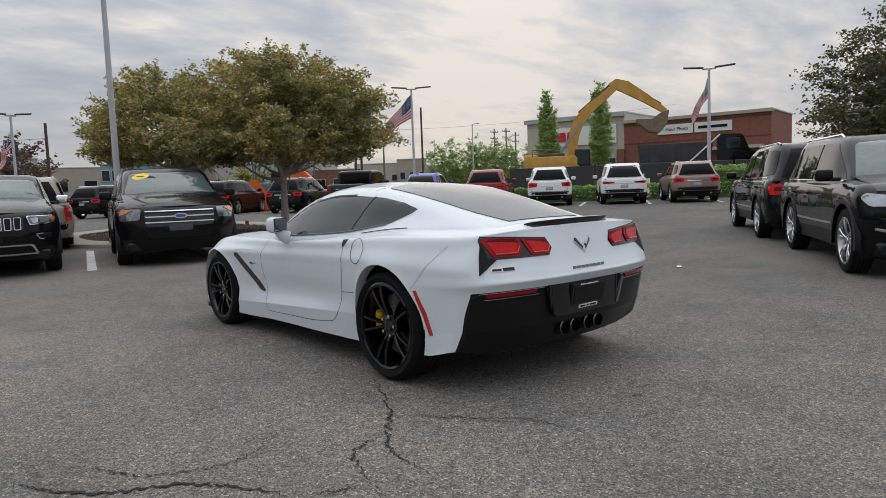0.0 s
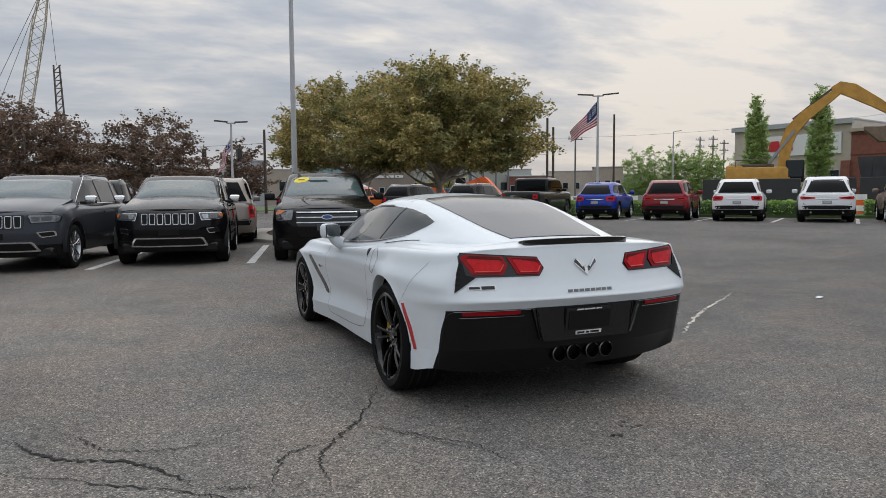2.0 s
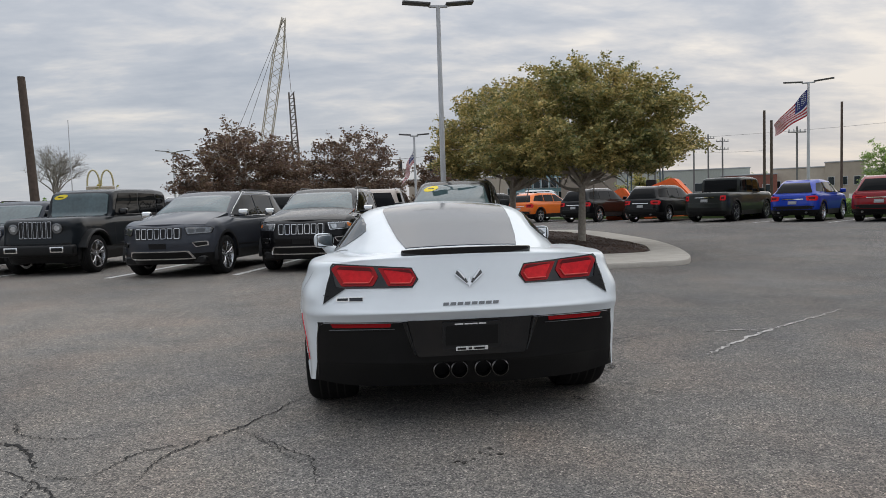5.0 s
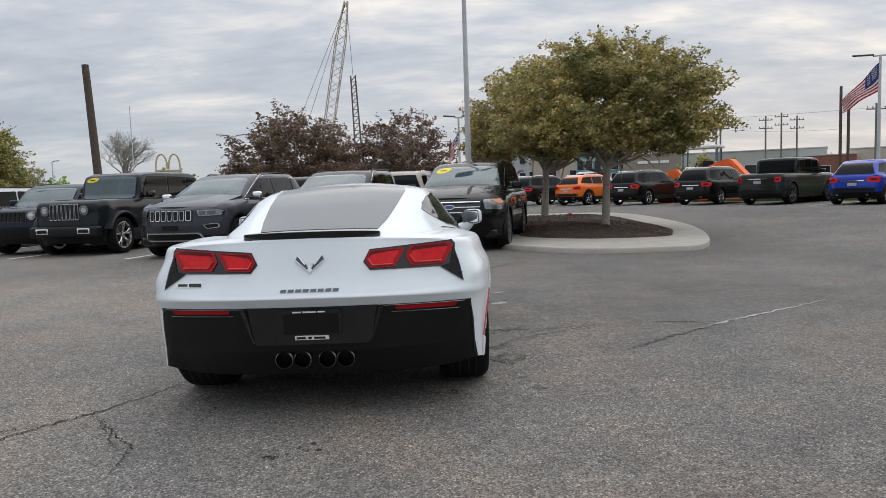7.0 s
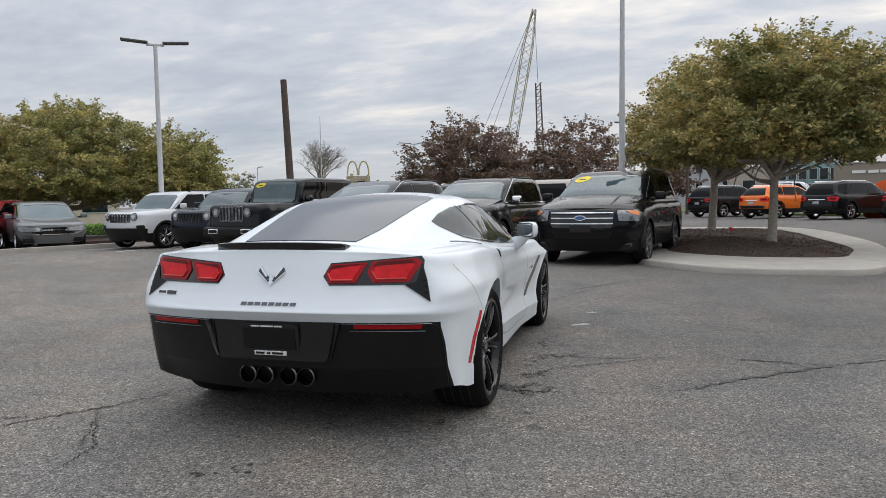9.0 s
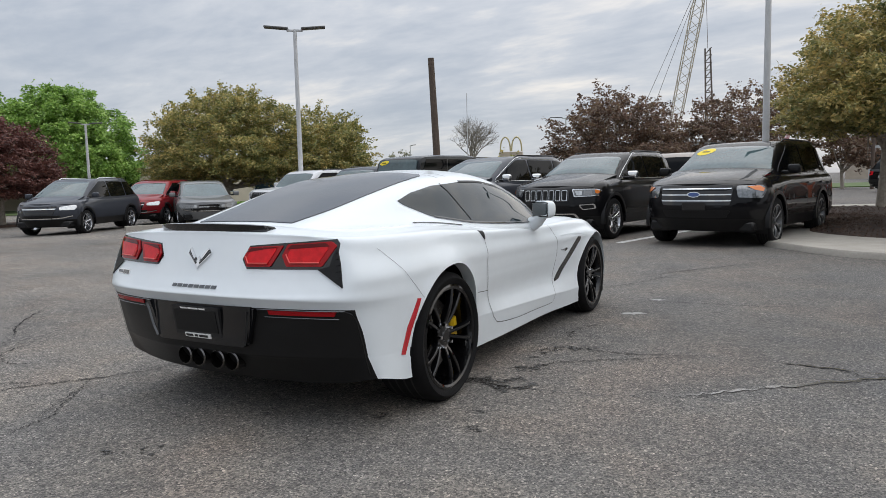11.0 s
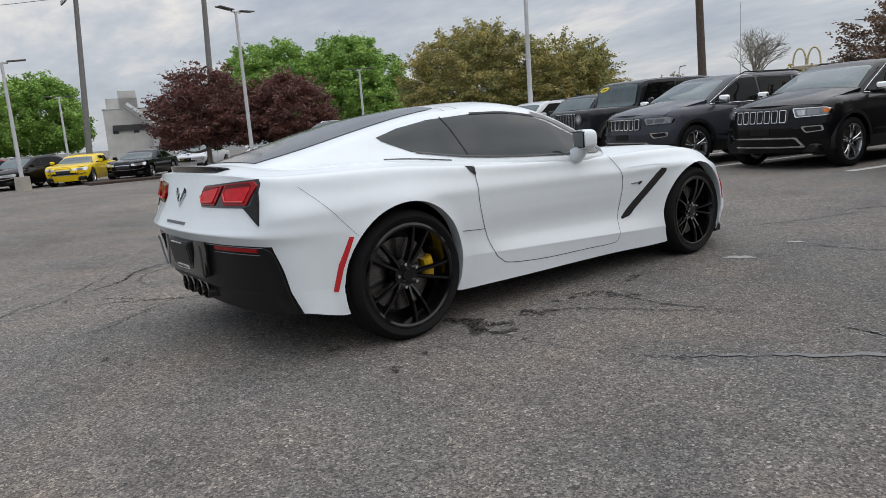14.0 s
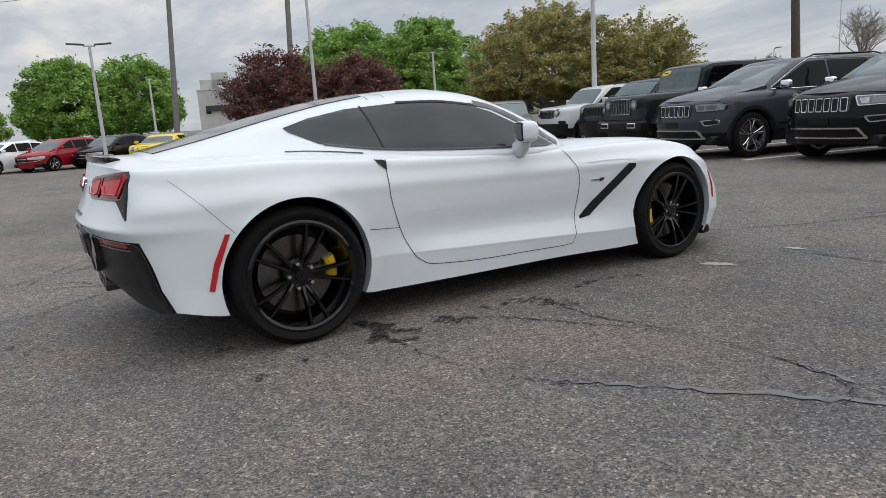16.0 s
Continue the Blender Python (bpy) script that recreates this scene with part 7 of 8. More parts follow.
for i, (x, y) in enumerate([(74, 74.4), (71.8, 69.6), (76.4, 72.1)]):
    post("power_pylon", "far lattice-like power pole", x, y, 9.6 - .3 * i, .14, .10, bpy.data.materials["grey_pole"], (0, 0), 2, "far power poles")


def wire(a, b, sag, r=.012):
    bm = bmesh.new()
    a, b = Vector(a), Vector(b)
    tube(bm, [a + (b - a) * u + Vector((0, 0, -4 * sag * u * (1 - u))) for u in np.linspace(0, 1, 13)], r, 4)
    solo("power_line", bm, BLACK_SATIN, "thin sagging overhead cable", "cable", "overhead cables")


for dz in (12.5, 11.6):
    wire((-50.4, 8.2, dz), (-46, 15.6, dz + .5), .2)
    wire((-50.4, 8.2, dz), (-75, -32, dz), .8, .02)
wire((26.9, 59.5, 7.0), (70.0, 40.0, 9.6), .8)
wire((26.9, 59.5, 6.0), (37.5, 58.4, 5.6), .2)
wire((-16, 52, 4.6), (4.95, 40.3, 4.7), .25)
for u in (.83, .93):
    t = thing("traffic_light", pose(-16 + 20.95 * u, 52 - 11.7 * u, 4.0), "dark hanging traffic light on an overhead cable", "traffic light", "traffic lights")
    bm = bmesh.new()
    box(bm, (0, 0, 0), (.28, .22, .80), .04, None, 2)
    part("housing", bm, DARK_PANEL, t)
    bm = bmesh.new()
    tube(bm, [(0, 0, .38), (0, 0, .68)], .03, 6)
    part("hanger", bm, DIRTY_STEEL, t)


# lattice crane
def crane():
    t = thing("lattice_crane", pose(-18.0, 112.8, 0), "tall pale lattice boom crane on the skyline", "crane")
    pal = mat("pale_crane_paint", (.42, .38, .30), rough=.6)
    dark = DIRTY_STEEL
    foot, top = Vector((-1.6, 0, 5)), Vector((3.6, .6, 33.4))
    ax = (top - foot).normalized()
    s, u = ax.cross(Vector((0, 1, 0))).normalized(), Vector((0, 1, 0))
    n, w = 22, 1.6
    cor = lambda i, a, b: foot + (top - foot) * (i / n) + (s * a + u * b) * w * min(1, .35 + 3 * min(i, n - i) / n) * .5
    for a, b in ((-1, -1), (1, -1), (1, 1), (-1, 1)):
        bm = bmesh.new()
        tube(bm, [cor(i, a, b) for i in range(n + 1)], .09, 5)
        part("chord", bm, pal, t)
    bm = bmesh.new()
    for i in range(n):
        for (a, b), (c, d) in (((-1, -1), (1, -1)), ((1, -1), (1, 1)), ((1, 1), (-1, 1)), ((-1, 1), (-1, -1))):
            p, q = (cor(i, a, b), cor(i + 1, c, d)) if i % 2 else (cor(i, c, d), cor(i + 1, a, b))
            tube(bm, [p, q], .05, 4, False)
    tagged(part("lacing", bm, pal, t, "zigzag lacing"), kind="stuff")
    bm = bmesh.new()
    for q in ((-6, 0, 12), (-5, 0, 10)):
        tube(bm, [top, Vector(q)], .04, 4)
    part("stay_cable", bm, dark, t)
    # hanging lead with hammer
    bm = bmesh.new()
    for a in (-.6, .6):
        tube(bm, [(5.6 + a, -6, 2), (5.0 + a * .6, -6, 20)], .13, 5)
    for i in range(16):
        z = 2.5 + i * 1.1
        x0 = 5.6 - .6 * (z - 2) / 18
        tube(bm, [(x0 - .5, -6, z), (x0 + .5, -6, z + 1.1)], .08, 4, False)
        tube(bm, [(x0 + .5, -6, z), (x0 - .5, -6, z)], .08, 4, False)
    part("hanging_lead", bm, dark, t, "dark hanging lattice lead")
    bm = bmesh.new()
    tube(bm, [top, (5.0, -6, 20)], .05, 4)
    part("hoist_cable", bm, dark, t)
    bm = bmesh.new()
    box(bm, (-3, 0, 2.4), (6, 3, 5), .2)
    part("machine_house", bm, pal, t)


crane()


# twin yellow arches on a sign board
def arches():
    t = thing("roadside_sign", pose(-27.6, 66.2, 0, 0, 0, 18), "yellow double-arch sign on a dark post", "sign")
    yellow = mat("arch_yellow", (.46, .40, .22), rough=.5)
    for s in (-1, 1):
        bm = bmesh.new()
        tube(bm, [(s * .62 + .55 * math.cos(a), 0, 4.3 + 1.55 * math.sin(a) ** .8) for a in np.linspace(.0, math.pi, 15)], .085, 8)
        part("arch", bm, yellow, t, "yellow arch shape")
    bm = bmesh.new()
    box(bm, (0, 0, 3.9), (2.6, .3, .7), .05)
    part("sign_board", bm, TAN, t)
    bm = bmesh.new()
    tube(bm, [(0, 0, -.1), (0, 0, 3.6)], .15, 8)
    part("post", bm, POLE_HEAD, t)


arches()


# shops and sheds
def building(name, label, x, y, turn, w, d, h, material, windows=(), roof=GREY_WALL, parapet=.35, group="", z=0.0):
    """A plain block; its front, w wide, looks along -y. windows: (x, z, width, height) on the front."""
    t = thing(name, pose(x, y, lift(x, y) + z, 0, 0, turn), label, "building", group)
    bm = bmesh.new()
    box(bm, (0, d / 2, h / 2 - .15), (w, d, h + .3), .03)
    part("wall", bm, material, t)
    bm = bmesh.new()
    box(bm, (0, d / 2, h + .06), (w + .16, d + .16, .16), .03)
    part("roof", bm, roof, t)
    for a, b, c, e in windows:
        bm = bmesh.new()
        box(bm, (a, -.02, b), (c, .10, e), .015)
        fr = part("window", bm, POLE_PAINT, t)
        bm = bmesh.new()
        box(bm, (a, -.06, b), (c - .14, .06, e - .14), .006)
        part("pane", bm, GLASS, fr)
    return t


SHOP_TURN = math.degrees(math.atan2(-.975, .22))
SH = Vector((.22, -.975))


def shop_at(s):
    p = Vector((55.35, 49.9)) + SH * s
    return p.x, p.y


sx, sy = shop_at(5.8)
tan_shop = building("shop", "tan and brick shop front with red lettering shapes", sx, sy, SHOP_TURN, 11.6, 9, 7.9, STUCCO, [(-3.0, 2.0, 2.6, 2.4), (3.4, 1.8, 3.0, 3.0)], z=0)
sx, sy = shop_at(18.7)
brick_shop = building("shop_wing", "long red brick shop wing with pale sign boards", sx, sy, SHOP_TURN, 14.2, 9, 6.9, BRICK_M, z=0)


def on_front(parent, name, a, b, c, e, material, out=.05, thick=.1, label=""):
    bm = bmesh.new()
    box(bm, (a, -out, b), (c, thick, e), .01)
    return part(name, bm, material, parent, label)


for q in (-5.45, 5.45):
    on_front(tan_shop, "pilaster", q, 2.0, .8, 4.2, BRICK_M, .12, .3)
on_front(tan_shop, "cornice", 0, 7.75, 12.0, .45, GREY_WALL, .15, .4)
on_front(tan_shop, "plinth", 0, .5, 11.5, 1.0, BRICK_M, .10, .25)
board = on_front(tan_shop, "sign_board", .7, 5.8, 8.6, 2.0, SIGN_WHITE, .10, .15, "pale sign board")
RED_SIGN = mat("red_sign_shape", (.55, .02, .03), rough=.4)
for i, (a, w_) in enumerate([(-2.6, 1.2), (-1.35, 1.2), (-.1, 1.2)]):
    bm = bmesh.new()
    prism(bm, rounded([(-w_ / 2, -.5), (w_ / 2, -.5), (w_ / 2 - .12, .5), (-w_ / 2 + .12, .5)], .15), .08, 0, pose(a, -.2, 5.8, 90, 0, 0))
    part("red_shape", bm, RED_SIGN, board)
for a, w_ in ((-1.75, 3.5), (1.9, 3.5)):
    sb = on_front(brick_shop, "sign_board", a, 5.75, w_, .95, SIGN_WHITE, .08, .12, "pale sign board with dark lettering")
    if a < 0:
        cu = bpy.data.curves.new("sign_text", "FONT")
        cu.body, cu.size, cu.extrude, cu.align_x, cu.align_y = "1 Hour Photo", .46, .01, "CENTER", "CENTER"
        cu.materials.append(BLACK_SATIN)
        tx = new("sign_text", cu)
        tx.parent = sb
        tx.matrix_local = pose(a, -.16, 5.75, 90, 0, 0)
    else:
        for q, l_ in ((-.95, .9), (.55, 1.6)):
            on_front(sb, "writing_bar", a + q, 5.75, l_, .26, BLACK_SATIN, .16, .05)
on_front(brick_shop, "cornice", 0, 6.85, 14.5, .3, TAN, .12, .35)
on_front(brick_shop, "canopy", 2.0, 3.6, 9.0, .3, STUCCO, .5, 1.0)
# brick courses of the wing, a few proud bands
for b in (1.5, 4.6, 6.45):
    on_front(brick_shop, "brick_band", 0, b, 14.22, .09, mat("dark_brick_band", (.16, .06, .045), rough=.85, vary=.2), .015, .05)

BW = "low buildings on the skyline"
def win_row(w, z, n, ww, wh):
    return [((i + .5) * w / n - w / 2, z, ww, wh) for i in range(n)]


building("low_building", "long low tan building on the skyline", 22, 105, -10, 34, 12, 5.4, TAN, win_row(34, 2.8, 9, 1.8, 1.6), group=BW)
building("low_building", "red-roofed low shop on the skyline", 47, 78, -30, 6.5, 10, 3.7, BRICK_M, win_row(6.5, 1.8, 3, 1.2, 1.4), group=BW)
building("low_building", "grey warehouse on the skyline", 50, 120, -25, 30, 14, 6.0, GREY_WALL, win_row(30, 3, 7, 2, 1.4), group=BW)
building("low_building", "pale grey industrial building behind the trees", 9.8, 88, -4, 5.5, 10, 5.8, GREY_WALL, win_row(5.5, 4.6, 3, .9, .9) + win_row(5.5, 2.4, 3, .9, 1.4), group=BW)
bank = building("office_building", "brown brick office building with small square windows", 25.4, 75.8, -18, 6.6, 8, 4.4, mat("brown_cladding", (.27, .225, .185), rough=.7, vary=.1), win_row(6.0, 1.6, 4, .7, 1.2), group=BW)
for q, l_ in ((-1.0, 1.2), (.3, .9), (1.4, 1.0)):
    on_front(bank, "writing_bar", q, 3.5, l_, .3, SIGN_WHITE, .06, .06)
building("low_building", "long grey-green low building beyond the site", 38, 84, -24, 22, 10, 4.7, mat("grey_green_cladding", (.42, .44, .40), rough=.7, vary=.1), win_row(22, 2.4, 9, 1.5, 1.2), group=BW)
building("office_building", "blue glass office front", 20.4, 79.5, -15, 6.2, 9, 4.7, mat("blue_green_glass", (.16, .30, .33), rough=.08, spec=.8), win_row(6.2, 3.5, 6, .9, 1.3) + win_row(6.2, 1.7, 6, .9, 1.5), group=BW)
building("low_building", "pale grey low building beyond the road", -12, 70, 4, 18, 9, 4.3, GREY_WALL, win_row(18, 2.2, 5, 1.8, 1.4), group=BW)
building("low_building", "beige low building with flat roof", -46, 34, 50, 22, 10, 3.6, STUCCO, win_row(22, 1.9, 6, 2.0, 1.6), group=BW)
sil = building("grain_works", "stepped white industrial works on the skyline", -102, 24.5, 76, 8, 8, 7.0, mat("weathered_pale_cladding", (.46, .46, .44), rough=.75, vary=.15, scale=1.0), win_row(8, 4, 3, .9, .9), group=BW)
for a, w_, h_ in ((-1.4, 4.2, 8.6), (-.6, 2.4, 9.6)):
    on_front(sil, "upper_block", a, h_ / 2, w_, h_, bpy.data.materials["weathered_pale_cladding"], -3.5, 5)
on_front(sil, "side_shed", 9, 1.6, 14, 3.2, GREY_WALL, -3, 8)
on_front(sil, "dark_band", 3, 4.4, 12, .8, DARK_PANEL, .2, .4)
bm = bmesh.new()
tube(bm, [(5.5, -1, 2.0), (-1, -1, 7.5)], .5, 6)
part("conveyor", bm, GREY_WALL, sil)

# dark site fence behind the far row
def site_fence():
    t = thing("site_fence", pose(0, 0, 0), "long dark sheeted site fence behind the cars", "fence")
    for i in range(10):
        a, b = Vector(row_pt(.9 + i * .95, 13.5)), Vector(row_pt(1.80 + i * .95, 13.5))
        d = b - a
        bm = bmesh.new()
        box(bm, (0, 0, .95), (d.length, .12, 1.9), .02, pose((a.x + b.x) / 2, (a.y + b.y) / 2, .15, 0, 0, math.degrees(math.atan2(d.y, d.x))))
        part("panel", bm, DARK_PANEL, t)


site_fence()
# steel guard rail farther along
gr_ = thing("guard_rail", pose(0, 0, 0), "galvanised guard rail along the road", "rail")
P_ = [row_pt(k_, 12.5 + 1.2 * abs(k_)) for k_ in (-8, -6.5, -5, -3.5, -2)]
for z_ in (.75, 1.0):
    bm = bmesh.new()
    tube(bm, [(x, y, z_ + .1) for x, y in P_], .07, 6)
    part("rail", bm, POLE_PAINT, gr_)
for x, y in P_:
    bm = bmesh.new()
    box(bm, (x, y, .6), (.12, .12, 1.2), .01)
    part("post", bm, DIRTY_STEEL, gr_)


# yellow excavator: built across the view, u along the fence line
def excavator():
    t = thing("excavator", pose(44.5, 32.4, lift(44.5, 32.4) - .02, 0, 0, -52) @ Matrix.Scale(1.14, 4), "yellow tracked excavator with its arm raised", "excavator")
    bm = bmesh.new()
    for s in (-1, 1):
        box(bm, (-2.0, s * 1.2, .5), (4.2, .6, .9), .3, None, 3)
    part("tracks", bm, DIRTY_STEEL, t, "dirty steel tracks")
    bm = bmesh.new()
    box(bm, (-2.9, 0, 2.10), (4.0, 2.6, 1.3), .15, None, 2)
    part("upper_body", bm, EXC_YELLOW, t, "yellow engine body")
    bm = bmesh.new()
    box(bm, (-4.4, 0, 2.45), (1.1, 2.5, .9), .2, None, 2)
    part("counterweight", bm, EXC_YELLOW, t)
    bm = bmesh.new()
    box(bm, (-3.1, 0, 2.86), (2.2, 2.0, .24), .06, None, 2)
    part("engine_cover", bm, DIRTY_STEEL, t, "dark engine cover")
    bm = bmesh.new()
    tube(bm, [(-4.3, -1.2, 2.7), (-4.3, -1.2, 3.25), (-2.3, -1.2, 3.25), (-2.3, -1.2, 2.7)], .035, 6)
    part("hand_rail", bm, DIRTY_STEEL, t)
    bm = bmesh.new()
    box(bm, (-.65, -.75, 2.45), (1.1, 1.0, 1.5), .12, None, 2)
    cb = part("cab", bm, BLACK_SATIN, t, "dark glazed cab")
    bm = bmesh.new()
    box(bm, (-.65, -1.27, 2.6), (.95, .05, 1.1), .02)
    part("cab_window", bm, GLASS, cb)

    def beam(pts, ws, th, nm, material=EXC_YELLOW):
        bm = bmesh.new()
        c = [Vector((p[0], 0, p[1])) for p in pts]
        rings = []
        for i, p in enumerate(c):
            d = (c[min(i + 1, len(c) - 1)] - c[max(i - 1, 0)]).normalized()
            up = Vector((-d.z, 0, d.x)) * ws[i] / 2
            rings.append([bm.verts.new(p + up + Vector((0, s, 0))) for s in (-th / 2, th / 2)] + [bm.verts.new(p - up + Vector((0, s, 0))) for s in (th / 2, -th / 2)])
        for a, b in zip(rings, rings[1:]):
            for i in range(4):
                bm.faces.new((a[i], a[(i + 1) % 4], b[(i + 1) % 4], b[i]))
        bm.faces.new(rings[0])
        bm.faces.new(rings[-1][::-1])
        part(nm, bm, material, t)

    beam([(-1.45, 2.0), (-1.38, 3.2), (-1.25, 4.3), (-.95, 5.2), (-.15, 6.15), (.80, 6.88), (1.80, 7.70)], [.52, .62, .74, .80, .70, .58, .46], .6, "boom")
    beam([(1.35, 7.72), (1.80, 7.86), (2.5, 7.62), (3.9, 6.72), (5.3, 5.70)], [.34, .74, .86, .62, .34], .5, "dipper_arm")
    beam([(-2.3, 3.0), (-.75, 5.2)], [.16, .16], .7, "boom_ram", STEEL)
    beam([(-.9, 5.95), (1.40, 7.85)], [.13, .13], .2, "bucket_ram", DIRTY_STEEL)
    beam([(2.2, 8.05), (5.0, 6.25)], [.14, .14], .2, "dipper_ram", DIRTY_STEEL)
    bm = bmesh.new()
    prism(bm, [(5.5, 5.75), (5.35, 4.75), (4.9, 4.20), (4.1, 4.25), (3.3, 5.0), (3.25, 5.20), (4.3, 5.15), (4.9, 5.55)], 1.3, 0, pose(0, .65, 0, 90, 0, 0))
    part("bucket", bm, mat("dusty_brown_steel", (.20, .145, .10), rough=.7, vary=.4, scale=3), t, "dusty brown steel bucket")


excavator()


def dump_truck():
    t = thing("dump_truck", pose(36.4, 17.4, .3, 0, 0, -60), "black dump truck with a long tipping bed", "truck")
    bm = bmesh.new()
    prism(bm, [(-3.7, 1.2), (.1, 1.2), (.4, 2.9), (-4.0, 2.9)], 2.3, .05, pose(0, 1.15, 0, 90, 0, 0))
    part("bed", bm, mat("worn_black_steel", (.055, .055, .058), rough=.45, metal=.4, vary=.4, scale=1.5), t, "black tipping bed")
    bm = bmesh.new()
    tube(bm, [(-1.0, -1.3, 1.7), (.75, -1.3, 3.3)], .05, 6)
    part("strut", bm, SIGN_WHITE, t, "white diagonal strut")
    for q in (-3.3, -2.5, -1.7, -.9, -.1):
        bm = bmesh.new()
        box(bm, (q, -1.18, 2.05), (.07, .06, 1.6), .015)
        part("bed_rib", bm, DARK_PANEL, t)
    bm = bmesh.new()
    prism(bm, rounded([(.6, .8), (3.7, .8), (3.7, 2.0), (2.4, 2.3), (2.0, 3.3), (.6, 3.35)], .2), 2.2, .08, pose(0, 1.1, 0, 90, 0, 0))
    cb = part("cab", bm, CAR_BLACK, t, "black cab")
    bm = bmesh.new()
    box(bm, (1.45, -1.12, 2.75), (.8, .06, .65), .02)
    part("cab_window", bm, GLASS, cb)
    for q in (-3.0, -1.8, 3.0):
        for s in (-1, 1):
            bm = bmesh.new()
            lathe(bm, [(.0, .0), (.30, .02), (.34, -.05), (.50, -.04), (.52, .02), (.52, .28), (.0, .28)], 26)
            bmesh.ops.transform(bm, matrix=pose(q, s * .95, .52, 0, 0, 90), verts=bm.verts)
            part("wheel", bm, RUBBER, t)


dump_truck()


# orange machine hoods and sheets near the far row
def orange_heap(x, y, turn, w, h):
    bm = bmesh.new()
    prism(bm, rounded([(-w / 2, 0), (w / 2, 0), (w / 2, h * .45), (w * .1, h), (-w * .35, h * .8)], .25), 1.3, .08, pose(0, .65, 0, 90, 0, 0))
    solo("orange_hopper", bm, ORANGE, "tilted bright orange steel hopper", "hopper", "orange site equipment", m=pose(x, y, lift(x, y), 0, 0, turn))


orange_heap(15.0, 29.2, -35, 2.6, 2.15)
orange_heap(12.6, 29.9, -25, 1.6, 1.75)
orange_heap(17.2, 33.0, -35, 1.6, 1.3)
for x, y in ((12.0, 37.0), (18.8, 31.8), (21.5, 30.2), (27.4, 15.7), (28.0, 14.9), (22.9, 25.9)):
    t = thing("traffic_barrel", pose(x, y, lift(x, y)), "orange and white striped traffic barrel", "barrel", "orange traffic barrels")
    for k_ in range(4):
        bm = bmesh.new()
        bmesh.ops.create_cone(bm, cap_ends=True, segments=18, radius1=.30 - .02 * k_, radius2=.285 - .02 * k_, depth=.25, matrix=Matrix.Translation((0, 0, .125 + .25 * k_)))
        part("band", bm, ORANGE if k_ % 2 == 0 else SIGN_WHITE, t)

# kerb and verge on the left-hand side, far grass strips
def strip(name, pts, w, z, material, label, category):
    c = crom([(x, y, 0) for x, y in pts], 6)
    bm = bmesh.new()
    rows_ = []
    for i, p in enumerate(c):
        d = c[min(i + 1, len(c) - 1)] - c[max(i - 1, 0)]
        s = np.array((-d[1], d[0])) / np.hypot(d[0], d[1]) * w / 2
        g0, g1 = lift(p[0] + s[0], p[1] + s[1]), lift(p[0] - s[0], p[1] - s[1])
        rows_.append([bm.verts.new((p[0] + s[0], p[1] + s[1], g0 - .05)), bm.verts.new((p[0] + s[0], p[1] + s[1], g0 + z)), bm.verts.new((p[0] - s[0], p[1] - s[1], g1 + z)), bm.verts.new((p[0] - s[0], p[1] - s[1], g1 - .05))])
    for a, b in zip(rows_, rows_[1:]):
        for i in range(3):
            bm.faces.new((a[i], a[i + 1], b[i + 1], b[i]))
    bm.faces.new(rows_[0])
    bm.faces.new(rows_[-1][::-1])
    solo(name, bm, material, label, category, kind="structure", smooth=0)


strip("kerb_left", [(-13.4, 12.4), (-14.8, 10.2), (-15.6, 8.9)], .35, .13, CONCRETE, "pale concrete kerb by the drive", "kerb")
strip("verge_left", [(-15.6, 15.4), (-18.5, 18.2), (-22.5, 20.5)], 5.5, .10, MULCH, "mulched planting strip under the trees", "verge")
strip("verge_edge", [(-30, 3), (-29.5, 9), (-28, 16)], 4.5, .10, MULCH, "dark mulched strip under the maroon trees", "verge")
strip("verge_far", [(60, 20), (48, 38), (34, 56), (15, 60), (-10, 48), (-30, 40), (-55, 20), (-58, -10)], 16, .06, GRASS, "grass verge along the far road", "verge")
strip("verge_row", [row_pt(-6, 7.4), row_pt(0, 7.4), row_pt(6.5, 7.4)], 4.6, .12, GRASS, "planted verge ahead of the far row", "verge")


# canopied road machine parked behind the far row
def road_machine(x, y, turn):
    t = thing("road_machine", pose(x, y, lift(x, y), 0, 0, turn), "blue-grey road machine under a pale canopy", "machine")
    blue = mat("blue_grey_machine_paint", (.10, .14, .17), rough=.5, vary=.25)
    bm = bmesh.new()
    box(bm, (0, 0, 2.95), (2.2, 1.7, .16), .06, None, 2)
    box(bm, (-.2, 0, 3.05), (1.4, 1.2, .12), .05, None, 2)
    part("canopy", bm, SIGN_WHITE, t, "pale canopy roof")
    for a in (-.95, .95):
        for b in (-.7, .7):
            bm = bmesh.new()
            tube(bm, [(a, b, 1.2), (a * .96, b, 3.05)], .045, 6)
            part("post", bm, blue, t)
    bm = bmesh.new()
    box(bm, (-.1, 0, 1.15), (3.0, 1.6, .8), .15, None, 2)
    part("body", bm, blue, t)
    bm = bmesh.new()
    box(bm, (.35, 0, 1.85), (.6, .6, .7), .10, None, 2)
    part("seat", bm, BLACK_SATIN, t)
    bm = bmesh.new()
    tube(bm, [(-.5, 0, 1.5), (-.3, 0, 2.1)], .03, 6)
    part("steering_column", bm, BLACK_SATIN, t)
    for a in (-1.1, 1.1):
        for s in (-1, 1):
            bm = bmesh.new()
            lathe(bm, [(.0, .0), (.28, .02), (.32, -.04), (.50, -.03), (.52, .04), (.52, .30), (.0, .30)], 24)
            bmesh.ops.transform(bm, matrix=pose(a, s * .85, .52, 0, 0, 90), verts=bm.verts)
            part("wheel", bm, RUBBER, t)


road_machine(15.6, 34.0, -30)


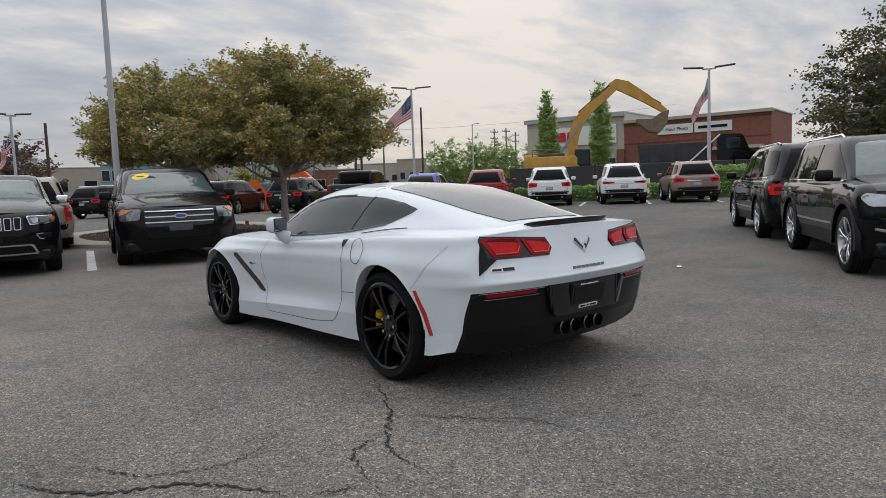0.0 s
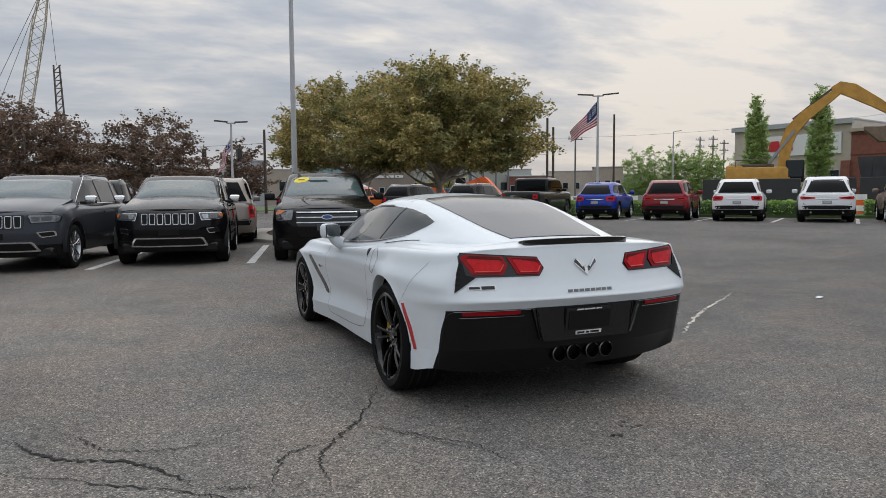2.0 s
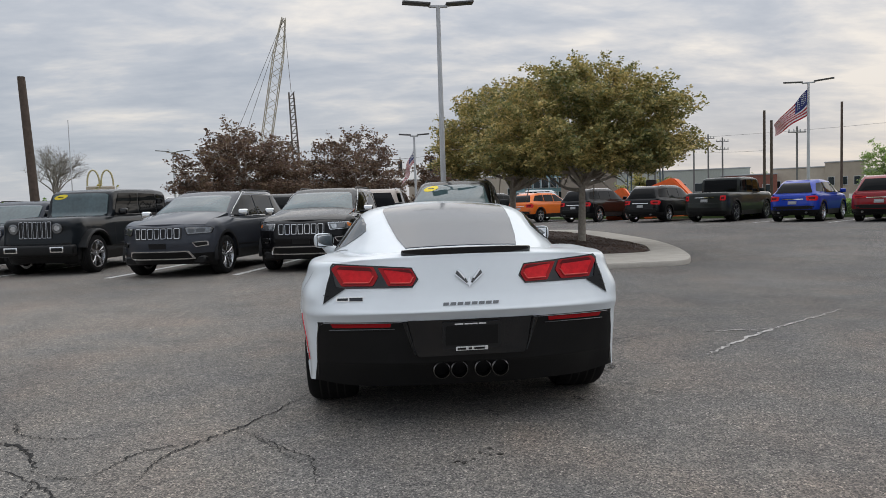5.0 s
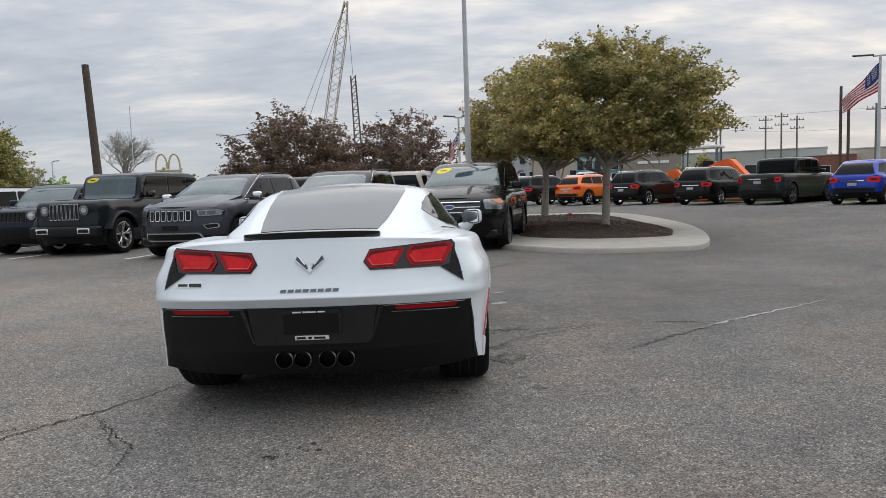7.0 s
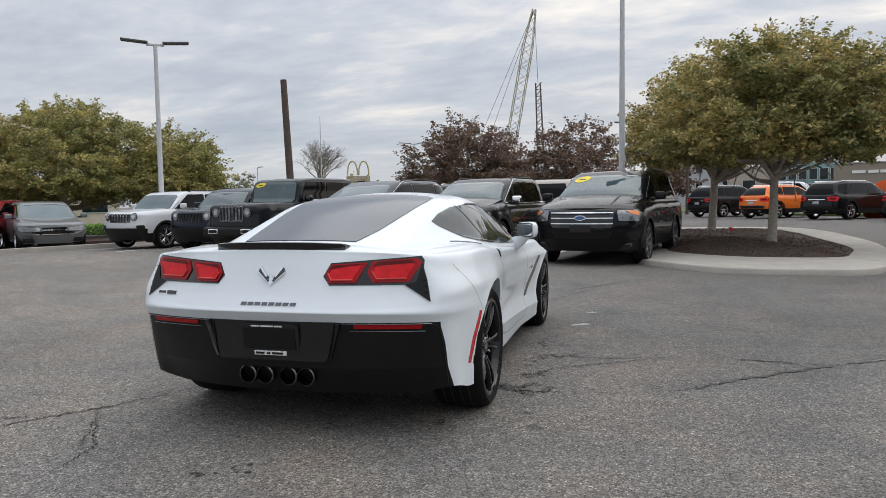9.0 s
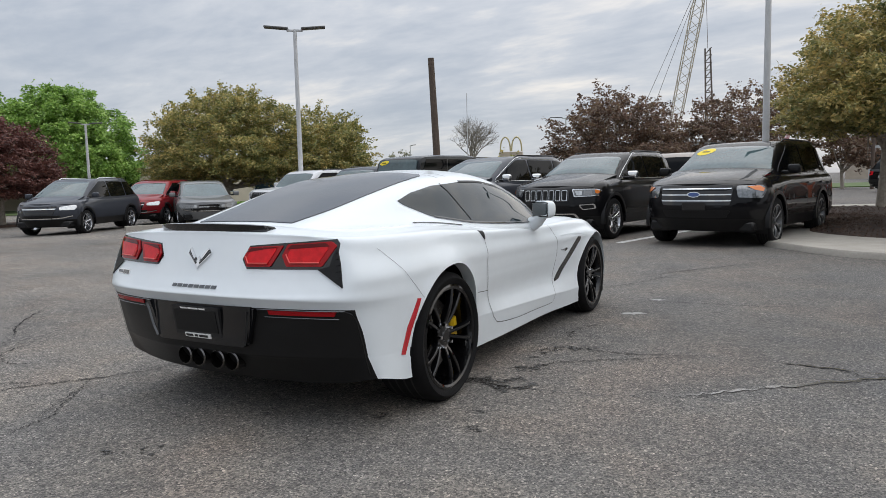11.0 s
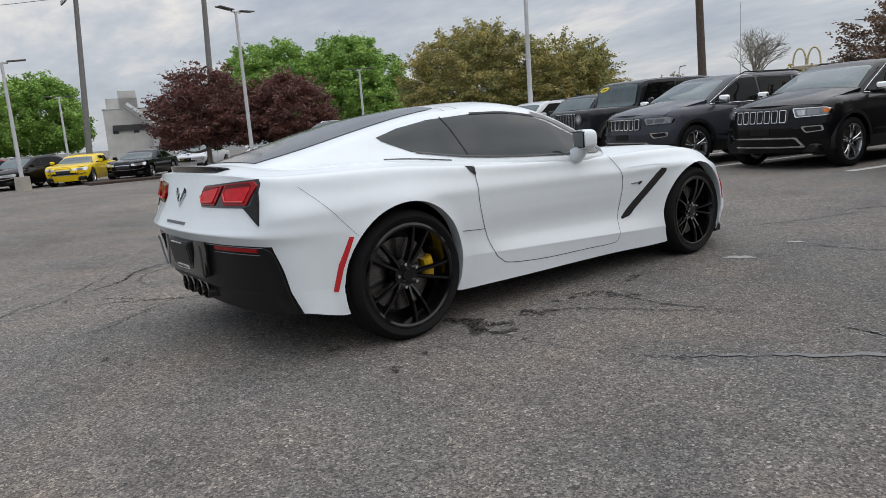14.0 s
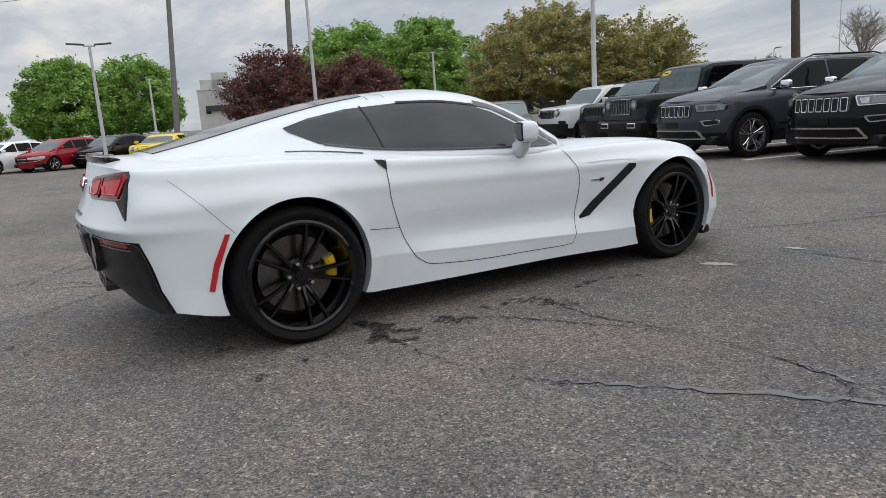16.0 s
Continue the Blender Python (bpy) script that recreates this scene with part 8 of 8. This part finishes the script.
# small red utility flag in the mulch, a scrap of paper, barrels behind the far row
t = thing("marker_flag", pose(3.71, 11.11, lift(3.71, 11.11) + .17, 0, 0, 20), "small red utility marker flag in the mulch", "flag")
bm = bmesh.new()
tube(bm, [(0, 0, -.1), (.005, 0, .18), (.02, 0, .34)], .003, 5)
part("wire", bm, STEEL, t)
bm = grid_bm(np.array([[(.02 + .10 * u, .012 * math.sin(5 * u), .34 - .075 * v - .02 * u) for u in np.linspace(0, 1, 6)] for v in np.linspace(0, 1, 4)]))
part("flag", bm, mat("red_marker_plastic", (.75, .03, .05), rough=.5), t, "", 60)
rng_ = random.Random(12)
bm = grid_bm(np.array([[(.10 * u, .06 * v, .010 + .014 * rng_.random()) for u in np.linspace(-.5, .5, 6)] for v in np.linspace(-.5, .5, 5)]))
solo("paper_scrap", bm, SIGN_WHITE, "crumpled scrap of white paper on the asphalt", "litter", m=pose(4.89, .14, 0, 0, 0, 25), smooth=20)

# low town fronts behind the site
building("low_building", "beige low shop with small windows", 53.6, 77.8, -34, 6.5, 8, 4.4, STUCCO, win_row(6.5, 2.4, 4, .8, 1.0), group=BW)
building("low_building", "brown low shop with a flat roof", 57.5, 74.6, -36, 4.2, 8, 4.9, TAN, win_row(4.2, 2.6, 3, .8, 1.1), group=BW)
building("low_building", "long pale grey store on the skyline", 47.5, 99.0, -26, 20, 8, 5.2, GREY_WALL, win_row(20, 2.6, 7, 1.3, 1.2), group=BW)
building("low_building", "dull green shed on the skyline", 64.5, 82.0, -38, 9, 8, 4.0, bpy.data.materials["grey_green_cladding"], win_row(9, 2.2, 4, 1.0, 1.0), group=BW)
for i, (x, y, h) in enumerate([(60.5, 96.7, 5.0), (69.0, 97.7, 5.4), (70.5, 87.0, 4.6), (76.0, 88.5, 5.2), (83.0, 84.0, 5.0), (54.0, 104.0, 5.6)]):
    tree("low hazy green tree on the skyline", x, y, 1.0, (4.2, 3.4, .4, h), 90, 50, .17, LEAF_OLIVE if i % 2 else LEAF_FRESH, 131 + i, .09, 5, .9, .0, .4, "low trees on the skyline", spray_share=.3)
